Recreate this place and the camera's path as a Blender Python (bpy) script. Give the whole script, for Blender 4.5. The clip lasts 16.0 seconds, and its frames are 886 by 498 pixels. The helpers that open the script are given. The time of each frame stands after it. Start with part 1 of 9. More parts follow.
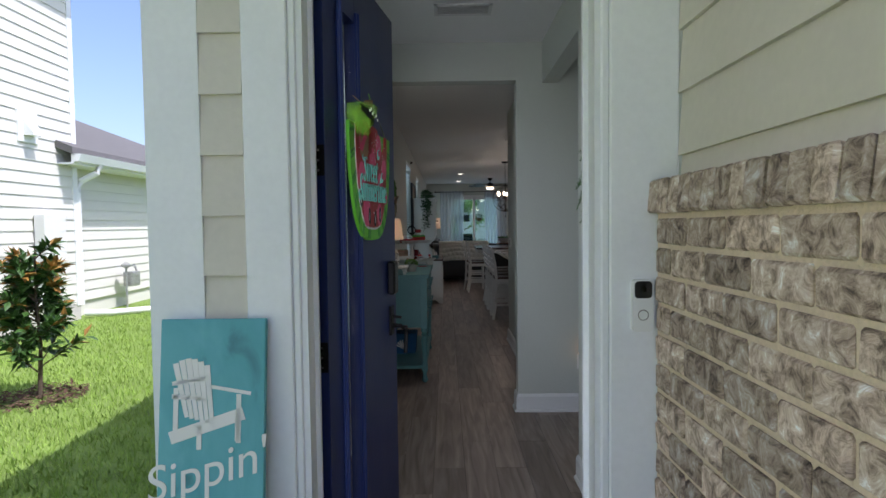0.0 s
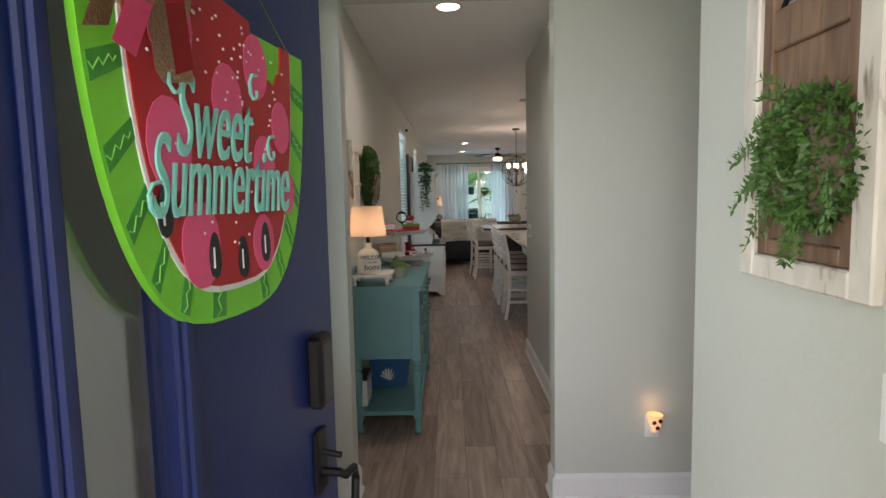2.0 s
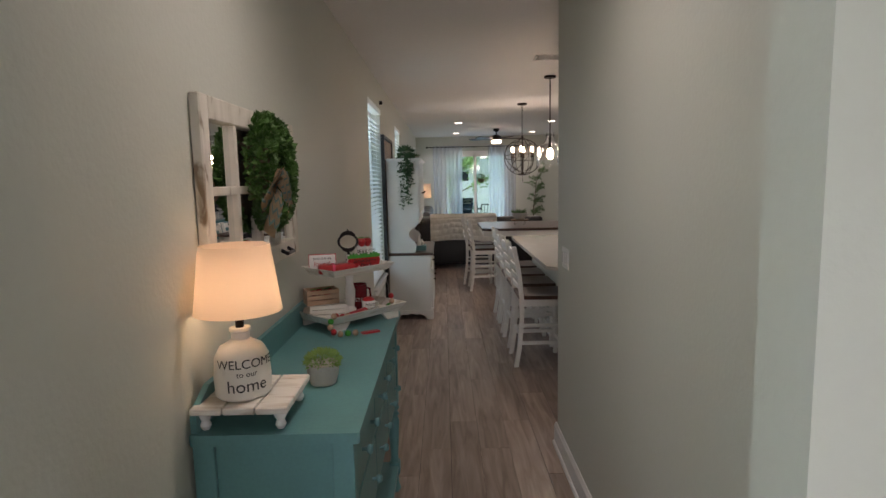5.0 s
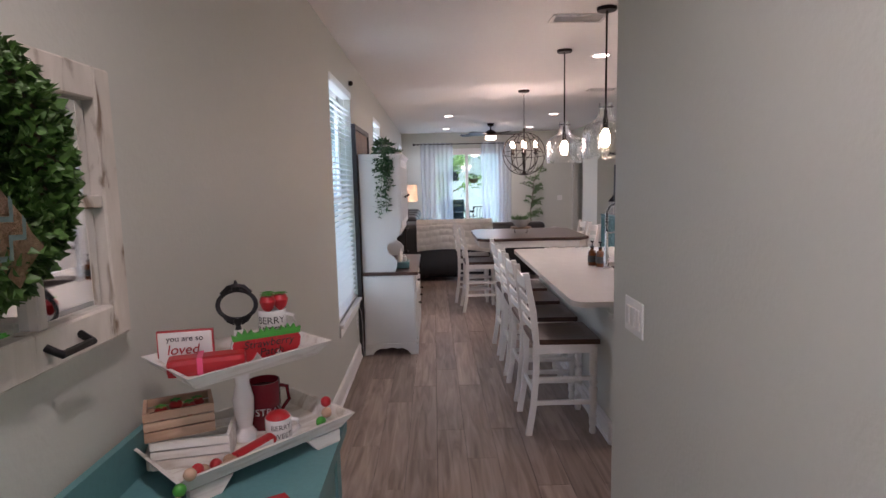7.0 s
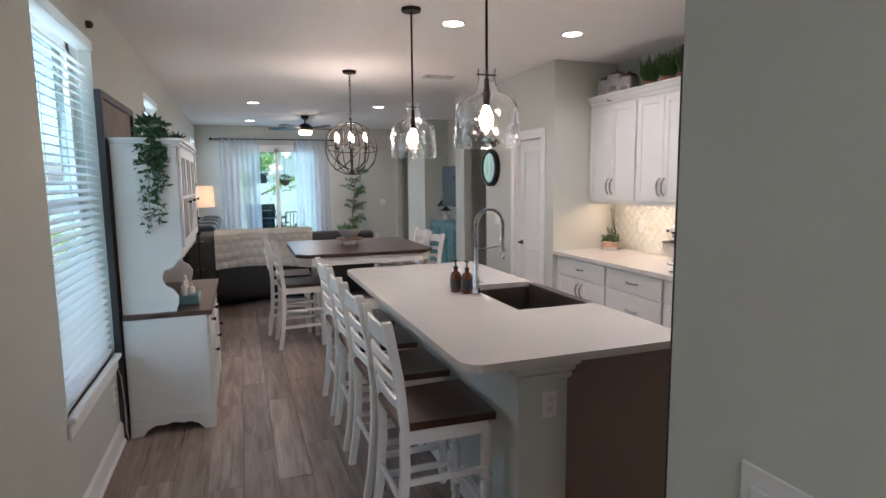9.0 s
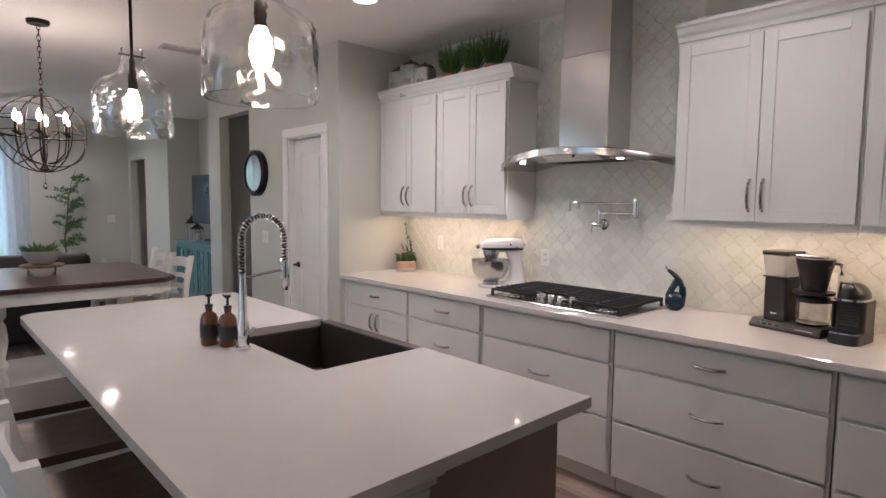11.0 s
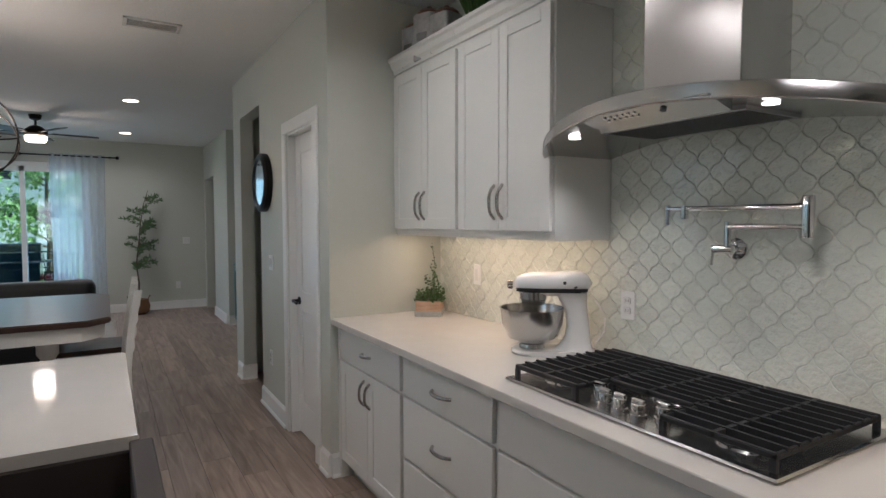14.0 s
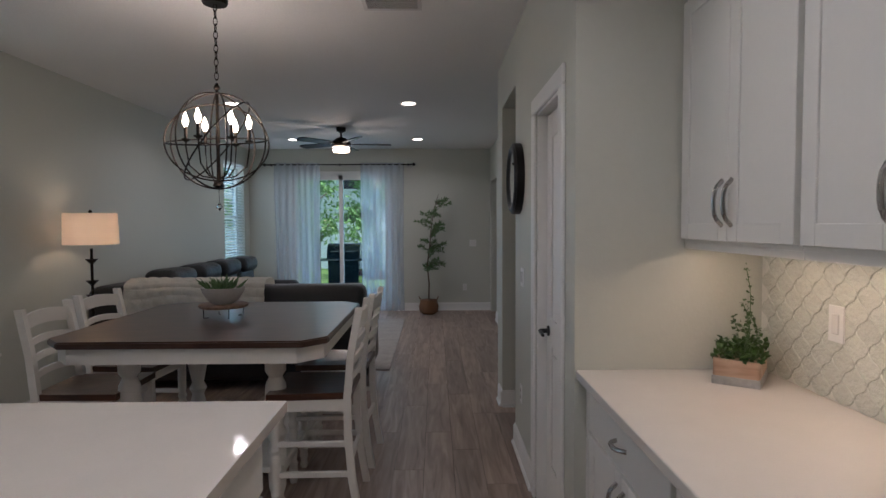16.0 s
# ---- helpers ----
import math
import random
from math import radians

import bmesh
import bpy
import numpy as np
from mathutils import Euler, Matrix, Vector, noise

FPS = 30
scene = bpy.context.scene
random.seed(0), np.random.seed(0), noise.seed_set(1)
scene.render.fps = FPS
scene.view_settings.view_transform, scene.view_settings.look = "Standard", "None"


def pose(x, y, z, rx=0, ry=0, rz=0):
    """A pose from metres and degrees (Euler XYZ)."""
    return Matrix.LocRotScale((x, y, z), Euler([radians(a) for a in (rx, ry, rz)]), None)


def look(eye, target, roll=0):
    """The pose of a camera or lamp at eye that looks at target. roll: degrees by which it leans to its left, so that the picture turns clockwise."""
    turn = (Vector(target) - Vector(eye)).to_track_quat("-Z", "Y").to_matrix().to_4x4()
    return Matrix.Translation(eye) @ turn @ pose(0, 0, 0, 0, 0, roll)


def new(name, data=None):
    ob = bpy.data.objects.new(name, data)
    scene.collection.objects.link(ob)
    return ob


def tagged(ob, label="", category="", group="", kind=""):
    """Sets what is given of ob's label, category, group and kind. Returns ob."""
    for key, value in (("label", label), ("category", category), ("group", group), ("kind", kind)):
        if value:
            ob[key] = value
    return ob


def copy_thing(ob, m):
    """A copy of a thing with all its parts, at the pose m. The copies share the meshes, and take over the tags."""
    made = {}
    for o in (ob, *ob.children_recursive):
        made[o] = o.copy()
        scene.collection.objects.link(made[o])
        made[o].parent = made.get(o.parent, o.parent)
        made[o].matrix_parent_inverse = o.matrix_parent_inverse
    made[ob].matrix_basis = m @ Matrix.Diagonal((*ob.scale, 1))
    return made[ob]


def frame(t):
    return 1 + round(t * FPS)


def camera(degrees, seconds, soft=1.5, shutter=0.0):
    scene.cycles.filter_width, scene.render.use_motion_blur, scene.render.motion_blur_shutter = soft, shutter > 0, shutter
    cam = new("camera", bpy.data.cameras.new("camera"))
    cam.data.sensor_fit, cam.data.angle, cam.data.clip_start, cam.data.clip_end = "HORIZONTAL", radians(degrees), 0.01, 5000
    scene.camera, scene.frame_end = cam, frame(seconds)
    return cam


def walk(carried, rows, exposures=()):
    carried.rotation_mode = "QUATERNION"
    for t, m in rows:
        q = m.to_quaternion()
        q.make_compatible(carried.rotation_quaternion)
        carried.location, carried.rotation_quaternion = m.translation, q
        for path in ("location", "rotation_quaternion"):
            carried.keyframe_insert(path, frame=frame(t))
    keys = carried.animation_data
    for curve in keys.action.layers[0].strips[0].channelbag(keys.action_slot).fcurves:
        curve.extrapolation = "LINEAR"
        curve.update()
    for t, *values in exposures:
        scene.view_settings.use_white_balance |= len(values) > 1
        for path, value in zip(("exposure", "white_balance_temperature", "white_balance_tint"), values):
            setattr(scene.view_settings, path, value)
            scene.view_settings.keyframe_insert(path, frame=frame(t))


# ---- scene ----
cam = camera(76.1, 16.0)
PATH = [
    (0, (0.239, 0.353, 1.425), (0.227, 2.351, 1.34), -0.7),
    (0.5, (0.276, 0.687, 1.488), (0.244, 2.684, 1.378), -0.7),
    (1, (0.246, 1.085, 1.504), (0.198, 3.08, 1.369), -0.8),
    (1.5, (0.236, 1.461, 1.529), (0.187, 3.453, 1.363), -1.0),
    (2, (0.269, 1.859, 1.545), (0.24, 3.85, 1.358), -1.2),
    (2.5, (0.259, 2.224, 1.537), (0.257, 4.213, 1.333), -1.2),
    (3, (0.239, 2.584, 1.63), (0.256, 4.572, 1.411), -0.9),
    (3.5, (0.27, 2.881, 1.647), (0.288, 4.868, 1.417), -1.0),
    (4, (0.316, 3.236, 1.654), (0.329, 5.222, 1.419), -1.1),
    (6.5, (0.329, 4.934, 1.661), (0.298, 6.918, 1.411), -1.4),
    (7, (0.349, 5.277, 1.667), (0.377, 7.261, 1.423), -1.3),
    (7.5, (0.396, 5.648, 1.662), (0.519, 7.63, 1.423), -1.3),
    (8, (0.383, 5.981, 1.646), (0.641, 7.95, 1.41), -1.2),
    (8.5, (0.353, 6.308, 1.647), (0.797, 8.243, 1.408), -0.9),
    (9, (0.388, 6.63, 1.633), (1.056, 8.5, 1.391), -0.6),
    (9.5, (0.455, 6.942, 1.644), (1.326, 8.726, 1.398), -0.4),
    (10, (0.513, 7.211, 1.612), (1.58, 8.886, 1.372), -0.1),
    (12.5, (1.503, 8.16, 1.42), (3.041, 9.436, 1.352), 0.9),
    (13, (1.76, 8.281, 1.445), (3.192, 9.675, 1.376), 0.8),
    (13.5, (2.036, 8.365, 1.457), (3.295, 9.917, 1.369), 0.3),
    (14, (2.233, 8.48, 1.469), (3.255, 10.196, 1.373), -0.1),
    (14.5, (2.392, 8.669, 1.422), (3.137, 10.523, 1.331), -0.3),
    (15, (2.526, 8.885, 1.462), (3.001, 10.826, 1.369), -0.6),
    (15.5, (2.678, 9.121, 1.456), (2.917, 11.105, 1.368), -0.6),
    (16, (2.775, 9.377, 1.492), (2.802, 11.375, 1.403), -0.3),
]
# stops, kelvin and tint of the clip's camera along the walk
EXPOSURE = [(0.0, 0.72, 5950, 18), (1.0, 0.82, 5850, 20), (1.5, 0.98, 6100, 22), (2.0, 1.98, 6900, 23), (2.5, 2.45, 7300, 18), (3.0, 2.52, 7600, 18),
            (3.5, 2.25, 7300, 16), (4.0, 1.75, 6900, 16), (6.5, 2.55, 6800, 38), (7.0, 2.6, 6400, 36), (8.0, 2.8, 6200, 23), (9.0, 2.6, 6050, 23), (10.0, 2.52, 6200, 29),
            (12.5, 2.02, 5950, 18), (13.0, 1.92, 5950, 18), (13.5, 1.95, 5950, 17), (14.0, 1.9, 5900, 16), (15.0, 1.95, 5950, 20), (16.0, 1.48, 5950, 21)]
walk(cam, [(t, look(eye, target, roll)) for t, eye, target, roll in PATH], EXPOSURE)

# ---- world, sun, exposure ----
CEIL = 2.772
world = bpy.data.worlds.new("world")
scene.world = world
world.use_nodes = True
wn = world.node_tree
sky = wn.nodes.new("ShaderNodeTexSky")
sky.sky_type, sky.sun_disc = "NISHITA", False
sky.sun_elevation, sky.sun_rotation = radians(62), radians(105)
sky.air_density, sky.dust_density = 1.0, 2.4
bg = wn.nodes["Background"]
bg.inputs["Strength"].default_value = 0.15
wn.links.new(sky.outputs["Color"], bg.inputs["Color"])
sun_data = bpy.data.lights.new("sun", "SUN")
sun_data.energy, sun_data.angle, sun_data.color = 3.3, radians(0.6), (1.0, 0.95, 0.88)
sun = new("sun", sun_data)
sun.matrix_world = look((20, -6, 40), (0, 0, 0))


DIM = 0.76


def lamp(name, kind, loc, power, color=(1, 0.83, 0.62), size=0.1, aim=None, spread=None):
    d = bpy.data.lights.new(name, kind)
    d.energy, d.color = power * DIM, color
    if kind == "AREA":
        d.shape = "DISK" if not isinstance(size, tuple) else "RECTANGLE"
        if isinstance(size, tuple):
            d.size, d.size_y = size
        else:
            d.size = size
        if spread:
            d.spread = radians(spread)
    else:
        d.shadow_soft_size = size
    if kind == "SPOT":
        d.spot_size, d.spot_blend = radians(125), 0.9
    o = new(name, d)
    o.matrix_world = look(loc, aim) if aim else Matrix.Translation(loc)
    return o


WARM, SOFT, DAY = (1.0, 0.86, 0.70), (1.0, 0.95, 0.88), (0.60, 0.84, 1.0)


# ---- materials ----
def mat(name, col, rough=0.5, metal=0.0, var=0.10, vs=3.0, grain=0.06, gs=60.0, bump=0.0, bs=80.0, coat=0.0, piece=0.0, stretch=(1, 1, 1), spec=0.5):
    m = bpy.data.materials.new(name)
    m.use_nodes = True
    nt = m.node_tree
    N, L = nt.nodes, nt.links
    b = N["Principled BSDF"]
    b.inputs["Roughness"].default_value, b.inputs["Metallic"].default_value = rough, metal
    b.inputs["Coat Weight"].default_value = coat
    b.inputs["Specular IOR Level"].default_value = spec
    tc = N.new("ShaderNodeTexCoord")
    mp = N.new("ShaderNodeMapping")
    mp.inputs["Scale"].default_value = stretch
    L.new(tc.outputs["Object"], mp.inputs["Vector"])
    vec = mp.outputs["Vector"]
    info = N.new("ShaderNodeObjectInfo")
    if piece:
        add = N.new("ShaderNodeVectorMath")
        add.operation = "MULTIPLY_ADD"
        add.inputs[1].default_value = (1, 1, 1)
        cmb = N.new("ShaderNodeMath")
        cmb.operation = "MULTIPLY"
        cmb.inputs[1].default_value = 37.0
        L.new(info.outputs["Random"], cmb.inputs[0])
        L.new(vec, add.inputs[0])
        L.new(cmb.outputs[0], add.inputs[2])
        vec = add.outputs[0]
    n1 = N.new("ShaderNodeTexNoise")
    n1.inputs["Scale"].default_value, n1.inputs["Detail"].default_value = vs, 3
    n2 = N.new("ShaderNodeTexNoise")
    n2.inputs["Scale"].default_value, n2.inputs["Detail"].default_value = gs, 4
    L.new(vec, n1.inputs["Vector"])
    L.new(vec, n2.inputs["Vector"])

    def math_node(op, a, bb):
        k = N.new("ShaderNodeMath")
        k.operation = op
        for i, v in enumerate((a, bb)):
            if isinstance(v, (int, float)):
                k.inputs[i].default_value = v
            else:
                L.new(v, k.inputs[i])
        return k.outputs[0]

    v = math_node("ADD", math_node("MULTIPLY", math_node("SUBTRACT", n1.outputs["Fac"], 0.5), var * 2.4),
                  math_node("MULTIPLY", math_node("SUBTRACT", n2.outputs["Fac"], 0.5), grain * 2.4))
    if piece:
        v = math_node("ADD", v, math_node("MULTIPLY", math_node("SUBTRACT", info.outputs["Random"], 0.5), piece * 2))
    v = math_node("ADD", v, 1.0)
    mul = N.new("ShaderNodeVectorMath")
    mul.operation = "SCALE"
    mul.inputs[0].default_value = col
    L.new(v, mul.inputs["Scale"])
    L.new(mul.outputs[0], b.inputs["Base Color"])
    r = math_node("ADD", math_node("MULTIPLY", math_node("SUBTRACT", n1.outputs["Fac"], 0.5), 0.18), rough)
    L.new(r, b.inputs["Roughness"])
    if bump:
        n3 = N.new("ShaderNodeTexNoise")
        n3.inputs["Scale"].default_value, n3.inputs["Detail"].default_value = bs, 3
        L.new(vec, n3.inputs["Vector"])
        bp = N.new("ShaderNodeBump")
        bp.inputs["Strength"].default_value, bp.inputs["Distance"].default_value = bump, 0.01
        L.new(n3.outputs["Fac"], bp.inputs["Height"])
        L.new(bp.outputs["Normal"], b.inputs["Normal"])
    return m


def ramp_mat(name, stops, rough=0.5, scale=4.0, stretch=(1, 1, 1), detail=6.0, piece=0.0, bump=0.15, tone=0.0, distort=0.6, coat=0.0, fine=0.5):
    """A material whose colour runs through stops along a stretched noise; tone varies piece by piece."""
    m = bpy.data.materials.new(name)
    m.use_nodes = True
    nt = m.node_tree
    N, L = nt.nodes, nt.links
    b = N["Principled BSDF"]
    b.inputs["Roughness"].default_value = rough
    b.inputs["Coat Weight"].default_value = coat
    tc, mp, info = N.new("ShaderNodeTexCoord"), N.new("ShaderNodeMapping"), N.new("ShaderNodeObjectInfo")
    geo = N.new("ShaderNodeNewGeometry")
    rnd = N.new("ShaderNodeMath")
    rnd.operation = "ADD"
    L.new(info.outputs["Random"], rnd.inputs[0])
    L.new(geo.outputs["Random Per Island"], rnd.inputs[1])
    k = N.new("ShaderNodeMath")
    k.operation = "FRACT"
    L.new(rnd.outputs[0], k.inputs[0])
    shift = N.new("ShaderNodeMath")
    shift.operation = "MULTIPLY"
    shift.inputs[1].default_value = 53.0 * (1 if piece else 0)
    L.new(k.outputs[0], shift.inputs[0])
    mp.inputs["Scale"].default_value = stretch
    L.new(tc.outputs["Object"], mp.inputs["Vector"])
    add = N.new("ShaderNodeVectorMath")
    L.new(mp.outputs["Vector"], add.inputs[0])
    L.new(shift.outputs[0], add.inputs[1])
    n = N.new("ShaderNodeTexNoise")
    n.inputs["Scale"].default_value, n.inputs["Detail"].default_value = scale, detail
    n.inputs["Distortion"].default_value, n.inputs["Roughness"].default_value = distort, fine
    L.new(add.outputs[0], n.inputs["Vector"])
    cr = N.new("ShaderNodeValToRGB")
    while len(cr.color_ramp.elements) < len(stops):
        cr.color_ramp.elements.new(0.5)
    for e, (p, c) in zip(cr.color_ramp.elements, stops):
        e.position, e.color = p, (*c, 1)
    L.new(n.outputs["Fac"], cr.inputs["Fac"])
    mix = N.new("ShaderNodeMath")
    mix.operation = "MULTIPLY_ADD"
    mix.inputs[1].default_value, mix.inputs[2].default_value = 2 * tone, 1 - tone
    L.new(k.outputs[0], mix.inputs[0])
    sc = N.new("ShaderNodeVectorMath")
    sc.operation = "SCALE"
    L.new(cr.outputs["Color"], sc.inputs[0])
    L.new(mix.outputs[0], sc.inputs["Scale"])
    L.new(sc.outputs[0], b.inputs["Base Color"])
    if bump:
        bp = N.new("ShaderNodeBump")
        bp.inputs["Strength"].default_value, bp.inputs["Distance"].default_value = bump, 0.004
        L.new(n.outputs["Fac"], bp.inputs["Height"])
        L.new(bp.outputs["Normal"], b.inputs["Normal"])
    return m


def glass_mat(name, col=(1, 1, 1), rough=0.0, ior=1.45, bump=0.0, bs=20.0):
    m = bpy.data.materials.new(name)
    m.use_nodes = True
    N, L = m.node_tree.nodes, m.node_tree.links
    b = N["Principled BSDF"]
    b.inputs["Base Color"].default_value = (*col, 1)
    b.inputs["Transmission Weight"].default_value, b.inputs["Roughness"].default_value, b.inputs["IOR"].default_value = 1, rough, ior
    if bump:
        tc = N.new("ShaderNodeTexCoord")
        n3 = N.new("ShaderNodeTexVoronoi")
        n3.feature = "SMOOTH_F1"
        n3.inputs["Scale"].default_value = bs
        L.new(tc.outputs["Object"], n3.inputs["Vector"])
        bp = N.new("ShaderNodeBump")
        bp.inputs["Strength"].default_value, bp.inputs["Distance"].default_value = bump, 0.01
        L.new(n3.outputs["Distance"], bp.inputs["Height"])
        L.new(bp.outputs["Normal"], b.inputs["Normal"])
    return m


def pane_mat(name, gloss=0.06, tint=(1, 1, 1)):
    """Thin window glass: clear, with a faint mirror."""
    m = bpy.data.materials.new(name)
    m.use_nodes = True
    N, L = m.node_tree.nodes, m.node_tree.links
    N.remove(N["Principled BSDF"])
    tr, gl, mx = N.new("ShaderNodeBsdfTransparent"), N.new("ShaderNodeBsdfGlossy"), N.new("ShaderNodeMixShader")
    gl.inputs["Roughness"].default_value = 0.02
    tr.inputs["Color"].default_value = (*tint, 1)
    mx.inputs["Fac"].default_value = gloss
    L.new(tr.outputs[0], mx.inputs[1])
    L.new(gl.outputs[0], mx.inputs[2])
    L.new(mx.outputs[0], N["Material Output"].inputs["Surface"])
    return m


def glow(name, col, strength):
    m = bpy.data.materials.new(name)
    m.use_nodes = True
    b = m.node_tree.nodes["Principled BSDF"]
    b.inputs["Base Color"].default_value = (*col, 1)
    b.inputs["Emission Color"].default_value, b.inputs["Emission Strength"].default_value = (*col, 1), strength
    return m


def cloth_mat(name, col, see=0.0, rough=0.9, gs=300.0, translucent=0.3):
    """Cloth that lets light through: translucent, and open-woven by the share see."""
    m = bpy.data.materials.new(name)
    m.use_nodes = True
    N, L = m.node_tree.nodes, m.node_tree.links
    N.remove(N["Principled BSDF"])
    df, tl, tr = N.new("ShaderNodeBsdfDiffuse"), N.new("ShaderNodeBsdfTranslucent"), N.new("ShaderNodeBsdfTransparent")
    m1, m2 = N.new("ShaderNodeMixShader"), N.new("ShaderNodeMixShader")
    df.inputs["Color"].default_value = tl.inputs["Color"].default_value = (*col, 1)
    m1.inputs["Fac"].default_value, m2.inputs["Fac"].default_value = translucent, see
    L.new(df.outputs[0], m1.inputs[1])
    L.new(tl.outputs[0], m1.inputs[2])
    L.new(m1.outputs[0], m2.inputs[1])
    L.new(tr.outputs[0], m2.inputs[2])
    L.new(m2.outputs[0], N["Material Output"].inputs["Surface"])
    return m


M = {}
M["wall"] = mat("sage_wall_paint", (0.54, 0.555, 0.50), 0.55, var=0.03, vs=1.5, grain=0.02, gs=40, bump=0.10, bs=70)
M["ceiling"] = mat("ceiling_paint", (0.78, 0.77, 0.75), 0.8, var=0.03, vs=1.0, grain=0.04, gs=90, bump=0.25, bs=60)
M["trim"] = mat("white_trim_paint", (0.78, 0.78, 0.76), 0.35, var=0.03, vs=4, grain=0.02)
M["ext_trim"] = mat("exterior_trim_paint", (0.80, 0.81, 0.82), 0.5, var=0.04, vs=5, grain=0.04, gs=50, bump=0.06, bs=30)
M["siding"] = mat("cream_lap_siding", (0.62, 0.58, 0.50), 0.6, var=0.04, vs=4, grain=0.05, gs=40, bump=0.10, bs=40, piece=0.02)
M["siding_w"] = mat("white_lap_siding", (0.68, 0.67, 0.62), 0.6, var=0.03, vs=2, grain=0.03, gs=30, piece=0.02)
M["cab"] = mat("white_cabinet_paint", (0.70, 0.70, 0.67), 0.38, var=0.02, vs=3, grain=0.015, gs=60)
M["quartz"] = mat("white_quartz", (0.62, 0.59, 0.545), 0.07, var=0.03, vs=9, grain=0.03, gs=200)
M["tile"] = mat("glazed_sage_tile", (0.68, 0.70, 0.63), 0.09, var=0.05, vs=8, grain=0.02, gs=40, bump=0.75, bs=62, piece=0.06, coat=0.4)
M["grout"] = mat("grout", (0.70, 0.70, 0.64), 0.9, bump=0.1)
M["steel"] = mat("brushed_steel", (0.60, 0.59, 0.58), 0.22, 1.0, var=0.02, vs=1, grain=0.0)
M["steel2"] = mat("satin_steel", (0.50, 0.49, 0.48), 0.22, 1.0, var=0.05, grain=0.04)
M["chrome"] = mat("chrome", (0.75, 0.75, 0.76), 0.06, 1.0, var=0.02, grain=0.01)
M["nickel"] = mat("brushed_nickel", (0.50, 0.48, 0.46), 0.22, 1.0, var=0.03, grain=0.03)
M["black"] = mat("black_metal", (0.015, 0.014, 0.014), 0.38, 0.6, var=0.15, grain=0.1, bump=0.05)
M["iron"] = mat("cast_iron", (0.018, 0.018, 0.019), 0.55, 0.3, var=0.2, grain=0.2, bump=0.25, bs=200)
M["bronze"] = mat("dark_bronze", (0.022, 0.016, 0.012), 0.42, 0.8, var=0.2, grain=0.1)
M["plastic_b"] = mat("black_plastic", (0.012, 0.012, 0.013), 0.3, var=0.1, grain=0.05)
M["anthracite"] = mat("anthracite_enamel", (0.045, 0.040, 0.036), 0.38, 0.4, var=0.06, grain=0.06, gs=200)
M["plastic_w"] = mat("white_plastic", (0.75, 0.75, 0.73), 0.35, var=0.02, grain=0.01)
M["leather"] = mat("black_leather", (0.007, 0.0065, 0.007), 0.42, var=0.25, vs=6, grain=0.15, gs=120, bump=0.35, bs=90)
M["knit"] = mat("cream_knit", (0.80, 0.76, 0.68), 0.95, var=0.08, vs=12, grain=0.15, gs=120, bump=0.6, bs=90)
M["teal"] = mat("teal_chalk_paint", (0.105, 0.27, 0.275), 0.42, var=0.16, vs=6, grain=0.08, gs=90, bump=0.06, bs=50)
M["teal_d"] = mat("worn_teal_paint", (0.09, 0.22, 0.23), 0.5, var=0.3, vs=9, grain=0.15, gs=70)
M["navy"] = mat("navy_door_paint", (0.012, 0.024, 0.11), 0.34, var=0.10, vs=4, grain=0.05, gs=70, bump=0.05, bs=50)
M["chairw"] = mat("cream_chair_paint", (0.72, 0.70, 0.65), 0.4, var=0.05, vs=8, grain=0.03)
M["zig"] = mat("grey_teal_weave", (0.12, 0.19, 0.175), 0.95, var=0.15, vs=20, grain=0.25, gs=220)
M["dwood"] = ramp_mat("dark_walnut_wood", [(0.25, (0.025, 0.010, 0.006)), (0.55, (0.060, 0.026, 0.015)), (0.8, (0.10, 0.048, 0.028))], 0.34, 5, (1, 6, 6), bump=0.05, tone=0.1, coat=0.12)
M["floor"] = ramp_mat("vinyl_plank", [(0.22, (0.145, 0.102, 0.080)), (0.5, (0.295, 0.222, 0.180)), (0.78, (0.43, 0.34, 0.285))], 0.38, 2.2, (9, 0.8, 1), piece=1, bump=0.06, tone=0.22, distort=1.1)
M["gap"] = mat("plank_joint", (0.05, 0.035, 0.028), 0.8)
M["wood"] = ramp_mat("brown_wood", [(0.3, (0.11, 0.06, 0.035)), (0.7, (0.26, 0.155, 0.095))], 0.55, 4, (8, 8, 1), bump=0.2)
M["pale_wood"] = ramp_mat("pale_wood", [(0.3, (0.36, 0.22, 0.14)), (0.7, (0.55, 0.38, 0.27))], 0.6, 6, (1, 6, 6), bump=0.2)
M["shabby"] = ramp_mat("worn_white_wood", [(0.30, (0.22, 0.16, 0.11)), (0.40, (0.60, 0.56, 0.49)), (0.8, (0.74, 0.70, 0.63))], 0.7, 7, (3, 3, 1), bump=0.35)
M["washed"] = ramp_mat("whitewashed_wood", [(0.30, (0.48, 0.42, 0.36)), (0.5, (0.70, 0.68, 0.63)), (0.8, (0.76, 0.75, 0.71))], 0.6, 6, (1, 5, 5), bump=0.2)
M["brick"] = ramp_mat("tumbled_brick", [(0.36, (0.10, 0.074, 0.060)), (0.44, (0.30, 0.225, 0.175)), (0.52, (0.52, 0.41, 0.325)), (0.585, (0.63, 0.54, 0.46)), (0.64, (0.84, 0.82, 0.79))], 0.9, 22, detail=14, piece=1, bump=1.0, tone=0.30, distort=0.7, fine=0.74)
M["mortar"] = mat("sandy_mortar", (0.70, 0.58, 0.43), 0.95, var=0.08, vs=15, grain=0.12, gs=120, bump=0.6, bs=120)
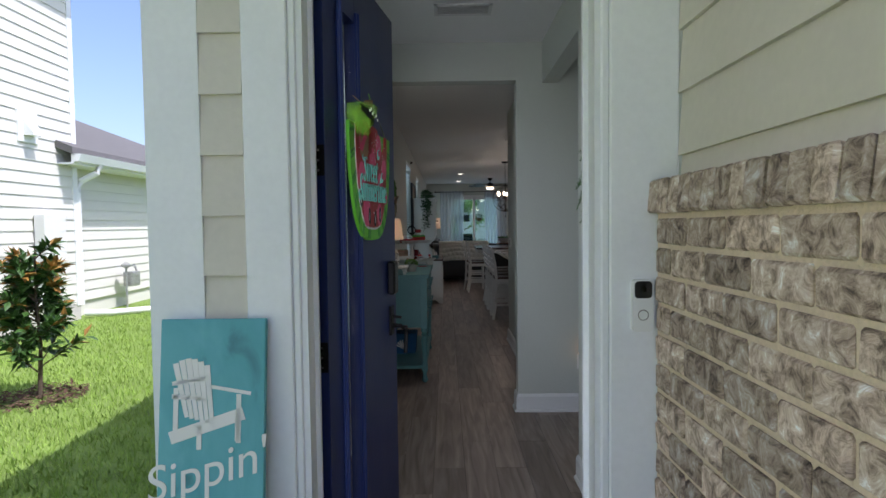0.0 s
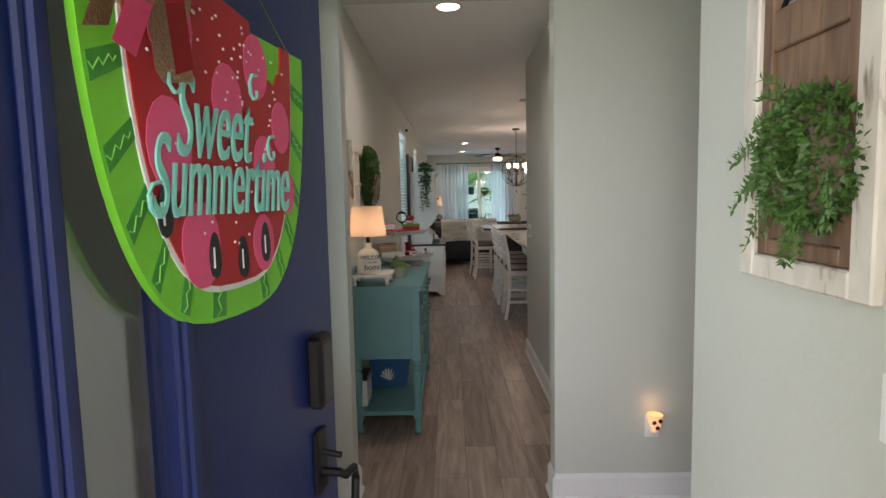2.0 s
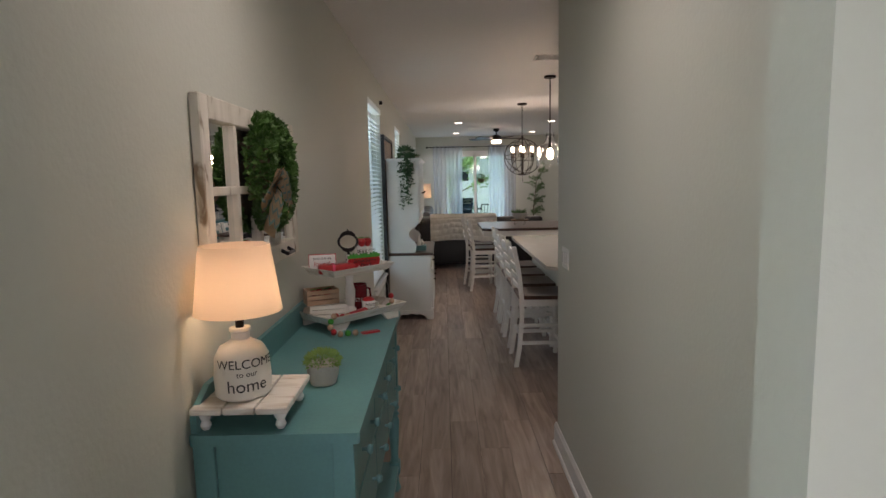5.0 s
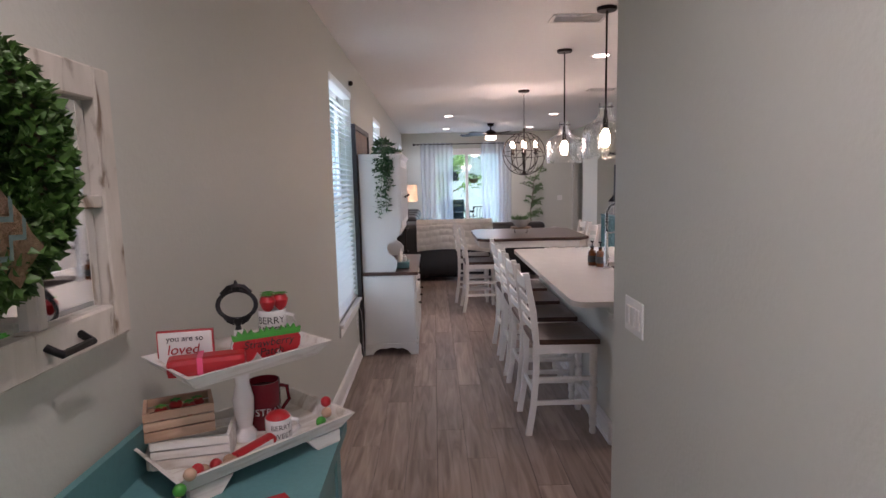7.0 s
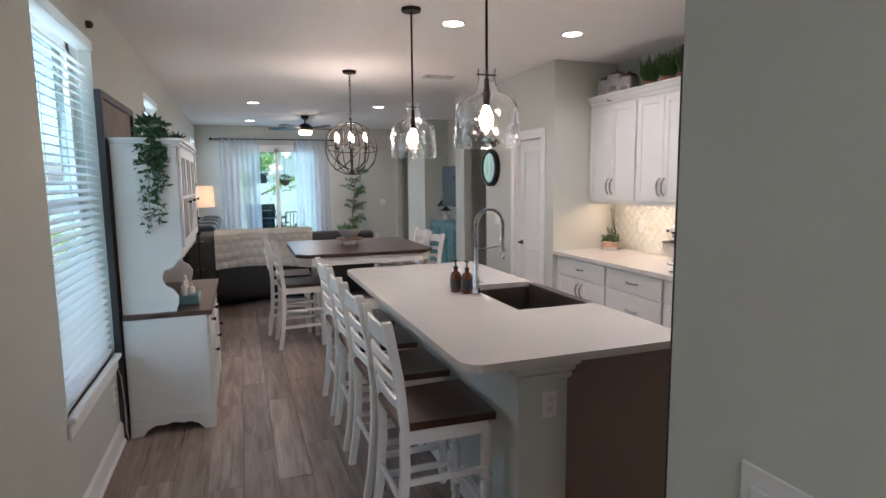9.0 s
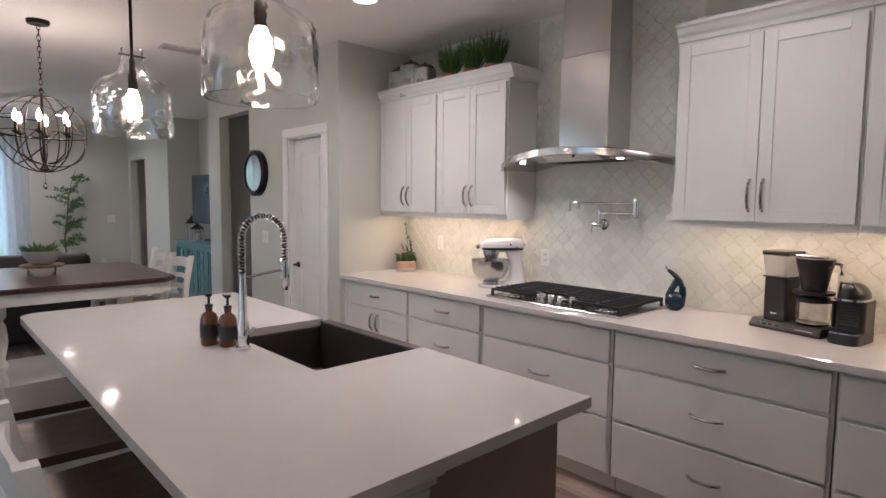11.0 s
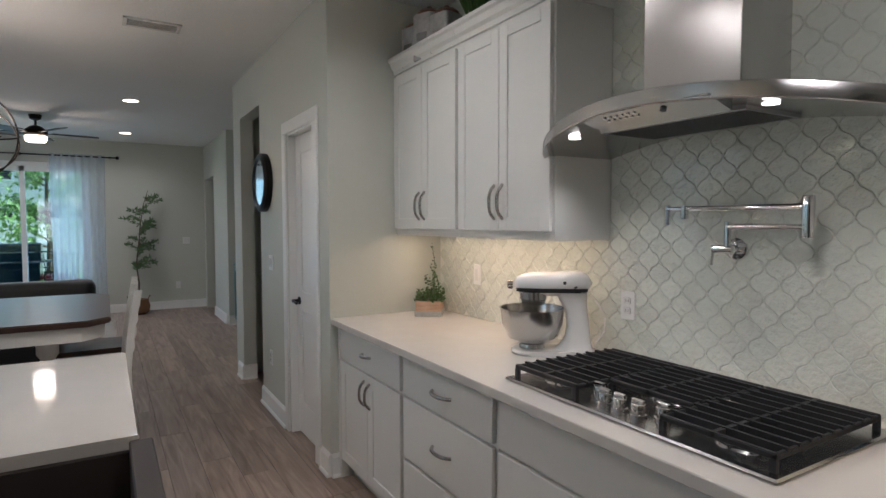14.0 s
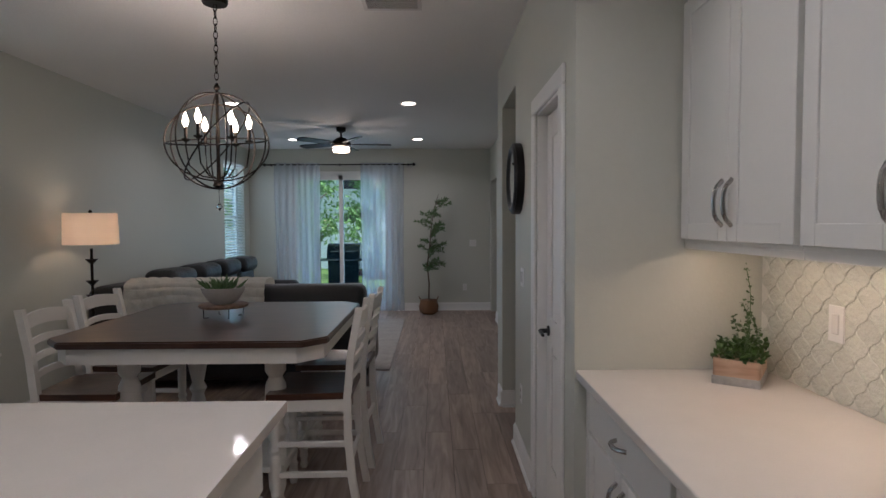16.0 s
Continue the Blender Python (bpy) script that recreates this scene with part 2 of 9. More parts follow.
M["concrete"] = mat("porch_concrete", (0.52, 0.50, 0.47), 0.85, var=0.1, vs=4, grain=0.1, gs=90, bump=0.3, bs=150)
M["ground"] = mat("turf_soil", (0.16, 0.24, 0.045), 0.95, var=0.3, vs=2.5, grain=0.3, gs=70, bump=0.8, bs=60)
M["grass"] = mat("grass_blades", (0.24, 0.36, 0.06), 0.7, var=0.3, vs=1.5, grain=0.2, gs=30)
M["mulch"] = mat("bark_mulch", (0.10, 0.055, 0.035), 0.95, var=0.3, vs=20, grain=0.3, gs=80, bump=1.0, bs=60)
M["leaf"] = mat("glossy_leaf", (0.045, 0.105, 0.022), 0.35, var=0.35, vs=9, grain=0.15, gs=40)
M["leaf_o"] = mat("bronze_new_leaf", (0.30, 0.16, 0.035), 0.4, var=0.3, vs=9)
M["box"] = mat("boxwood_leaf", (0.05, 0.125, 0.022), 0.5, var=0.45, vs=14, grain=0.2, gs=60)
M["ivy"] = mat("ivy_leaf", (0.045, 0.11, 0.045), 0.45, var=0.4, vs=16, grain=0.1)
M["sprig"] = mat("grey_green_leaf", (0.075, 0.15, 0.05), 0.55, var=0.35, vs=14, grain=0.1)
M["treeleaf"] = mat("tree_leaf", (0.20, 0.34, 0.09), 0.6, var=0.4, vs=1.2, grain=0.2, gs=9)
M["bark"] = mat("bark", (0.11, 0.08, 0.055), 0.9, var=0.2, vs=14, grain=0.2, bump=0.6, bs=50)
M["shingle"] = mat("asphalt_shingles", (0.13, 0.125, 0.125), 0.95, var=0.15, vs=3, grain=0.3, gs=30, bump=0.5, bs=40, stretch=(1, 1, 3))
M["white"] = mat("gloss_white", (0.76, 0.75, 0.73), 0.25, var=0.02, grain=0.01)
M["ceramic"] = mat("cream_ceramic", (0.72, 0.69, 0.63), 0.3, var=0.06, vs=12, grain=0.03, bump=0.05)
M["red"] = mat("red_paint", (0.42, 0.016, 0.02), 0.4, var=0.1, vs=12)
M["crimson"] = mat("dark_red_glaze", (0.17, 0.012, 0.02), 0.2, var=0.1, vs=12)
M["pink"] = mat("pink_paint", (0.74, 0.09, 0.21), 0.45, var=0.05)
M["lime"] = mat("lime_green_paint", (0.15, 0.55, 0.035), 0.42, var=0.05, vs=6)
M["green"] = mat("green_paint", (0.035, 0.26, 0.03), 0.42, var=0.08, vs=6)
M["squiggle"] = mat("pale_green_paint", (0.16, 0.50, 0.08), 0.45, var=0.05)
M["aqua"] = mat("aqua_paint", (0.21, 0.62, 0.53), 0.5, var=0.05)
M["ink"] = mat("black_paint", (0.014, 0.013, 0.013), 0.45, var=0.1)
M["burlap"] = mat("burlap", (0.40, 0.27, 0.16), 0.95, var=0.12, vs=10, grain=0.3, gs=220, bump=0.5, bs=260)
M["turq"] = ramp_mat("distressed_turquoise_board", [(0.25, (0.05, 0.15, 0.17)), (0.42, (0.10, 0.36, 0.40)), (0.75, (0.16, 0.46, 0.50))], 0.6, 4, (2, 2, 1), bump=0.15)
M["blue_cloth"] = mat("blue_cloth", (0.02, 0.10, 0.22), 0.9, var=0.1, grain=0.15, gs=200, bump=0.2)
M["amber"] = mat("amber_glass", (0.13, 0.040, 0.012), 0.06, var=0.1, coat=1.0)
M["terracotta"] = mat("terracotta", (0.28, 0.13, 0.07), 0.8, var=0.15, vs=12, bump=0.2)
M["galv"] = mat("galvanised_tin", (0.42, 0.42, 0.42), 0.45, 0.6, var=0.25, vs=22, grain=0.15, gs=70)
M["copper"] = mat("aged_copper", (0.16, 0.085, 0.055), 0.4, 0.8, var=0.2, vs=20)
M["basket"] = mat("woven_basket", (0.17, 0.085, 0.04), 0.9, var=0.2, vs=20, grain=0.35, gs=90, bump=0.8, bs=90)
M["cement"] = mat("cement_pot", (0.42, 0.40, 0.37), 0.9, var=0.12, vs=14, bump=0.3)
M["sinkm"] = mat("dark_composite_sink", (0.045, 0.036, 0.032), 0.42, var=0.15, grain=0.15, gs=200)
M["taupe"] = mat("taupe_end_panel", (0.22, 0.165, 0.135), 0.5, var=0.05, vs=3, grain=0.05)
M["fridge"] = mat("black_appliance", (0.0025, 0.003, 0.004), 0.5, 0.0, var=0.1, grain=0.05)
M["rug"] = mat("grey_rug", (0.40, 0.37, 0.34), 0.98, var=0.2, vs=8, grain=0.25, gs=110, bump=0.6, bs=150)
M["stone_w"] = mat("white_pvc", (0.80, 0.80, 0.78), 0.35, var=0.02)
M["pane"] = pane_mat("window_glass", 0.05, (0.60, 0.70, 0.74))
M["pane_d"] = pane_mat("door_lite_glass", 0.16)
M["glass"] = glass_mat("clear_glass")
M["hglass"] = glass_mat("hammered_glass", bump=0.5, bs=22.0, ior=1.52)
M["frosted"] = cloth_mat("clear_tank_plastic", (0.72, 0.70, 0.68), 0.45, translucent=0.6)
M["mirror"] = mat("mirror", (0.86, 0.88, 0.88), 0.01, 1.0, var=0.0, grain=0.0)
M["slat"] = cloth_mat("white_blind_slat", (0.86, 0.88, 0.87), 0.0, translucent=0.42)
M["sheer"] = cloth_mat("sheer_white_curtain", (0.76, 0.81, 0.87), 0.5, translucent=0.55)
M["sheer_d"] = cloth_mat("woven_curtain_pattern", (0.74, 0.80, 0.88), 0.45, translucent=0.45)
M["shade"] = cloth_mat("linen_lampshade", (0.80, 0.66, 0.55), 0.0, translucent=0.45)
M["mesh_g"] = cloth_mat("lime_deco_mesh", (0.40, 0.80, 0.08), 0.62, translucent=0.5)
M["bulb"] = glow("warm_bulb", (1.0, 0.76, 0.50), 11)
M["shaded_bulb"] = glow("shaded_bulb", (1.0, 0.72, 0.40), 3)
M["can"] = glow("downlight_lens", (1.0, 0.88, 0.72), 3.2)
M["strip"] = glow("under_cabinet_strip", (1.0, 0.80, 0.55), 2)
M["fanglow"] = glow("fan_light_lens", (1.0, 0.80, 0.58), 1.8)
M["night"] = glow("night_light_shade", (1.0, 0.66, 0.34), 0.12)
M["led"] = glow("hood_led", (1.0, 0.93, 0.82), 1.6)
M["bluecar"] = mat("grill_enamel", (0.006, 0.022, 0.034), 0.12, var=0.1)


# ---- shape helpers ----
def part(name, bm, material, parent=None, label="", smooth=False, at=None):
    me = bpy.data.meshes.new(name)
    bmesh.ops.recalc_face_normals(bm, faces=bm.faces)
    if smooth:
        for f in bm.faces:
            f.smooth = True
        for e in bm.edges:
            if len(e.link_faces) == 2 and e.calc_face_angle(0) > 0.7:
                e.smooth = False
    bm.to_mesh(me)
    bm.free()
    me.materials.append(material)
    ob = new(name, me)
    if parent:
        ob.parent = parent
    if at is not None:
        ob.matrix_basis = at
    if label:
        ob["label"] = label
    return ob


def thing(name, label, category, loc=(0, 0, 0), rz=0.0, group=""):
    e = new(name)
    e.empty_display_size = 0.1
    e.matrix_basis = pose(*loc, 0, 0, rz)
    return tagged(e, label, category, group)


def struct(name, bm, material, label, category="", smooth=False):
    return tagged(part(name, bm, material, None, label, smooth), label, category or name.split("_")[0], kind="structure")


def box(bm, x0, y0, z0, x1, y1, z1, bevel=0.0, seg=1):
    vs = [bm.verts.new((x, y, z)) for z in (z0, z1) for y in (y0, y1) for x in (x0, x1)]
    fs = [bm.faces.new([vs[i] for i in f]) for f in ((0, 2, 3, 1), (4, 5, 7, 6), (0, 1, 5, 4), (2, 6, 7, 3), (0, 4, 6, 2), (1, 3, 7, 5))]
    if bevel:
        es = list({e for f in fs for e in f.edges})
        bmesh.ops.bevel(bm, geom=es, offset=bevel, segments=seg, affect="EDGES", profile=0.6)
    return vs


def boxm(*a, **k):
    bm = bmesh.new()
    box(bm, *a, **k)
    return bm


def spin(bm, profile, cx=0, cy=0, seg=20, closed=True):
    """A turned shape: profile is (radius, z) from bottom to top."""
    rings = []
    for r, z in profile:
        rings.append([bm.verts.new((cx + max(r, 1e-4) * math.cos(2 * math.pi * i / seg), cy + max(r, 1e-4) * math.sin(2 * math.pi * i / seg), z)) for i in range(seg)])
    for a, b in zip(rings, rings[1:]):
        for i in range(seg):
            bm.faces.new((a[i], a[(i + 1) % seg], b[(i + 1) % seg], b[i]))
    if closed:
        bm.faces.new(rings[0][::-1])
        bm.faces.new(rings[-1])
    return bm


def spinm(profile, cx=0, cy=0, seg=20, closed=True):
    return spin(bmesh.new(), profile, cx, cy, seg, closed)


def tube(bm, pts, r, seg=8, ends=True, r2=None):
    """A rod of radius r (to r2) along pts."""
    pts = [Vector(p) for p in pts]
    rings = []
    up = Vector((0, 0, 1))
    for i, p in enumerate(pts):
        d = (pts[min(i + 1, len(pts) - 1)] - pts[max(i - 1, 0)]).normalized()
        ref = up if abs(d.z) < 0.9 else Vector((0, 1, 0))
        u = d.cross(ref).normalized()
        w = u.cross(d).normalized()
        rr = r if r2 is None else r + (r2 - r) * i / (len(pts) - 1)
        rings.append([bm.verts.new(p + rr * (math.cos(2 * math.pi * k / seg) * u + math.sin(2 * math.pi * k / seg) * w)) for k in range(seg)])
    for a, b in zip(rings, rings[1:]):
        for k in range(seg):
            bm.faces.new((a[k], a[(k + 1) % seg], b[(k + 1) % seg], b[k]))
    if ends:
        bm.faces.new(rings[0][::-1])
        bm.faces.new(rings[-1])
    return bm


def tubem(pts, r, seg=8, r2=None):
    return tube(bmesh.new(), pts, r, seg, True, r2)


def ringm(R, r, seg=40, sec=8, m=None):
    bm = bmesh.new()
    rings = []
    for i in range(seg):
        a = 2 * math.pi * i / seg
        rings.append([bm.verts.new(((R + r * math.cos(2 * math.pi * k / sec)) * math.cos(a), (R + r * math.cos(2 * math.pi * k / sec)) * math.sin(a), r * math.sin(2 * math.pi * k / sec))) for k in range(sec)])
    for i in range(seg):
        a, b = rings[i], rings[(i + 1) % seg]
        for k in range(sec):
            bm.faces.new((a[k], b[k], b[(k + 1) % sec], a[(k + 1) % sec]))
    if m is not None:
        bmesh.ops.transform(bm, matrix=m, verts=bm.verts)
    return bm


def slab(bm, poly, axis, a, b):
    """A flat shape, poly in the two other axes, pushed from a to b along axis."""
    def put(u, v, w):
        return {"x": (w, u, v), "y": (u, w, v), "z": (u, v, w)}[axis]
    lo = [bm.verts.new(put(u, v, a)) for u, v in poly]
    hi = [bm.verts.new(put(u, v, b)) for u, v in poly]
    n = len(poly)
    bm.faces.new(lo[::-1])
    bm.faces.new(hi)
    for i in range(n):
        bm.faces.new((lo[i], lo[(i + 1) % n], hi[(i + 1) % n], hi[i]))
    return bm


def slabm(poly, axis, a, b, bevel=0.0):
    bm = slab(bmesh.new(), poly, axis, a, b)
    if bevel:
        bmesh.ops.bevel(bm, geom=list(bm.edges), offset=bevel, segments=1, affect="EDGES")
    return bm


def leaf(bm, p, d, n, length, width):
    """One leaf of four small faces, folded along its rib."""
    d, n = Vector(d).normalized(), Vector(n)
    s = d.cross(n)
    s = s.normalized() if s.length > 1e-3 else Vector((1, 0, 0))
    n = s.cross(d).normalized()
    p = Vector(p)
    a = bm.verts.new(p)
    t = bm.verts.new(p + d * length - n * length * 0.12)
    c = bm.verts.new(p + d * length * 0.5 - n * length * 0.02)
    l = bm.verts.new(p + d * length * 0.45 + s * width * 0.5 + n * width * 0.14)
    r = bm.verts.new(p + d * length * 0.45 - s * width * 0.5 + n * width * 0.14)
    for f in ((a, c, l), (a, r, c), (c, t, l), (c, r, t)):
        bm.faces.new(f)


def rnd_dir(rng):
    while True:
        v = Vector((rng.uniform(-1, 1), rng.uniform(-1, 1), rng.uniform(-1, 1)))
        if 0.05 < v.length < 1:
            return v.normalized()


def text_mesh(body, size, depth=0.0015):
    cu = bpy.data.curves.new("lettering", "FONT")
    cu.body, cu.size, cu.extrude, cu.align_x, cu.align_y = body, size, depth, "CENTER", "CENTER"
    o = bpy.data.objects.new("lettering", cu)
    scene.collection.objects.link(o)
    bpy.context.view_layer.update()
    me = bpy.data.meshes.new_from_object(o.evaluated_get(bpy.context.evaluated_depsgraph_get()))
    bpy.data.objects.remove(o)
    return me


def writing(body, size, material, parent, m, name="lettering", depth=0.0015, shear=0.0):
    me = text_mesh(body, size, depth)
    if shear:
        for v in me.vertices:
            v.co.x += shear * v.co.y
    me.materials.clear()
    me.materials.append(material)
    o = new(name, me)
    o.parent = parent
    o.matrix_basis = m
    return o


# ---- setting: ground, shell ----
LW, HALLX, FOYB = -0.395, 1.0, 4.61
bm = bmesh.new()
g = bmesh.ops.create_grid(bm, x_segments=60, y_segments=60, size=400)
bmesh.ops.translate(bm, vec=(0, 0, -0.17), verts=bm.verts)
struct("ground", bm, M["ground"], "sunlit green lawn ground around the houses", "ground")
struct("porch", boxm(-0.66, -2.2, -0.3, 3.4, 2.07, -0.03), M["concrete"], "grey concrete porch slab at the front door", "floor")
# driveway: an unseen bright slab, added to bounce sunlight into the shaded porch
struct("driveway", boxm(-1.2, -14, -0.3, 9, -2.2, -0.10), M["concrete"], "unseen pale concrete slab added to bounce sunlight into the porch", "driveway")
floor_under = struct("floor", boxm(LW - 0.2, 2.07, -0.25, 5.6, 19.25, -0.006), M["gap"], "grey-brown wood-look plank floor through the house", "floor")
struct("ceiling", boxm(LW - 0.25, 2.07, CEIL, 5.6, 19.3, CEIL + 0.2), M["ceiling"], "matt white textured ceiling of the house", "ceiling")
struct("roof", boxm(-0.95, 0.2, CEIL + 0.2, 6.2, 19.6, CEIL + 0.35), M["shingle"], "grey shingle roof and eaves of the house", "roof")


def wall_x(name, x0, x1, y0, y1, holes, label, material=None, z0=-0.02, z1=CEIL):
    """A wall along y with openings (ya, yb, za, zb)."""
    bm = bmesh.new()
    y = y0
    for ya, yb, za, zb in sorted(holes):
        if ya > y:
            box(bm, x0, y, z0, x1, ya, z1)
        if za > z0:
            box(bm, x0, ya, z0, x1, yb, za)
        if zb < z1:
            box(bm, x0, ya, zb, x1, yb, z1)
        y = yb
    if y < y1:
        box(bm, x0, y, z0, x1, y1, z1)
    return struct(name, bm, material or M["wall"], label, "wall")


def wall_y(name, y0, y1, x0, x1, holes, label, material=None, z0=-0.02, z1=CEIL):
    bm = bmesh.new()
    x = x0
    for xa, xb, za, zb in sorted(holes):
        if xa > x:
            box(bm, x, y0, z0, xa, y1, z1)
        if za > z0:
            box(bm, xa, y0, z0, xb, y1, za)
        if zb < z1:
            box(bm, xa, y0, zb, xb, y1, z1)
        x = xb
    if x < x1:
        box(bm, x, y0, z0, x1, y1, z1)
    return struct(name, bm, material or M["wall"], label, "wall")


WINS = [(3.22, 4.455, 0.655, 2.47), (9.52, 10.58, 0.58, 2.47), (12.55, 13.45, 0.58, 2.47), (17.95, 18.85, 0.75, 2.47)]
wall_x("wall_west", LW - 0.20, LW, 2.2, 19.25, WINS, "sage-grey painted long wall with windows")
DOOR = (-0.20, 0.70, -0.02, 2.44)
wall_y("wall_front", 2.075, 2.2, LW - 0.20, 5.5, [DOOR], "sage painted front wall with the entry door")
wall_y("wall_foyer_back", FOYB, FOYB + 0.13, LW, 2.6, [(-0.245, 0.772, -0.02, 2.492)], "sage-grey foyer wall with a wide cased-free opening")
wall_x("wall_foyer_east", 0.965, 1.08, 2.2, FOYB, [(3.47, FOYB, -0.02, 2.47)], "sage-grey foyer side wall with an open passage")
wall_x("wall_passage_end", 2.5, 2.6, 2.2, FOYB, [], "sage-grey end wall of the side passage")
wall_x("wall_hall_east", HALLX, HALLX + 0.115, FOYB + 0.13, 7.305, [], "sage-grey hall wall ending at the kitchen")
wall_y("wall_kitchen_south", 6.72, 6.84, HALLX + 0.115, 4.3, [], "sage-grey wall behind the fridge")
KX = 4.05
wall_x("wall_kitchen_east", KX, KX + 0.15, 6.84, 11.556, [], "sage-grey wall behind the range", z1=CEIL)
PX, PY = 3.315, 11.556
wall_y("wall_pantry_south", PY, PY + 0.115, PX + 0.115, KX + 0.15, [], "sage-grey side wall of the pantry")
PDOOR = (11.80, 12.38, -0.02, 2.07)
wall_x("wall_pantry_west", PX, PX + 0.115, PY, 14.13, [PDOOR, (13.18, 13.93, -0.02, 2.41)], "sage-grey pantry wall with a door and a passage")
wall_x("wall_passage_east", 4.6, 4.7, PY, 17.0, [], "sage-grey wall deep in the side passage")
wall_y("wall_alcove_south", 14.13, 14.25, PX, 4.7, [], "sage-grey wall beside the media alcove")
wall_x("wall_alcove_back", 4.2, 4.3, 14.25, 16.95, [], "sage-grey back wall of the media alcove")
wall_y("wall_alcove_north", 16.95, 17.07, 3.72, 4.7, [], "sage-grey wall end beyond the media alcove")
wall_x("wall_living_east", 3.72, 3.84, 17.07, 19.25, [(18.1, 18.95, -0.02, 2.2)], "sage-grey living room side wall")
wall_x("wall_bedroom_end", 4.6, 4.7, 17.07, 19.25, [], "sage-grey wall past the living room doorway")
SLD = (0.28, 2.05, -0.02, 2.40)
wall_y("wall_north", 19.1, 19.25, LW, 5.5, [SLD], "sage-grey far wall with a sliding glass door")
wall_x("wall_east_outer", 5.4, 5.5, 2.2, 19.25, [], "plain outer wall closing the house", z1=CEIL)


# baseboards: a tall board with a small shoe moulding
def base_profile(d=0.016, h=0.135):
    return [(0, 0), (d + 0.012, 0), (d + 0.012, 0.010), (d + 0.006, 0.018), (d, 0.020), (d, h - 0.02), (d * 0.5, h - 0.006), (d * 0.35, h), (0, h)]


def base_y(name, x, side, y0, y1):
    """Along y, on the wall face at x; side is the way it stands out."""
    bm = slab(bmesh.new(), [(x + side * u, v) for u, v in base_profile()], "y", y0, y1)
    return struct(name, bm, M["trim"], "tall white painted baseboard", "baseboard")


def base_x(name, y, side, x0, x1):
    bm = slab(bmesh.new(), [(y + side * u, v) for u, v in base_profile()], "x", x0, x1)
    return struct(name, bm, M["trim"], "tall white painted baseboard", "baseboard")


base_y("baseboard_hall_west", LW, 1, FOYB + 0.13, 19.1)
base_y("baseboard_foyer_west", LW, 1, 2.2, FOYB)
base_x("baseboard_foyer_back_a", FOYB, -1, LW, -0.245)
base_x("baseboard_foyer_back", FOYB, -1, 0.772, 2.5)
base_y("baseboard_jamb_east", 0.772, -1, FOYB - 0.02, FOYB + 0.13)
base_y("baseboard_jamb_west", -0.245, 1, FOYB - 0.02, FOYB + 0.13)
base_y("baseboard_foyer_east", 0.965, -1, 2.24, 3.47)
base_y("baseboard_hall_east", HALLX, -1, FOYB + 0.13, 7.335)
base_x("baseboard_hall_end", 7.305, 1, HALLX, HALLX + 0.115)
base_x("baseboard_hall_back", FOYB + 0.13, 1, 0.772, HALLX)
base_y("baseboard_pantry", PX, -1, 12.46, 13.18)
base_y("baseboard_pantry_near", PX, -1, PY, 11.70)
base_x("baseboard_pantry_south", PY, -1, PX, 3.40)
base_y("baseboard_pier", PX, -1, 13.93, 14.14)
base_x("baseboard_passage", 13.93, -1, PX, PX + 0.115)
base_y("baseboard_living_east", 3.72, -1, 17.07, 18.1)
base_x("baseboard_alcove", 16.95, -1, 3.72, 4.6)
base_x("baseboard_north_east", 19.1, -1, 2.12, 3.72)
base_x("baseboard_north_west", 19.1, -1, LW, 0.20)


# ---- windows in the long wall ----
def window(k, y0, y1, z0, z1, slats=True, tilt=18):
    w = thing("window_%d" % k, "white vinyl window with white slatted blinds and a wooden sill", "window", (LW, 0, 0))
    w["kind"] = "structure"
    bm = bmesh.new()
    f = 0.075
    for a, b, c, d in ((y0, y0 + f, z0, z1), (y1 - f, y1, z0, z1), (y0, y1, z0, z0 + f), (y0, y1, z1 - f, z1)):
        box(bm, -0.17, a, c, -0.11, b, d)
    zm = (z0 + z1) / 2
    box(bm, -0.165, y0, zm - 0.025, -0.115, y1, zm + 0.025)
    part("window_frame", bm, M["stone_w"], w)
    for a, b in ((z0 + f, zm - 0.025), (zm + 0.025, z1 - f)):
        p = part("pane", boxm(-0.143, y0 + f, a, -0.139, y1 - f, b), M["pane"], w)
        p.visible_shadow = False
    part("window_sill", boxm(-0.11, y0 - 0.02, z0 - 0.028, 0.038, y1 + 0.02, z0, bevel=0.006), M["trim"], w)
    part("apron", boxm(0.001, y0 - 0.03, z0 - 0.10, 0.016, y1 + 0.03, z0 - 0.03, bevel=0.004), M["trim"], w)
    bl = part("head_rail", boxm(-0.075, y0 + 0.012, z1 - 0.065, 0.012, y1 - 0.012, z1 - 0.004, bevel=0.006), M["slat"], w)
    n = int((z1 - z0 - 0.12) / 0.0445)
    s = bmesh.new()
    box(s, -0.025, y0 + 0.014, -0.0015, 0.025, y1 - 0.014, 0.0015)
    me = bpy.data.meshes.new("slat")
    s.to_mesh(me)
    s.free()
    me.materials.append(M["slat"])
    for i in range(n):
        o = new("slat", me)
        o.parent = bl
        o.matrix_basis = pose(-0.035, 0, z0 + 0.035 + i * 0.0445, 0, tilt + random.uniform(-1.2, 1.2), 0)
    part("bottom_rail", boxm(-0.06, y0 + 0.014, z0 + 0.004, -0.01, y1 - 0.014, z0 + 0.022, bevel=0.003), M["slat"], w)
    for yy in (y0 + 0.16, y1 - 0.16):
        part("cord", tubem([(-0.035, yy, z0 + 0.01), (-0.035, yy, z1 - 0.05)], 0.0016, 5), M["slat"], w)
    return w


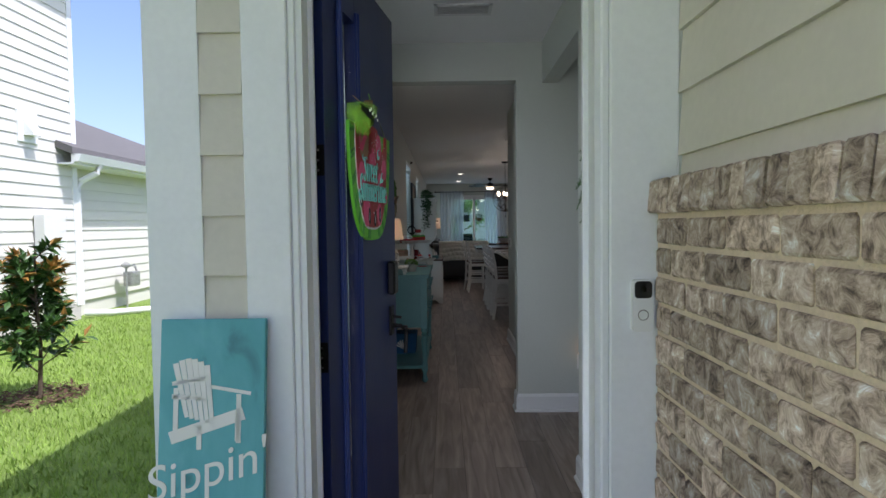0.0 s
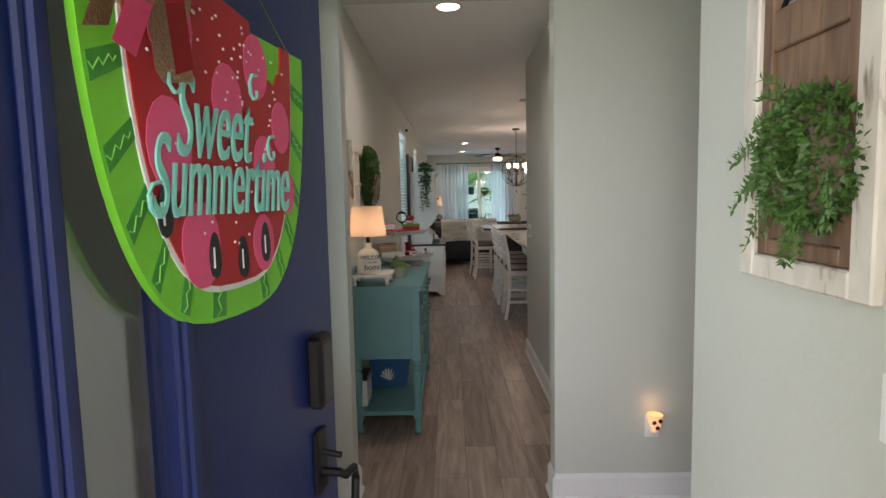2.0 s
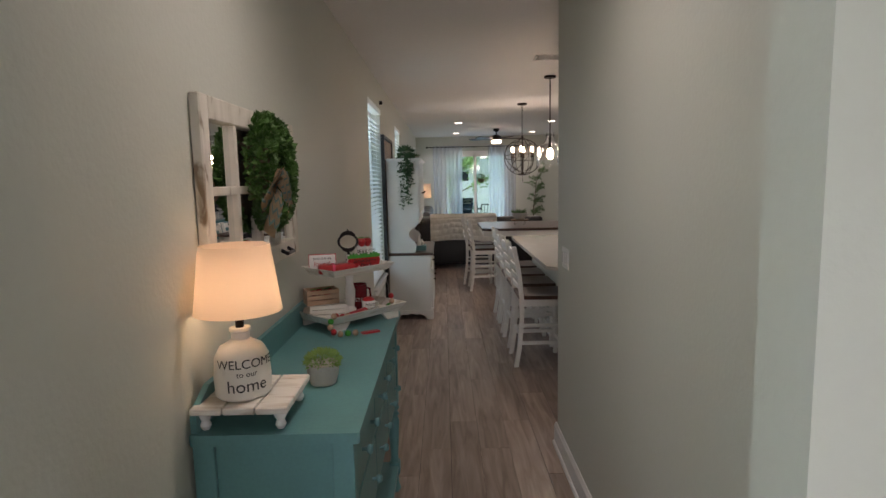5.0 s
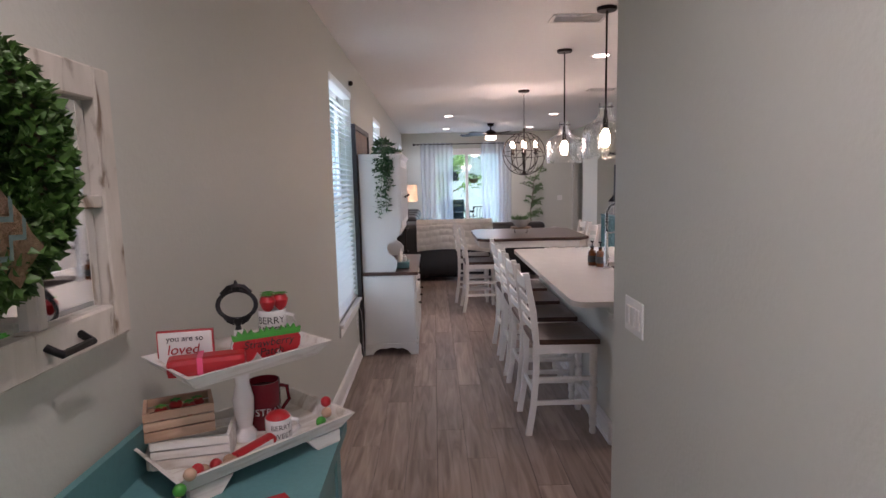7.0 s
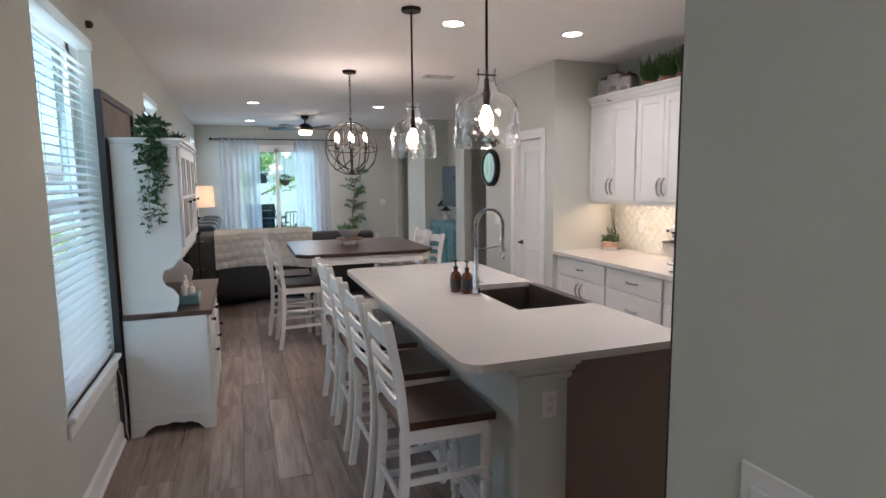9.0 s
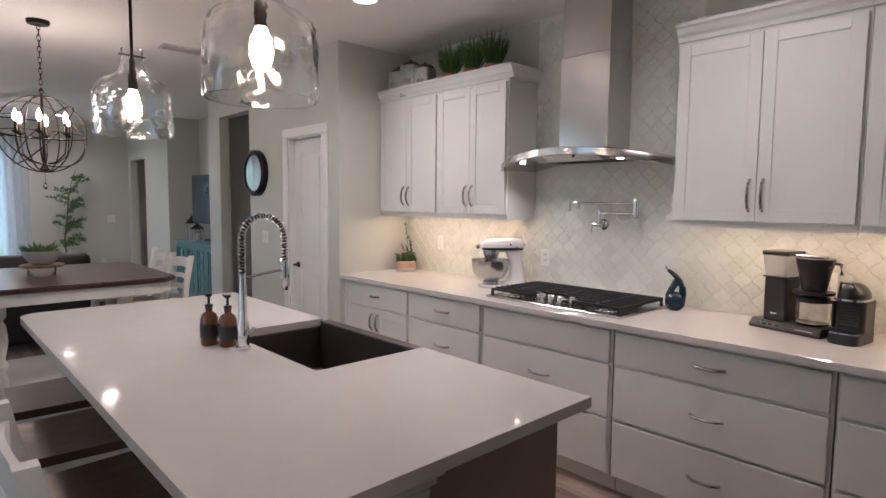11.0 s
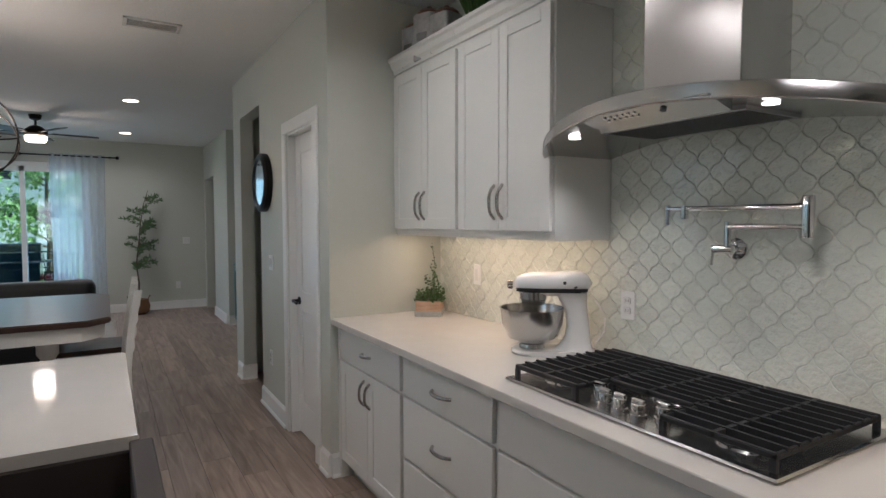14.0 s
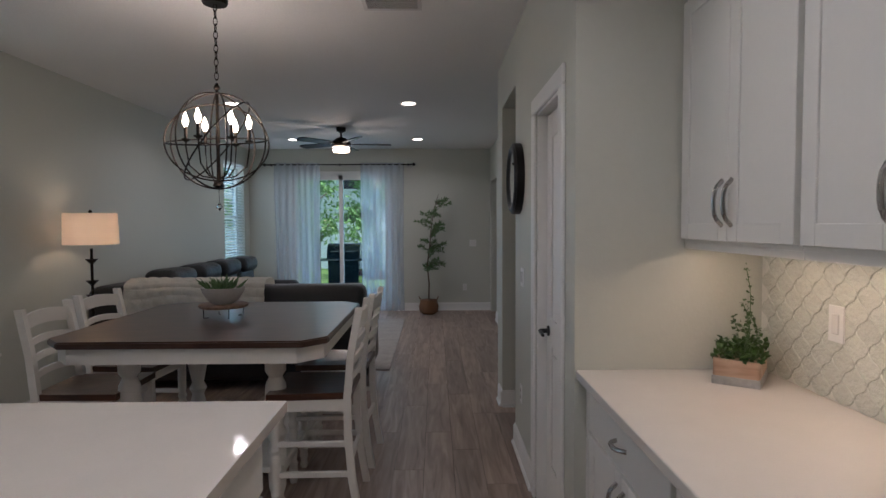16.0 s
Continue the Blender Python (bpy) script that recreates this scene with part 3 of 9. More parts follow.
for k, (a, b, c, d) in enumerate(WINS, 1):
    window(k, a, b, c, d, tilt=(14 if k == 1 else 20))
part("tilt_knob", spinm([(0.0, 0), (0.022, 0.004), (0.022, 0.03), (0.01, 0.04)], seg=12), M["bronze"], bpy.data.objects["window_2"], at=pose(0.01, 10.45, 2.53, 0, 90, 0), smooth=True)

# daylight in the openings
for y0, y1, z0, z1 in WINS[1:]:
    lamp("window_light", "AREA", (LW - 0.21, (y0 + y1) / 2, (z0 + z1) / 2), 4.2, (0.70, 0.88, 1.0), (y1 - y0, z1 - z0), (5, (y0 + y1) / 2, 0.9))
wy0, wy1, wz0, wz1 = WINS[0]
lamp("window_light", "AREA", (LW - 0.21, (wy0 + wy1) / 2, (wz0 + wz1) / 2), 6.5, (0.92, 1.0, 0.96), (wy1 - wy0, wz1 - wz0), (5, (wy0 + wy1) / 2, 0.9))
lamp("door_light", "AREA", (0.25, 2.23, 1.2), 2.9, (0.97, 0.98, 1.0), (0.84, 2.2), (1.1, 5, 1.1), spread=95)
lamp("patio_door_light", "AREA", (1.55, 19.24, 1.2), 7.5, DAY, (1.7, 2.1), (1.55, 10, 0.9))

# ---- seating: counter-height ladder-back chairs ----
def ladder_chair(loc, rz, group):
    """Counter chair, facing its local +x: back posts bowed, four rails, saddle seat, turned front legs."""
    c = thing("counter_chair", "cream-painted ladder-back counter chair with a dark wood seat", "chair", loc, rz, group)
    for s in (-1, 1):
        y = s * 0.195
        pts = [(-0.235, y, 0.0), (-0.205, y, 0.18), (-0.185, y, 0.42), (-0.185, y, 0.62), (-0.205, y, 0.83), (-0.250, y, 1.07)]
        bm = bmesh.new()
        poly = [(p[0] - 0.019, p[2]) for p in pts] + [(p[0] + 0.019, p[2]) for p in pts[::-1]]
        slab(bm, poly, "y", y - 0.017, y + 0.017)
        part("back_leg", bm, M["chairw"], c)
        prof = [(0.018, 0), (0.024, 0.02), (0.018, 0.045), (0.026, 0.07), (0.022, 0.10), (0.028, 0.115), (0.019, 0.13), (0.027, 0.20), (0.024, 0.27), (0.030, 0.30), (0.020, 0.32),
                (0.030, 0.345), (0.020, 0.37), (0.026, 0.40), (0.026, 0.585)]
        part("front_leg", spinm(prof, 0.185, s * 0.19, 12), M["chairw"], c, smooth=True)
        part("side_stretcher", boxm(-0.20, y - 0.010, 0.20, 0.175, y + 0.010, 0.232, bevel=0.004), M["chairw"], c)
        part("side_stretcher", boxm(-0.19, y - 0.010, 0.36, 0.175, y + 0.010, 0.388, bevel=0.004), M["chairw"], c)
        part("side_apron", boxm(-0.19, y - 0.012, 0.545, 0.19, y + 0.012, 0.603), M["chairw"], c)
    part("front_apron", boxm(0.172, -0.19, 0.545, 0.198, 0.19, 0.603), M["chairw"], c)
    part("front_stretcher", boxm(0.170, -0.18, 0.165, 0.196, 0.18, 0.20, bevel=0.005), M["chairw"], c)
    part("back_stretcher", boxm(-0.205, -0.18, 0.26, -0.185, 0.18, 0.29, bevel=0.004), M["chairw"], c)
    bm = bmesh.new()
    n = 8
    top, bot = [], []
    for i in range(n + 1):
        for j in range(n + 1):
            u, v = i / n, j / n
            hw = 0.200 + 0.022 * u
            x = -0.205 + 0.425 * u
            y = (v * 2 - 1) * hw
            dip = 0.013 * math.sin(math.pi * min(1, u * 1.15)) * (1 - (abs(v - 0.5) * 2) ** 2)
            top.append(bm.verts.new((x, y, 0.638 - dip)))
            bot.append(bm.verts.new((x, y * 0.985, 0.604)))
    W = n + 1
    for i in range(n):
        for j in range(n):
            a = i * W + j
            bm.faces.new((top[a], top[a + W], top[a + W + 1], top[a + 1]))
            bm.faces.new((bot[a], bot[a + 1], bot[a + W + 1], bot[a + W]))
    rim = [i for i in range(W)] + [i * W + n for i in range(1, W)] + [n * W + j for j in range(n - 1, -1, -1)] + [i * W for i in range(n - 1, 0, -1)]
    for a, b in zip(rim, rim[1:] + rim[:1]):
        bm.faces.new((top[a], top[b], bot[b], bot[a]))
    part("seat", bm, M["dwood"], c, "dark walnut saddle seat")
    for k, (z, h) in enumerate(((0.715, 0.036), (0.80, 0.036), (0.885, 0.036), (0.995, 0.075))):
        bm = bmesh.new()
        x = -0.185 - 0.058 * max(0, (z - 0.62)) / 0.45
        m = 8
        for i in range(m):
            y0, y1 = -0.18 + 0.36 * i / m, -0.18 + 0.36 * (i + 1) / m
            b0, b1 = 0.022 * (1 - (y0 / 0.18) ** 2), 0.022 * (1 - (y1 / 0.18) ** 2)
            arch0, arch1 = (0.016 * (1 - (y0 / 0.18) ** 2), 0.016 * (1 - (y1 / 0.18) ** 2))
            vs = [(x - b0, y0, z - h / 2 + arch0), (x - b1, y1, z - h / 2 + arch1), (x - b1, y1, z + h / 2 + arch1), (x - b0, y0, z + h / 2 + arch0)]
            vs += [(p[0] - 0.014, p[1], p[2]) for p in vs]
            V = [bm.verts.new(p) for p in vs]
            for f in ((0, 1, 2, 3), (7, 6, 5, 4), (0, 4, 5, 1), (3, 2, 6, 7)):
                bm.faces.new([V[q] for q in f])
        bmesh.ops.remove_doubles(bm, verts=bm.verts, dist=0.0005)
        part("back_rail", bm, M["chairw"], c, smooth=True)
    return c


stool = ladder_chair((1.165, 8.98, 0), 0, "chairs along the island")
for y, j in ((9.56, 0.8), (10.12, -1.0), (10.68, 0.5)):
    copy_thing(stool, pose(1.165, y, 0, 0, 0, j))
for x, y, r in ((0.925, 12.44, 2), (0.865, 13.0, -3), (2.135, 12.42, 181), (2.15, 13.0, 178)):
    o = copy_thing(stool, pose(x, y, 0, 0, 0, r))
    o["group"] = "chairs round the dining table"


# ---- dining table ----
def dining_table():
    t = thing("dining_table", "counter-height dining table with dark top and cream turned legs", "table", (1.555, 12.74, 0))
    hx, hy, c = 0.69, 0.69, 0.11

    def oct_(dx):
        a, b, k = hx - dx, hy - dx, c
        return [(-a + k, -b), (a - k, -b), (a, -b + k), (a, b - k), (a - k, b), (-a + k, b), (-a, b - k), (-a, -b + k)]
    bm = slab(bmesh.new(), oct_(0), "z", 0.905, 0.94)
    bmesh.ops.bevel(bm, geom=list(bm.edges), offset=0.007, segments=2, affect="EDGES")
    part("tabletop", bm, M["dwood"], t)
    part("apron", slabm(oct_(0.03), "z", 0.825, 0.905), M["chairw"], t)
    for sx in (-1, 1):
        for sy in (-1, 1):
            prof = [(0.03, 0), (0.042, 0.03), (0.03, 0.06), (0.045, 0.12), (0.05, 0.30), (0.036, 0.36), (0.055, 0.40), (0.036, 0.44), (0.060, 0.56), (0.052, 0.66), (0.034, 0.70), (0.054, 0.73), (0.054, 0.825)]
            part("leg", spinm(prof, sx * 0.38, sy * 0.42, 16), M["chairw"], t, smooth=True)
    part("shelf", boxm(-0.42, -0.46, 0.20, 0.42, 0.46, 0.235, bevel=0.006), M["chairw"], t)
    return t


dining_table()

# riser and bowl planter on the table
r = thing("table_riser", "small round dark riser on thin wire legs", "stand", (1.50, 12.78, 0.94))
part("top", spinm([(0.135, 0.060), (0.142, 0.066), (0.142, 0.076), (0.135, 0.08)], seg=28), M["wood"], r, smooth=True)
for k in range(4):
    a = k * math.pi / 2 + 0.6
    x, y = 0.115 * math.cos(a), 0.115 * math.sin(a)
    part("leg", tubem([(x, y, 0.06), (x, y, 0.0025), (x * 0.75, y * 0.75 + 0.0, 0.0025)], 0.0028, 6), M["black"], r)
pl = thing("bowl_planter", "white geometric bowl planter with small succulents", "plant", (1.50, 12.78, 1.02))
part("bowl", spinm([(0.055, 0), (0.085, 0.02), (0.118, 0.07), (0.128, 0.10), (0.118, 0.10), (0.105, 0.085)], seg=24), M["cement"], pl, smooth=True)
bm = bmesh.new()
rng = random.Random(5)
for i in range(70):
    a, q = rng.uniform(0, 6.28), rng.uniform(0, 0.09)
    d = Vector((math.cos(a) * rng.uniform(0.3, 1), math.sin(a) * rng.uniform(0.3, 1), rng.uniform(0.5, 1.2)))
    leaf(bm, (q * math.cos(a), q * math.sin(a), 0.08), d, rnd_dir(rng), rng.uniform(0.05, 0.11), 0.022)
part("succulents", bm, M["sprig"], pl)


# ---- island ----
def rounded(x0, y0, x1, y1, r, corners):
    """Outline of a rectangle with some corners rounded (corner order: x0y0, x1y0, x1y1, x0y1)."""
    pts = []
    for (cx, cy, a0), on in zip(((x0, y0, 180), (x1, y0, 270), (x1, y1, 0), (x0, y1, 90)), corners):
        if not on:
            pts.append((cx, cy))
            continue
        ox, oy = (r if cx == x0 else -r), (r if cy == y0 else -r)
        for i in range(7):
            a = radians(a0 + 15 * i)
            pts.append((cx + ox + r * math.cos(a), cy + oy + r * math.sin(a)))
    return pts


IX0, IX1, IY0, IY1 = 1.17, 2.29, 8.575, 11.20
isl = thing("kitchen_island", "kitchen island with sage half wall and taupe cabinet end", "island", (0, 0, 0))
bm = boxm(1.43, 8.64, 0, 1.66, 11.10, 0.885)
part("half_wall", bm, M["wall"], isl, "sage-painted half wall under the counter")
part("end_panel", boxm(1.66, 8.665, 0.0, 2.245, 8.685, 0.885), M["taupe"], isl, "taupe cabinet end panel")
bm = boxm(1.66, 8.685, 0.10, 2.235, 9.325, 0.885)
box(bm, 1.66, 10.155, 0.10, 2.235, 11.08, 0.885)
box(bm, 1.66, 9.325, 0.10, 2.235, 10.155, 0.61)
part("cabinet_body", bm, M["cab"], isl)
part("plinth", boxm(1.66, 8.70, 0.0, 2.17, 11.05, 0.10), M["taupe"], isl)
bm = bmesh.new()
for d, z in ((0.016, 0.80), (0.028, 0.835), (0.042, 0.86)):
    box(bm, 1.43 - d, 8.64 - d, z, 1.66 + d, 8.75, z + 0.03, bevel=0.006)
part("corbel_trim", bm, M["wall"], isl)
bm = slab(bmesh.new(), [(1.43 - u, v) for u, v in base_profile()], "y", 8.612, 11.10)
slab(bm, [(8.64 - u, v) for u, v in base_profile()], "x", 1.402, 1.66)
part("baseboard", bm, M["trim"], isl)
for y0, y1 in ((8.72, 9.32), (10.18, 11.05)):
    part("door", boxm(2.235, y0 + 0.004, 0.12, 2.255, y1 - 0.004, 0.68, bevel=0.003), M["cab"], isl)
    part("drawer_front", boxm(2.235, y0 + 0.004, 0.695, 2.255, y1 - 0.004, 0.87, bevel=0.003), M["cab"], isl)
    part("pull", tubem([(2.255, (y0 + y1) / 2 - 0.06, 0.80), (2.285, (y0 + y1) / 2 - 0.05, 0.792), (2.285, (y0 + y1) / 2 + 0.05, 0.792), (2.255, (y0 + y1) / 2 + 0.06, 0.80)], 0.006, 8), M["nickel"], isl)

SY0, SY1, SX0 = 9.36, 10.12, 1.80
top = thing("island_countertop", "white quartz island countertop with rounded corners", "countertop", (0, 0, 0))
bm = bmesh.new()
slab(bm, rounded(IX0, IY0, IX1, SY0, 0.10, (1, 0, 0, 0)), "z", 0.886, 0.92)
slab(bm, [(IX0, SY0), (SX0, SY0), (SX0, SY1), (IX0, SY1)], "z", 0.886, 0.92)
slab(bm, rounded(IX0, SY1, IX1, IY1, 0.10, (0, 0, 0, 1)), "z", 0.886, 0.92)
bmesh.ops.remove_doubles(bm, verts=bm.verts, dist=0.0005)
part("slab", bm, M["quartz"], top)

sk = thing("farmhouse_sink", "dark composite apron-front kitchen sink", "sink", (0, 0, 0))
for b in ((SX0 - 0.02, SY0 - 0.02, 0.66, SX0 + 0.004, SY1 + 0.02, 0.884), (2.27, SY0 + 0.002, 0.62, 2.325, SY1 - 0.002, 0.91), (SX0, SY0 - 0.02, 0.66, 2.30, SY0 + 0.004, 0.884), (SX0, SY1 - 0.004, 0.66, 2.30, SY1 + 0.02, 0.884), (SX0, SY0, 0.65, 2.30, SY1, 0.67)):
    part("basin_floor" if b[5] < 0.68 else "apron" if b[2] < 0.65 else "basin_wall", boxm(*b, bevel=0.004), M["sinkm"], sk)
part("drain", spinm([(0.045, 0.67), (0.045, 0.674), (0.03, 0.672)], 2.05, 9.74, 16), M["steel2"], sk)

fa = thing("kitchen_faucet", "tall chrome spring pull-down kitchen faucet", "faucet", (1.735, 9.80, 0.92))
part("base", spinm([(0.030, 0), (0.030, 0.012), (0.022, 0.02), (0.024, 0.10), (0.016, 0.12), (0.013, 0.30)], seg=18), M["chrome"], fa, smooth=True)
part("lever", tubem([(0, -0.02, 0.075), (0, -0.055, 0.085), (0, -0.09, 0.10)], 0.006, 8), M["chrome"], fa, smooth=True)
arc = [(0, 0, 0.28)] + [(0.09 - 0.09 * math.cos(radians(a)), 0, 0.44 + 0.09 * math.sin(radians(a))) for a in range(0, 181, 15)] + [(0.18, 0, 0.33)]
part("hose", tubem(arc, 0.008, 8), M["plastic_b"], fa, smooth=True)
bm = bmesh.new()
path = []
for i in range(len(arc) - 1):
    a, b = Vector(arc[i]), Vector(arc[i + 1])
    n = max(1, int((b - a).length / 0.0017))
    for k in range(n):
        path.append(a + (b - a) * k / n)
coil = []
for i, p in enumerate(path):
    d = (path[min(i + 1, len(path) - 1)] - path[max(i - 1, 0)]).normalized()
    u = d.cross(Vector((0, 1, 0))).normalized()
    ang = i * 0.85
    coil.append(p + 0.0135 * (math.cos(ang) * u + math.sin(ang) * Vector((0, 1, 0))))
tube(bm, coil, 0.0030, 5)
part("spring", bm, M["chrome"], fa, smooth=True)
part("spray_head", spinm([(0.012, 0.22), (0.019, 0.235), (0.019, 0.30), (0.014, 0.33), (0.012, 0.345)], 0.18, 0, 14), M["chrome"], fa, smooth=True)
part("holder_arm", tubem([(0, 0, 0.285), (0.165, 0, 0.305)], 0.006, 8), M["chrome"], fa, smooth=True)

for i, (x, y) in enumerate(((1.67, 9.98), (1.715, 9.90))):
    s = thing("soap_bottle", "amber glass soap bottle with black pump", "bottle", (x, y, 0.92), group="soap bottles by the sink")
    part("bottle", spinm([(0.033, 0), (0.036, 0.006), (0.036, 0.105), (0.028, 0.125), (0.014, 0.135), (0.014, 0.15)], seg=18), M["amber"], s, smooth=True)
    part("label", spinm([(0.0366, 0.03), (0.0366, 0.085)], seg=18, closed=False), M["ink"], s)
    part("pump", spinm([(0.016, 0.15), (0.016, 0.165), (0.005, 0.168), (0.005, 0.195), (0.013, 0.197), (0.013, 0.208)], seg=12), M["plastic_b"], s, smooth=True)
    part("nozzle", boxm(-0.006, 0.0, 0.198, 0.006, 0.042, 0.207, bevel=0.002), M["plastic_b"], s)


def outlet(name, m, label, kind="duplex", wide=1):
    o = thing(name, label, "outlet" if kind == "duplex" else "switch")
    o.matrix_basis = m
    w = 0.035 + 0.023 * (wide - 1)
    part("plate", boxm(-w, -0.0055, -0.058, w, -0.0003, 0.058, bevel=0.002), M["plastic_w"], o)
    for k in range(wide):
        cx = (k - (wide - 1) / 2) * 0.046
        if kind == "duplex":
            for z in (-0.02, 0.02):
                part("socket", boxm(cx - 0.016, -0.0085, z - 0.014, cx + 0.016, -0.0052, z + 0.014, bevel=0.004), M["white"], o)
                for sx in (-0.006, 0.006):
                    part("slot", boxm(cx + sx - 0.0012, -0.0092, z - 0.004, cx + sx + 0.0012, -0.008, z + 0.005), M["ink"], o)
        else:
            part("rocker", boxm(cx - 0.016, -0.0095, -0.032, cx + 0.016, -0.0052, 0.032, bevel=0.002), M["white"], o)
    return o


outlet("outlet", pose(1.575, 8.64, 0.69), "white duplex outlet on the island end")


# ---- pendants, chandelier, fan, downlights ----
def wavy(r, turn, z):
    """Radius of the hand-blown jug at a turn and height, rippled on the wide body."""
    a = turn * math.tau
    k = max(0.0, min(1.0, (r - 0.06) / 0.08)) * max(0.0, min(1.0, (z + 0.985) / 0.04))
    return r + k * (0.0034 * math.sin(9 * a + 1.5 * math.sin(40 * z)) * math.sin(58 * z) + 0.0022 * math.sin(13 * a - 47 * z) + 0.0014 * math.sin(5 * a + 95 * z))


def pendant(x, y):
    p = thing("pendant_lamp", "clear hammered-glass jug pendant lamp on a bronze rod", "lamp", (x, y, CEIL), group="pendants over the island")
    part("canopy", spinm([(0.062, -0.022), (0.066, -0.014), (0.066, 0.0)], seg=24), M["bronze"], p, smooth=True)
    part("rod", tubem([(0, 0, -0.02), (0, 0, -0.66)], 0.0065, 8), M["bronze"], p)
    part("socket", spinm([(0.018, -0.79), (0.02, -0.74), (0.012, -0.70), (0.012, -0.66)], seg=12), M["bronze"], p, smooth=True)
    part("cross_pin", tubem([(-0.052, 0, -0.645), (0.052, 0, -0.645)], 0.004, 6), M["bronze"], p)
    prof = [(0.160, -0.985), (0.163, -0.975), (0.163, -0.95), (0.162, -0.925), (0.161, -0.90), (0.160, -0.875), (0.159, -0.85), (0.158, -0.825), (0.156, -0.80), (0.148, -0.778), (0.128, -0.758), (0.098, -0.742), (0.070, -0.726), (0.054, -0.705), (0.046, -0.68), (0.042, -0.65), (0.046, -0.628), (0.044, -0.618)]
    prof = [(r * 0.955, z) for r, z in prof]
    full = prof + [(r - (0.006 if z < -0.97 else 0.0042), z) for r, z in prof[::-1]]
    bm = bmesh.new()
    rings = []
    seg = 48
    for r, z in full:
        rings.append([bm.verts.new((wavy(r, i / seg, z) * math.cos(2 * math.pi * i / seg), wavy(r, i / seg, z) * math.sin(2 * math.pi * i / seg), z)) for i in range(seg)])
    for a, b in zip(rings, rings[1:] + rings[:1]):
        for i in range(seg):
            bm.faces.new((a[i], a[(i + 1) % seg], b[(i + 1) % seg], b[i]))
    g = part("glass_shade", bm, M["hglass"], p, "wavy clear glass shade", smooth=True)
    g.visible_shadow = False
    part("bulb", spinm([(0.004, -0.912), (0.022, -0.900), (0.032, -0.872), (0.031, -0.845), (0.022, -0.81), (0.014, -0.79)], seg=16), M["bulb"], p, smooth=True)
    return p


pendant(1.525, 9.17)
pendant(1.53, 10.41)
for y in (9.17, 10.41):
    lamp("pendant_light", "POINT", (1.525, y, CEIL - 0.862), 2.2, (1.0, 0.80, 0.56), 0.034)

ch = thing("orb_chandelier", "dark bronze orb chandelier with candle bulbs", "chandelier", (1.53, 12.67, CEIL))
part("canopy", spinm([(0.065, -0.028), (0.072, -0.016), (0.072, 0)], seg=24), M["bronze"], ch, smooth=True)
for k in range(11):
    part("chain_link", ringm(0.014, 0.0028, 12, 6, pose(0, 0, -0.045 - k * 0.0385, 90, 0, 90 * (k % 2)) @ Matrix.Diagonal((0.8, 1.6, 1, 1))), M["bronze"], ch)
OC = -0.80
OR = 0.272
for rx, rz, rr in ((90, 0, OR), (90, 60, OR), (90, 120, OR), (12, 0, OR * 1.02), (58, 20, OR * 1.03), (-52, 100, OR * 1.03)):
    part("orb_ring", ringm(rr, 0.0048, 48, 6, pose(0, 0, OC, rx, 0, rz)), M["bronze"], ch, smooth=True)
part("stem", spinm([(0.012, OC - 0.27), (0.035, OC - 0.255), (0.012, OC - 0.22), (0.010, OC - 0.05), (0.014, OC), (0.009, OC + 0.1), (0.009, OC + 0.29), (0.02, OC + 0.30), (0.006, OC + 0.33)], seg=12), M["bronze"], ch, smooth=True)
for k in range(6):
    a = radians(60 * k + 15)
    c, s = math.cos(a), math.sin(a)
    arm = [(0.03 * c, 0.03 * s, OC - 0.21), (0.09 * c, 0.09 * s, OC - 0.20), (0.155 * c, 0.155 * s, OC - 0.14), (0.17 * c, 0.17 * s, OC - 0.04), (0.17 * c, 0.17 * s, OC)]
    ar = part("arm", tubem(arm, 0.005, 6), M["bronze"], ch, smooth=True)
    part("drip_cup", spinm([(0.006, OC - 0.01), (0.022, OC), (0.026, OC + 0.008), (0.010, OC + 0.008)], 0.17 * c, 0.17 * s, 12), M["bronze"], ar, smooth=True)
    part("candle", spinm([(0.010, OC + 0.006), (0.010, OC + 0.075)], 0.17 * c, 0.17 * s, 10), M["bronze"], ar)
    part("bulb", spinm([(0.006, OC + 0.075), (0.016, OC + 0.095), (0.017, OC + 0.115), (0.008, OC + 0.145), (0.002, OC + 0.16)], 0.17 * c, 0.17 * s, 12), M["bulb"], ar, smooth=True)
part("crystal_drop", spinm([(0.002, OC - 0.40), (0.020, OC - 0.375), (0.002, OC - 0.35)], seg=8), M["glass"], ch)
part("drop_wire", tubem([(0, 0, OC - 0.27), (0, 0, OC - 0.355)], 0.0015, 5), M["bronze"], ch)
lamp("chandelier_light", "POINT", (1.53, 12.67, CEIL + OC + 0.11), 4.5, WARM, 0.15)

fan = thing("ceiling_fan", "dark bronze ceiling fan with five blades and a light", "fan", (1.535, 16.95, CEIL))
part("canopy", spinm([(0.02, -0.07), (0.06, -0.05), (0.07, 0)], seg=20), M["bronze"], fan, smooth=True)
part("downrod", tubem([(0, 0, -0.05), (0, 0, -0.14)], 0.013, 10), M["bronze"], fan)
part("motor", spinm([(0.10, -0.255), (0.125, -0.235), (0.125, -0.19), (0.06, -0.14), (0.03, -0.13)], seg=28), M["bronze"], fan, smooth=True)
part("light_kit", spinm([(0.02, -0.33), (0.10, -0.325), (0.115, -0.30), (0.115, -0.262), (0.10, -0.255)], seg=28), M["fanglow"], fan, "glowing white glass light", smooth=True)
part("light_cage", ringm(0.117, 0.006, 36, 6, pose(0, 0, -0.285)), M["bronze"], fan)
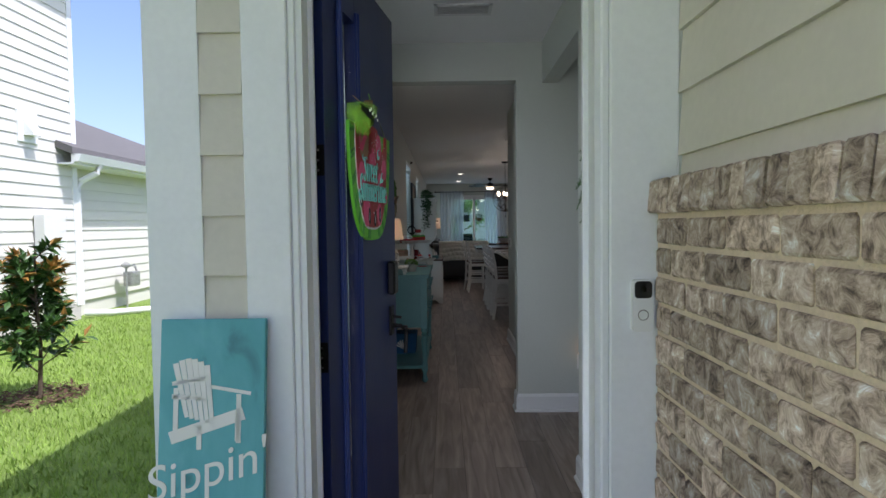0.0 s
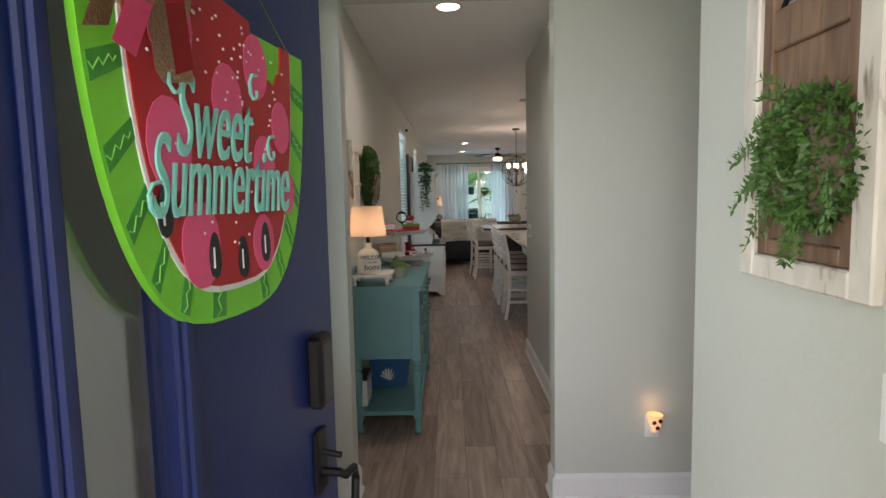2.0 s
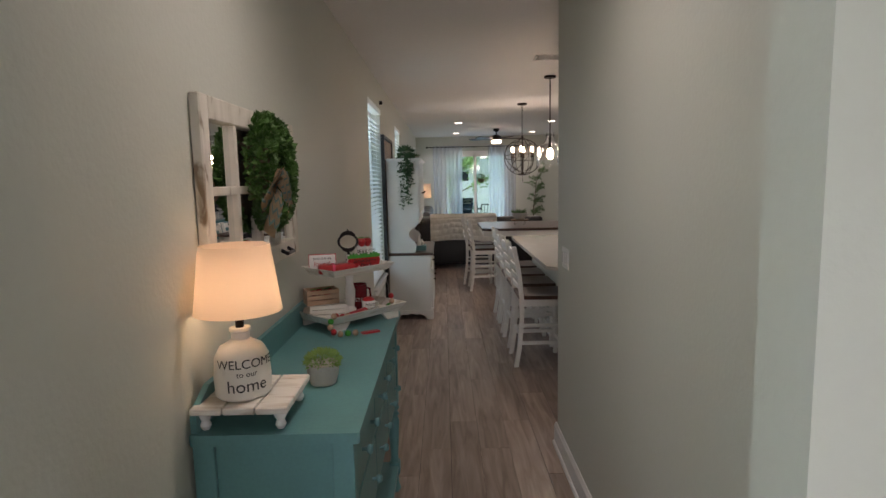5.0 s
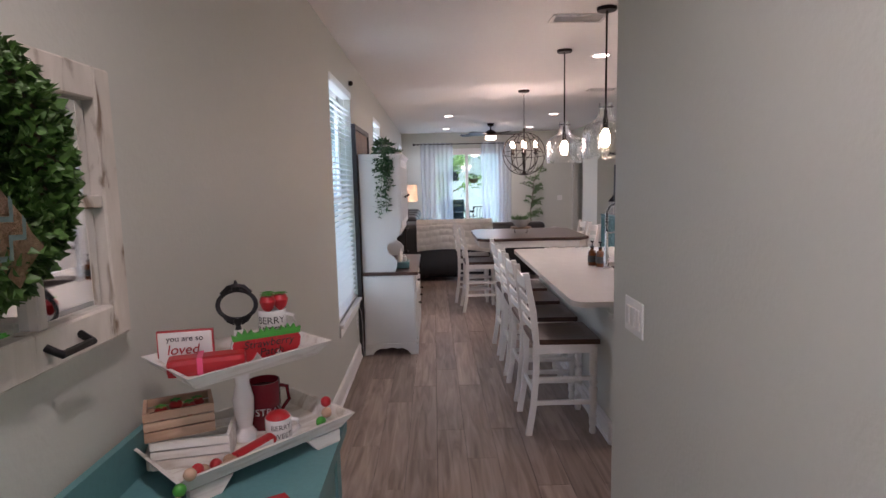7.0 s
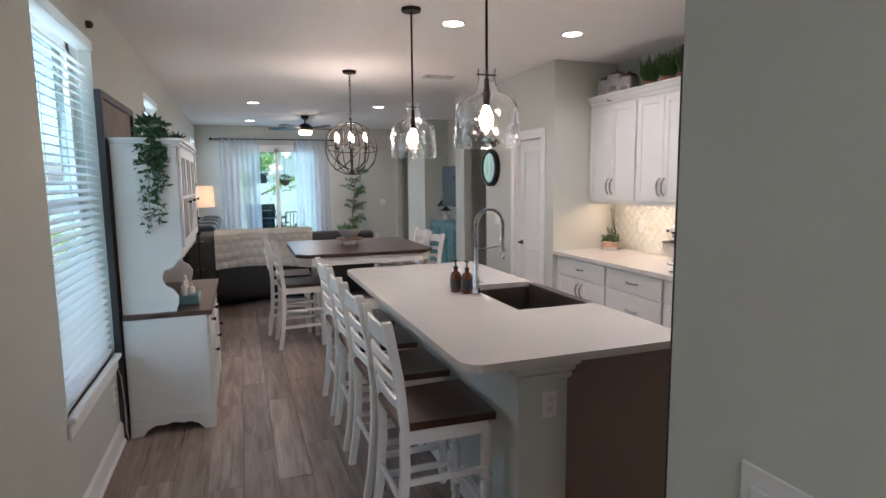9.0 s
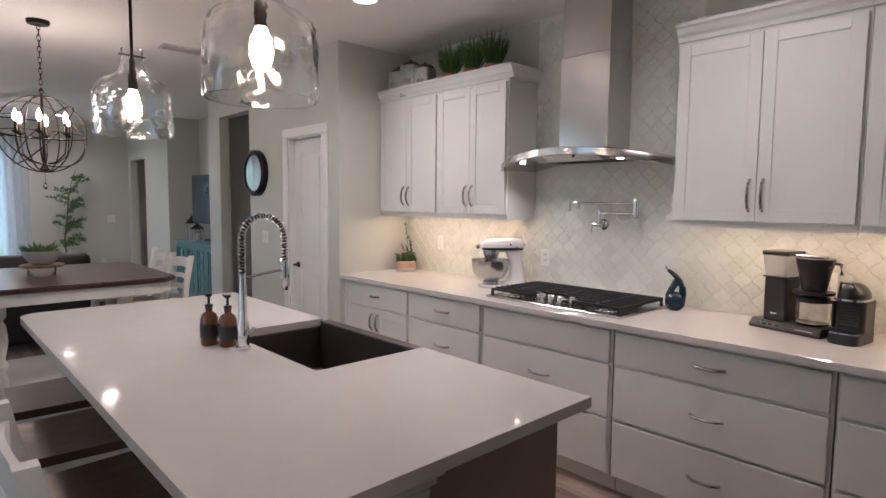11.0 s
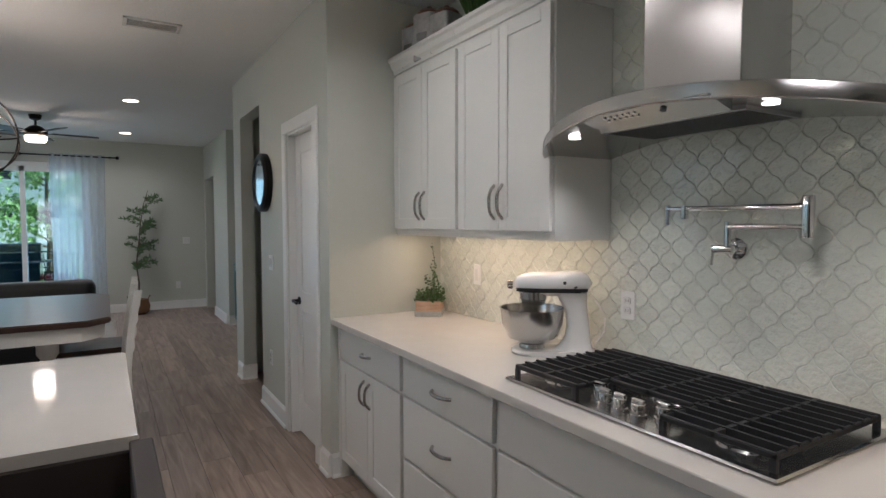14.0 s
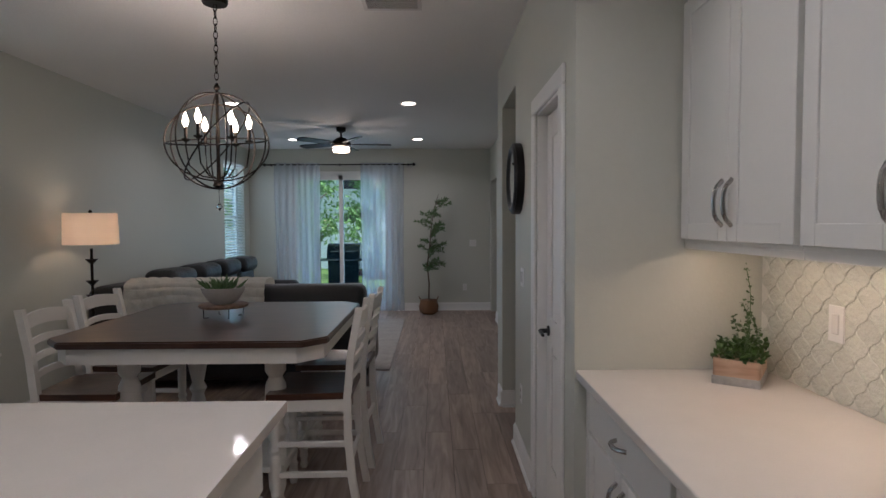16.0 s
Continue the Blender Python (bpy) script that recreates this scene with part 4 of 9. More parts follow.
for k in range(5):
    m = pose(0, 0, -0.215, 0, 0, 72 * k + 10)
    bl = part("blade", slabm([(0.17, -0.05), (0.30, -0.065), (0.62, -0.068), (0.66, -0.04), (0.66, 0.04), (0.62, 0.068), (0.30, 0.065), (0.17, 0.05)], "z", -0.005, 0.005), M["bronze"], fan, at=m @ pose(0, 0, 0, 12, 0, 0))
    part("blade_iron", boxm(0.09, -0.02, -0.01, 0.20, 0.02, -0.004), M["bronze"], bl)
lamp("fan_light", "POINT", (1.535, 16.95, CEIL - 0.42), 3.0, WARM, 0.1)

for x, y in ((1.93, 10.67), (2.94, 10.67), (0.645, 15.44), (2.50, 15.46), (0.645, 18.0), (2.515, 18.0), (0.28, 5.68), (2.94, 8.6)):
    d = thing("downlight", "recessed round ceiling downlight, lit warm white", "lamp", (x, y, CEIL), group="ceiling downlights")
    part("trim_ring", spinm([(0.070, -0.003), (0.088, -0.007), (0.094, -0.003), (0.094, -0.0005)], seg=28, closed=False), M["white"], d, smooth=True)
    part("lens", spinm([(0.0, -0.0035), (0.072, -0.0035)], seg=28, closed=False), M["can"], d)
    lamp("downlight_beam", "AREA", (x, y, CEIL - 0.012), 2.1, SOFT, 0.13, (x, y, 0), spread=150)


def ceiling_vent(x, y, lx, ly):
    v = thing("ceiling_vent", "white slatted ceiling air vent", "vent", (x, y, CEIL))
    bm = bmesh.new()
    f = 0.022
    for a in ((-lx, -ly, lx, -ly + f), (-lx, ly - f, lx, ly), (-lx, -ly, -lx + f, ly), (lx - f, -ly, lx, ly)):
        box(bm, a[0], a[1], -0.010, a[2], a[3], -0.0005)
    part("frame", bm, M["white"], v)
    part("backing", boxm(-lx + f, -ly + f, -0.002, lx - f, ly - f, -0.0008), M["ink"], v)
    n = 9
    for i in range(n):
        yy = -ly + f + (2 * ly - 2 * f) * (i + 0.5) / n
        part("slat", boxm(-lx + f, -0.0055, -0.001, lx - f, 0.0055, 0.001), M["white"], v, at=pose(0, yy, -0.007, 35, 0, 0))


ceiling_vent(2.532, 12.72, 0.17, 0.09)
ceiling_vent(1.39, 9.40, 0.19, 0.10)
ceiling_vent(0.36, 3.95, 0.18, 0.09)

# ---- kitchen run ----
def pull(parent, p, axis, length=0.14, name="pull"):
    """An arched bar pull at p, standing out towards -x, along y or z."""
    pts = []
    for i in range(9):
        u = i / 8 * 2 - 1
        out = 0.030 * (1 - abs(u) ** 3)
        q = [p[0] - out, p[1], p[2]]
        q[1 if axis == "y" else 2] += u * length / 2
        pts.append(q)
    bm = tube(bmesh.new(), pts, 0.0078, 8)
    return part(name, bm, M["nickel"], parent, "brushed nickel arched pull", smooth=True)


def shaker(parent, x, y0, y1, z0, z1, name="door", rail=0.062):
    """A recessed-panel door standing at x, facing -x."""
    d = part(name, boxm(x + 0.006, y0 + rail - 0.004, z0 + rail - 0.004, x + 0.019, y1 - rail + 0.004, z1 - rail + 0.004), M["cab"], parent)
    bm = bmesh.new()
    for a in ((y0, z0, y0 + rail, z1), (y1 - rail, z0, y1, z1), (y0 + rail, z0, y1 - rail, z0 + rail), (y0 + rail, z1 - rail, y1 - rail, z1)):
        box(bm, x, a[0], a[1], x + 0.019, a[2], a[3], bevel=0.0018)
    part("door_frame", bm, M["cab"], d)
    return d


FX = 3.36


def base_unit(y0, y1, kind):
    c = thing("base_cabinet", {"doors": "white base cabinet with a drawer over two doors", "drawers": "white base cabinet with three drawers", "range": "white base cabinet below the cooktop with deep drawers"}[kind], "cabinet", (0, 0, 0), group="base cabinets")
    part("body", boxm(FX + 0.02, y0 + 0.001, 0.10, KX - 0.002, y1 - 0.001, 0.884), M["cab"], c)
    part("toe_kick", boxm(FX + 0.08, y0 + 0.001, 0.0, FX + 0.10, y1 - 0.001, 0.10), M["cab"], c)
    g = 0.014
    ym = (y0 + y1) / 2
    if kind == "doors":
        d = part("drawer_front", boxm(FX, y0 + g, 0.70, FX + 0.0195, y1 - g, 0.865, bevel=0.0025), M["cab"], c)
        pull(d, (FX, ym, 0.785), "y", 0.10)
        for a, b, h in ((y0 + g, ym - 0.002, ym - 0.035), (ym + 0.002, y1 - g, ym + 0.035)):
            dd = shaker(c, FX, a, b, 0.115, 0.685)
            pull(dd, (FX, h, 0.585), "z", 0.13)
    else:
        rows = ((0.70, 0.865), (0.415, 0.685), (0.115, 0.40))
        for k, (a, b) in enumerate(rows):
            d = part("drawer_front", boxm(FX, y0 + g, a, FX + 0.0195, y1 - g, b, bevel=0.0025), M["cab"], c)
            if not (kind == "range" and k == 0):
                pull(d, (FX, ym, (a + b) / 2 + 0.0), "y", 0.145)
    return c


base_unit(10.745, PY - 0.035, "doors")
base_unit(10.03, 10.74, "drawers")
base_unit(9.125, 10.025, "range")
base_unit(8.17, 9.12, "drawers")
base_unit(7.25, 8.165, "drawers")
fl = thing("filler_strip", "white cabinet filler strip against the wall", "trim", (0, 0, 0))
part("strip", boxm(FX + 0.002, PY - 0.034, 0.0, KX - 0.002, PY - 0.001, 0.884), M["cab"], fl)
ct = thing("kitchen_countertop", "white quartz countertop along the range wall", "countertop", (0, 0, 0))
part("slab", boxm(3.32, 7.25, 0.8845, KX - 0.0005, PY - 0.0005, 0.92, bevel=0.003), M["quartz"], ct)


def upper_unit(y0, y1, tall=2.335, ends=(False, False)):
    c = thing("wall_cabinet", "white shaker wall cabinet with crown moulding", "cabinet", (0, 0, 0), group="wall cabinets")
    X = 3.719
    part("body", boxm(X + 0.02, y0 + 0.0005, 1.415, KX - 0.0065, y1 - 0.0005, tall), M["cab"], c)
    ym = (y0 + y1) / 2
    for a, b, h in ((y0 + 0.012, ym - 0.0015, ym - 0.030), (ym + 0.0015, y1 - 0.012, ym + 0.030)):
        d = shaker(c, X, a, b, 1.43, tall - 0.02, rail=0.058)
        pull(d, (X, h, 1.555), "z", 0.15)
    part("light_rail", boxm(X + 0.022, y0 + 0.0005, 1.392, X + 0.042, y1 - 0.0005, 1.4145), M["cab"], c)
    for on, ye in ((ends[0], y0 + 0.0006), (ends[1], y1 - 0.0186)):
        if on:
            part("end_rail", boxm(X + 0.0425, ye, 1.392, KX - 0.012, ye + 0.018, 1.4145), M["cab"], c)
    prof = [(0.0, 0.0), (-0.012, 0.0), (-0.016, 0.022), (-0.030, 0.036), (-0.040, 0.062), (-0.052, 0.072), (-0.052, 0.088), (0.0, 0.088)]
    bm = slab(bmesh.new(), [(X + 0.02 + u, tall + v) for u, v in prof], "y", y0 - (0.05 if ends[0] else 0), y1)
    part("crown", bm, M["cab"], c)
    if ends[0]:
        bm = slab(bmesh.new(), [(y0 + u * 0.96, tall + v) for u, v in prof], "x", X + 0.02, KX - 0.0065)
        part("crown_return", bm, M["cab"], c)
    part("top_board", boxm(X + 0.02, y0 + 0.0005, tall + 0.0005, KX - 0.0065, y1 - 0.0005, tall + 0.012), M["cab"], c)
    return c


upper_unit(10.845, PY - 0.003)
upper_unit(10.155, 10.843, ends=(True, False))
upper_unit(8.20, 9.013, ends=(False, True))
upper_unit(7.35, 8.198)
for y0, y1 in ((10.24, 11.45), (7.45, 8.94)):
    u = thing("cabinet_strip_light", "warm under-cabinet light strip", "lamp", (0, 0, 0), group="under-cabinet lights")
    part("strip", boxm(3.80, y0, 1.408, 3.83, y1, 1.4148), M["strip"], u)
    lamp("under_cabinet_light", "AREA", (3.825, (y0 + y1) / 2, 1.404), 0.6, (1.0, 0.68, 0.44), (y1 - y0, 0.04), (3.86, (y0 + y1) / 2, 0))

# range hood: bowed steel canopy under a chimney
hd = thing("range_hood", "brushed stainless chimney range hood with arched canopy", "hood", (0, 9.61, 0))
part("chimney_lower", boxm(3.785, -0.17, 1.84, KX - 0.007, 0.17, 2.40, bevel=0.003), M["steel"], hd)
part("chimney_upper", boxm(3.793, -0.162, 2.40, KX - 0.007, 0.162, CEIL - 0.001, bevel=0.003), M["steel"], hd)
bm = bmesh.new()
n = 24
rows = []
for i in range(n + 1):
    v = (i / n * 2 - 1) * 0.60
    q = 1 - (v / 0.60) ** 2
    xf = 3.735 - 0.235 * q ** 0.8 if q > 0 else 3.735
    zt = 1.755 + 0.075 * q
    rows.append([bm.verts.new(p) for p in ((xf, v, zt - 0.043), (xf - 0.003, v, zt - 0.040), (xf - 0.003, v, zt - 0.003), (xf, v, zt), (KX - 0.008, v, zt + 0.012 * q), (KX - 0.008, v, zt - 0.043))])
for a, b in zip(rows, rows[1:]):
    for k in range(6):
        bm.faces.new((a[k], a[(k + 1) % 6], b[(k + 1) % 6], b[k]))
bm.faces.new(rows[0][::-1])
bm.faces.new(rows[-1])
cn = part("canopy", bm, M["steel2"], hd, "curved stainless canopy", smooth=True)
part("control_panel", slabm([(3.512, 1.786), (3.62, 1.786), (3.62, 1.752)], "y", -0.25, 0.19), M["steel2"], hd)
for k in range(6):
    for x in (3.535, 3.552):
        part("button", spinm([(0.005, 0), (0.005, 0.004)], seg=10), M["chrome"], hd, at=pose(x, 0.10 - k * 0.022, 1.786 - (x - 3.512) * 0.315, 0, -162, 0))
part("knob", spinm([(0.009, 0), (0.009, 0.006)], seg=12), M["plastic_b"], hd, at=pose(3.545, -0.10, 1.7756, 0, -162, 0))
part("filter", boxm(3.68, -0.25, 1.764, 3.95, 0.25, 1.795), M["galv"], hd)
for k in range(14):
    part("filter_slot", boxm(3.70 + k * 0.017, -0.24, 1.7625, 3.708 + k * 0.017, 0.24, 1.7645), M["plastic_b"], hd)
for y in (-0.27, 0.27):
    part("led", spinm([(0.001, 0), (0.020, 0.0), (0.020, 0.004)], seg=16), M["led"], hd, at=pose(3.64, y * 1.25, 1.7555, 0, 0, 0))
    lamp("hood_light", "SPOT", (3.64, 9.61 + y * 1.25, 1.750), 2.2, SOFT, 0.02, (3.80, 9.61 + y * 1.25, 0))

# cooktop
ck = thing("gas_cooktop", "stainless gas cooktop with black cast-iron grates", "cooktop", (3.41, 9.11, 0.9205))
part("tray", boxm(0, 0, 0, 0.54, 0.93, 0.012, bevel=0.005), M["steel2"], ck)
for cx, cy, rr in ((0.13, 0.15, 0.045), (0.40, 0.15, 0.038), (0.30, 0.465, 0.06), (0.13, 0.78, 0.038), (0.40, 0.78, 0.045)):
    b = part("burner", spinm([(rr + 0.02, 0.012), (rr + 0.015, 0.018), (rr, 0.019), (rr, 0.028)], cx, cy, 20), M["steel2"], ck, smooth=True)
    part("burner_cap", spinm([(rr * 0.9, 0.028), (rr * 0.9, 0.034), (rr * 0.7, 0.037)], cx, cy, 20), M["iron"], b, smooth=True)
for g0, g1 in ((0.02, 0.315), (0.32, 0.61), (0.615, 0.91)):
    x0 = 0.03 if g0 != 0.32 else 0.17
    bm = bmesh.new()
    for x in (x0, 0.50):
        box(bm, x, g0, 0.040, x + 0.014, g1, 0.056, bevel=0.003)
    for y in (g0, g1 - 0.012):
        box(bm, x0, y, 0.038, 0.514, y + 0.012, 0.054, bevel=0.003)
    k = 10 if x0 < 0.1 else 8
    for i in range(1, k):
        x = x0 + (0.514 - x0) * i / k
        box(bm, x - 0.0045, g0, 0.042, x + 0.0045, g1, 0.060)
    box(bm, x0, (g0 + g1) / 2 - 0.006, 0.042, 0.51, (g0 + g1) / 2 + 0.006, 0.057)
    for x in (x0, 0.498):
        for y in (g0, g1 - 0.014):
            box(bm, x, y, 0.011, x + 0.014, y + 0.014, 0.042)
    part("grate", bm, M["iron"], ck, "black cast-iron grate")
for k in range(5):
    y = 0.36 + k * 0.055 + (0.0 if k < 2 else 0.01)
    x = 0.07 + (0.035 if k in (0, 4) else 0.0)
    kn = part("knob", spinm([(0.025, 0.012), (0.025, 0.020), (0.020, 0.022), (0.021, 0.046), (0.018, 0.050)], x, y, 18), M["nickel"], ck, smooth=True)
    part("grip", boxm(x - 0.006, y - 0.019, 0.046, x + 0.006, y + 0.019, 0.060, bevel=0.002), M["nickel"], kn)

# pot filler
pf = thing("pot_filler", "chrome folding pot-filler tap on the wall", "faucet", (KX - 0.006, 9.60, 1.377))
part("wall_plate", spinm([(0.036, 0), (0.036, 0.006), (0.028, 0.012), (0.015, 0.016), (0.013, 0.06)], seg=20), M["chrome"], pf, at=pose(0, 0, 0, 0, -90, 0), smooth=True)
part("valve", tubem([(-0.055, 0.05, 0), (-0.055, -0.02, 0)], 0.014, 12), M["chrome"], pf, smooth=True)
part("valve_lever", tubem([(-0.055, 0.05, 0), (-0.056, 0.055, -0.055)], 0.005, 8), M["chrome"], pf, smooth=True)
part("riser", tubem([(-0.055, 0.0, 0.0), (-0.055, 0.0, 0.09)], 0.011, 10), M["chrome"], pf, smooth=True)
part("lower_arm", tubem([(-0.055, 0.0, 0.075), (-0.10, -0.27, 0.075)], 0.010, 10), M["chrome"], pf, smooth=True)
part("elbow", spinm([(0.016, 0.045), (0.017, 0.05), (0.017, 0.16), (0.016, 0.165)], -0.10, -0.27, 14), M["chrome"], pf, smooth=True)
part("upper_arm", tubem([(-0.10, -0.27, 0.135), (-0.115, 0.185, 0.135)], 0.009, 10), M["chrome"], pf, smooth=True)
part("spout", tubem([(-0.115, 0.185, 0.148), (-0.115, 0.185, 0.08)], 0.009, 10), M["chrome"], pf, smooth=True)
part("spout_valve", tubem([(-0.113, 0.12, 0.145), (-0.113, 0.12, 0.10)], 0.013, 10), M["chrome"], pf, smooth=True)

# stand mixer
mx = thing("stand_mixer", "white stand mixer with a polished steel bowl", "mixer", (3.84, 10.255, 0.92), -39)
part("base", slabm([(x * 1.0, y) for x, y in rounded(-0.185, -0.095, 0.155, 0.095, 0.085, (1, 1, 1, 1))], "z", 0.0, 0.022, 0.008), M["white"], mx)
# the column leans forward from a broad foot to the hinge
col_rows = []
bm = bmesh.new()
for z, xc, rx, ry in ((0.016, 0.070, 0.085, 0.075), (0.035, 0.078, 0.066, 0.060), (0.07, 0.086, 0.052, 0.050), (0.12, 0.088, 0.046, 0.045), (0.18, 0.080, 0.045, 0.045), (0.225, 0.068, 0.056, 0.047), (0.26, 0.060, 0.066, 0.050)):
    ring = []
    for k in range(20):
        a = k * math.tau / 20
        ca, sa = math.cos(a), math.sin(a)
        ring.append(bm.verts.new((xc + rx * math.copysign(abs(ca) ** 0.7, ca), ry * math.copysign(abs(sa) ** 0.7, sa), z)))
    col_rows.append(ring)
for a, b in zip(col_rows, col_rows[1:]):
    for k in range(20):
        bm.faces.new((a[k], a[(k + 1) % 20], b[(k + 1) % 20], b[k]))
bm.faces.new(col_rows[0][::-1])
bm.faces.new(col_rows[-1])
part("column", bm, M["white"], mx, smooth=True)
bm = bmesh.new()
head_rows = []
for i in range(15):
    u = -1 + i / 7
    q = max(0.0, 1 - abs(u) ** 4.5) ** 0.5
    ring = []
    for k in range(20):
        a = k * math.tau / 20
        ca, sa = math.cos(a), math.sin(a)
        ring.append(bm.verts.new((-0.018 + 0.165 * u, 0.058 * q * math.copysign(abs(ca) ** 0.75, ca), 0.292 + 0.004 * u + (0.050 + 0.004 * u) * q * math.copysign(abs(sa) ** 0.75, sa))))
    head_rows.append(ring)
for a, b in zip(head_rows, head_rows[1:]):
    for k in range(20):
        bm.faces.new((a[k], a[(k + 1) % 20], b[(k + 1) % 20], b[k]))
bmesh.ops.remove_doubles(bm, verts=bm.verts, dist=0.0004)
part("motor_head", bm, M["white"], mx, smooth=True)
part("trim_band", slabm(rounded(-0.165, -0.0595, 0.125, 0.0595, 0.03, (1, 1, 1, 1)), "z", 0.262, 0.276), M["ink"], mx, "black band with silver edging")
part("silver_edge", slabm(rounded(-0.1655, -0.0600, 0.1255, 0.0600, 0.03, (1, 1, 1, 1)), "z", 0.259, 0.263), M["chrome"], mx)
part("lock_knob", spinm([(0.007, 0), (0.007, 0.010), (0.004, 0.012)], seg=10), M["ink"], mx, at=pose(0.03, -0.056, 0.30, 90, 0, 0))
part("attachment_knob", spinm([(0.018, 0), (0.018, 0.02), (0.012, 0.024)], seg=14), M["chrome"], mx, at=pose(-0.181, 0, 0.285, 0, -90, 0), smooth=True)
part("planetary", spinm([(0.012, 0.16), (0.012, 0.20), (0.048, 0.205), (0.050, 0.222), (0.056, 0.226), (0.056, 0.26)], -0.095, 0, 18), M["steel2"], mx, smooth=True)
part("bowl", spinm([(0.050, 0.022), (0.054, 0.024), (0.050, 0.040), (0.098, 0.066), (0.126, 0.12), (0.134, 0.188), (0.138, 0.191), (0.131, 0.190), (0.122, 0.12), (0.07, 0.06)], -0.100, 0, 28), M["steel2"], mx, "polished steel bowl", smooth=True)
part("speed_lever", tubem([(0.07, -0.055, 0.28), (0.075, -0.075, 0.285)], 0.004, 6), M["ink"], mx)
part("cord", tubem([(0.16, -0.02, 0.05), (0.20, 0.03, 0.09), (0.21, 0.075, 0.15), (0.17, 0.10, 0.21)], 0.004, 6), M["plastic_w"], mx, smooth=True)

# blue oil cruet
vs_ = thing("oil_cruet", "glossy dark blue ceramic oil cruet with a looped body", "bottle", (3.885, 9.045, 0.92), -72)
bm = bmesh.new()
bmesh.ops.create_uvsphere(bm, u_segments=20, v_segments=14, radius=1)
for v in bm.verts:
    v.co = Vector((v.co.x * 0.054, v.co.y * 0.042, max(0.0, 0.050 + v.co.z * 0.056)))
part("body", bm, M["bluecar"], vs_, smooth=True)
part("outer_arm", tubem([(0.030, 0, 0.055), (0.037, 0, 0.090), (0.036, 0, 0.125), (0.022, 0, 0.160), (0.0, 0, 0.190), (-0.026, 0, 0.212), (-0.042, 0, 0.222)], 0.023, 14, r2=0.009), M["bluecar"], vs_, smooth=True)
part("inner_arm", tubem([(-0.034, 0, 0.055), (-0.032, 0, 0.085), (-0.020, 0, 0.118), (-0.004, 0, 0.148), (0.004, 0, 0.170)], 0.020, 14, r2=0.017), M["bluecar"], vs_, smooth=True)
for z in (0.0, 0.008):
    part("spout", tubem([(-0.040, 0, 0.221), (-0.052, 0.0, 0.230 + z), (-0.058, 0, 0.240 + z)], 0.003, 8, r2=0.002), M["steel2"], vs_, smooth=True)

# drip coffee maker
cf = thing("coffee_maker", "black drip coffee maker with a glass carafe and tank", "appliance", (3.827, 8.445, 0.92), -15)
part("base", slabm([(-0.092, 0.0), (0.085, 0.0), (0.085, 0.040), (-0.070, 0.040), (-0.092, 0.012)], "y", -0.165, 0.165, 0.003), M["anthracite"], cf)
part("switch_panel", boxm(-0.0865, 0.020, 0.016, -0.078, 0.125, 0.030, bevel=0.001), M["plastic_b"], cf)
for y in (0.045, 0.075, 0.105):
    part("switch", boxm(-0.0875, y - 0.005, 0.019, -0.083, y + 0.005, 0.027, bevel=0.001), M["steel2"], cf)
part("name_bar", boxm(-0.0862, -0.135, 0.018, -0.079, -0.055, 0.024), M["steel2"], cf)
part("tower", boxm(-0.055, 0.015, 0.040, 0.065, 0.118, 0.245, bevel=0.005), M["anthracite"], cf)
part("badge", boxm(-0.0565, 0.050, 0.070, -0.0545, 0.082, 0.078, bevel=0.0005), M["steel2"], cf)
part("tank_tray", boxm(-0.062, 0.006, 0.245, 0.072, 0.126, 0.252, bevel=0.002), M["plastic_b"], cf)
bm = bmesh.new()
ring = [[bm.verts.new((x * k, 0.066 + y * k, z)) for x, y in rounded(-0.060, -0.055, 0.060, 0.055, 0.012, (1, 1, 1, 1))] for k, z in ((0.94, 0.253), (1.12, 0.352))]
for i in range(len(ring[0])):
    j = (i + 1) % len(ring[0])
    bm.faces.new((ring[0][i], ring[0][j], ring[1][j], ring[1][i]))
tk = part("water_tank", bm, M["frosted"], cf, "clear tapered water tank", smooth=True)
for k in range(5):
    part("level_mark", boxm(-0.0632 - 0.0012 * k, 0.050, 0.270 + 0.016 * k, -0.0605 - 0.0012 * k, 0.074, 0.2715 + 0.016 * k), M["galv"], tk)
part("tank_lid", boxm(-0.070, 0.0, 0.352, 0.070, 0.130, 0.374, bevel=0.005), M["plastic_b"], cf)
part("brew_arm", boxm(-0.022, -0.13, 0.350, 0.022, 0.01, 0.362, bevel=0.003), M["steel2"], cf)
fb = part("filter_basket", spinm([(0.038, 0.195), (0.052, 0.205), (0.066, 0.29), (0.076, 0.325), (0.078, 0.348), (0.06, 0.350)], 0.0, -0.082, 26), M["plastic_b"], cf, smooth=True)
part("basket_handle", tubem([(0.0, -0.150, 0.335), (-0.01, -0.195, 0.330), (-0.012, -0.200, 0.285)], 0.008, 8), M["plastic_b"], fb, smooth=True)
part("basket_plate", spinm([(0.082, 0.186), (0.084, 0.190), (0.084, 0.198), (0.05, 0.200)], 0.0, -0.082, 28), M["plastic_b"], fb, smooth=True)
ca = part("carafe", spinm([(0.060, 0.042), (0.070, 0.050), (0.073, 0.085), (0.070, 0.135), (0.062, 0.150), (0.059, 0.150), (0.067, 0.135), (0.070, 0.085), (0.067, 0.053), (0.057, 0.046)], 0.0, -0.080, 26), M["glass"], cf, "glass carafe", smooth=True)
part("carafe_lid", spinm([(0.066, 0.148), (0.070, 0.152), (0.070, 0.170), (0.04, 0.178)], 0.0, -0.080, 24), M["plastic_b"], ca, smooth=True)
part("carafe_handle", boxm(-0.012, -0.180, 0.050, 0.012, -0.166, 0.168, bevel=0.003), M["plastic_b"], ca)
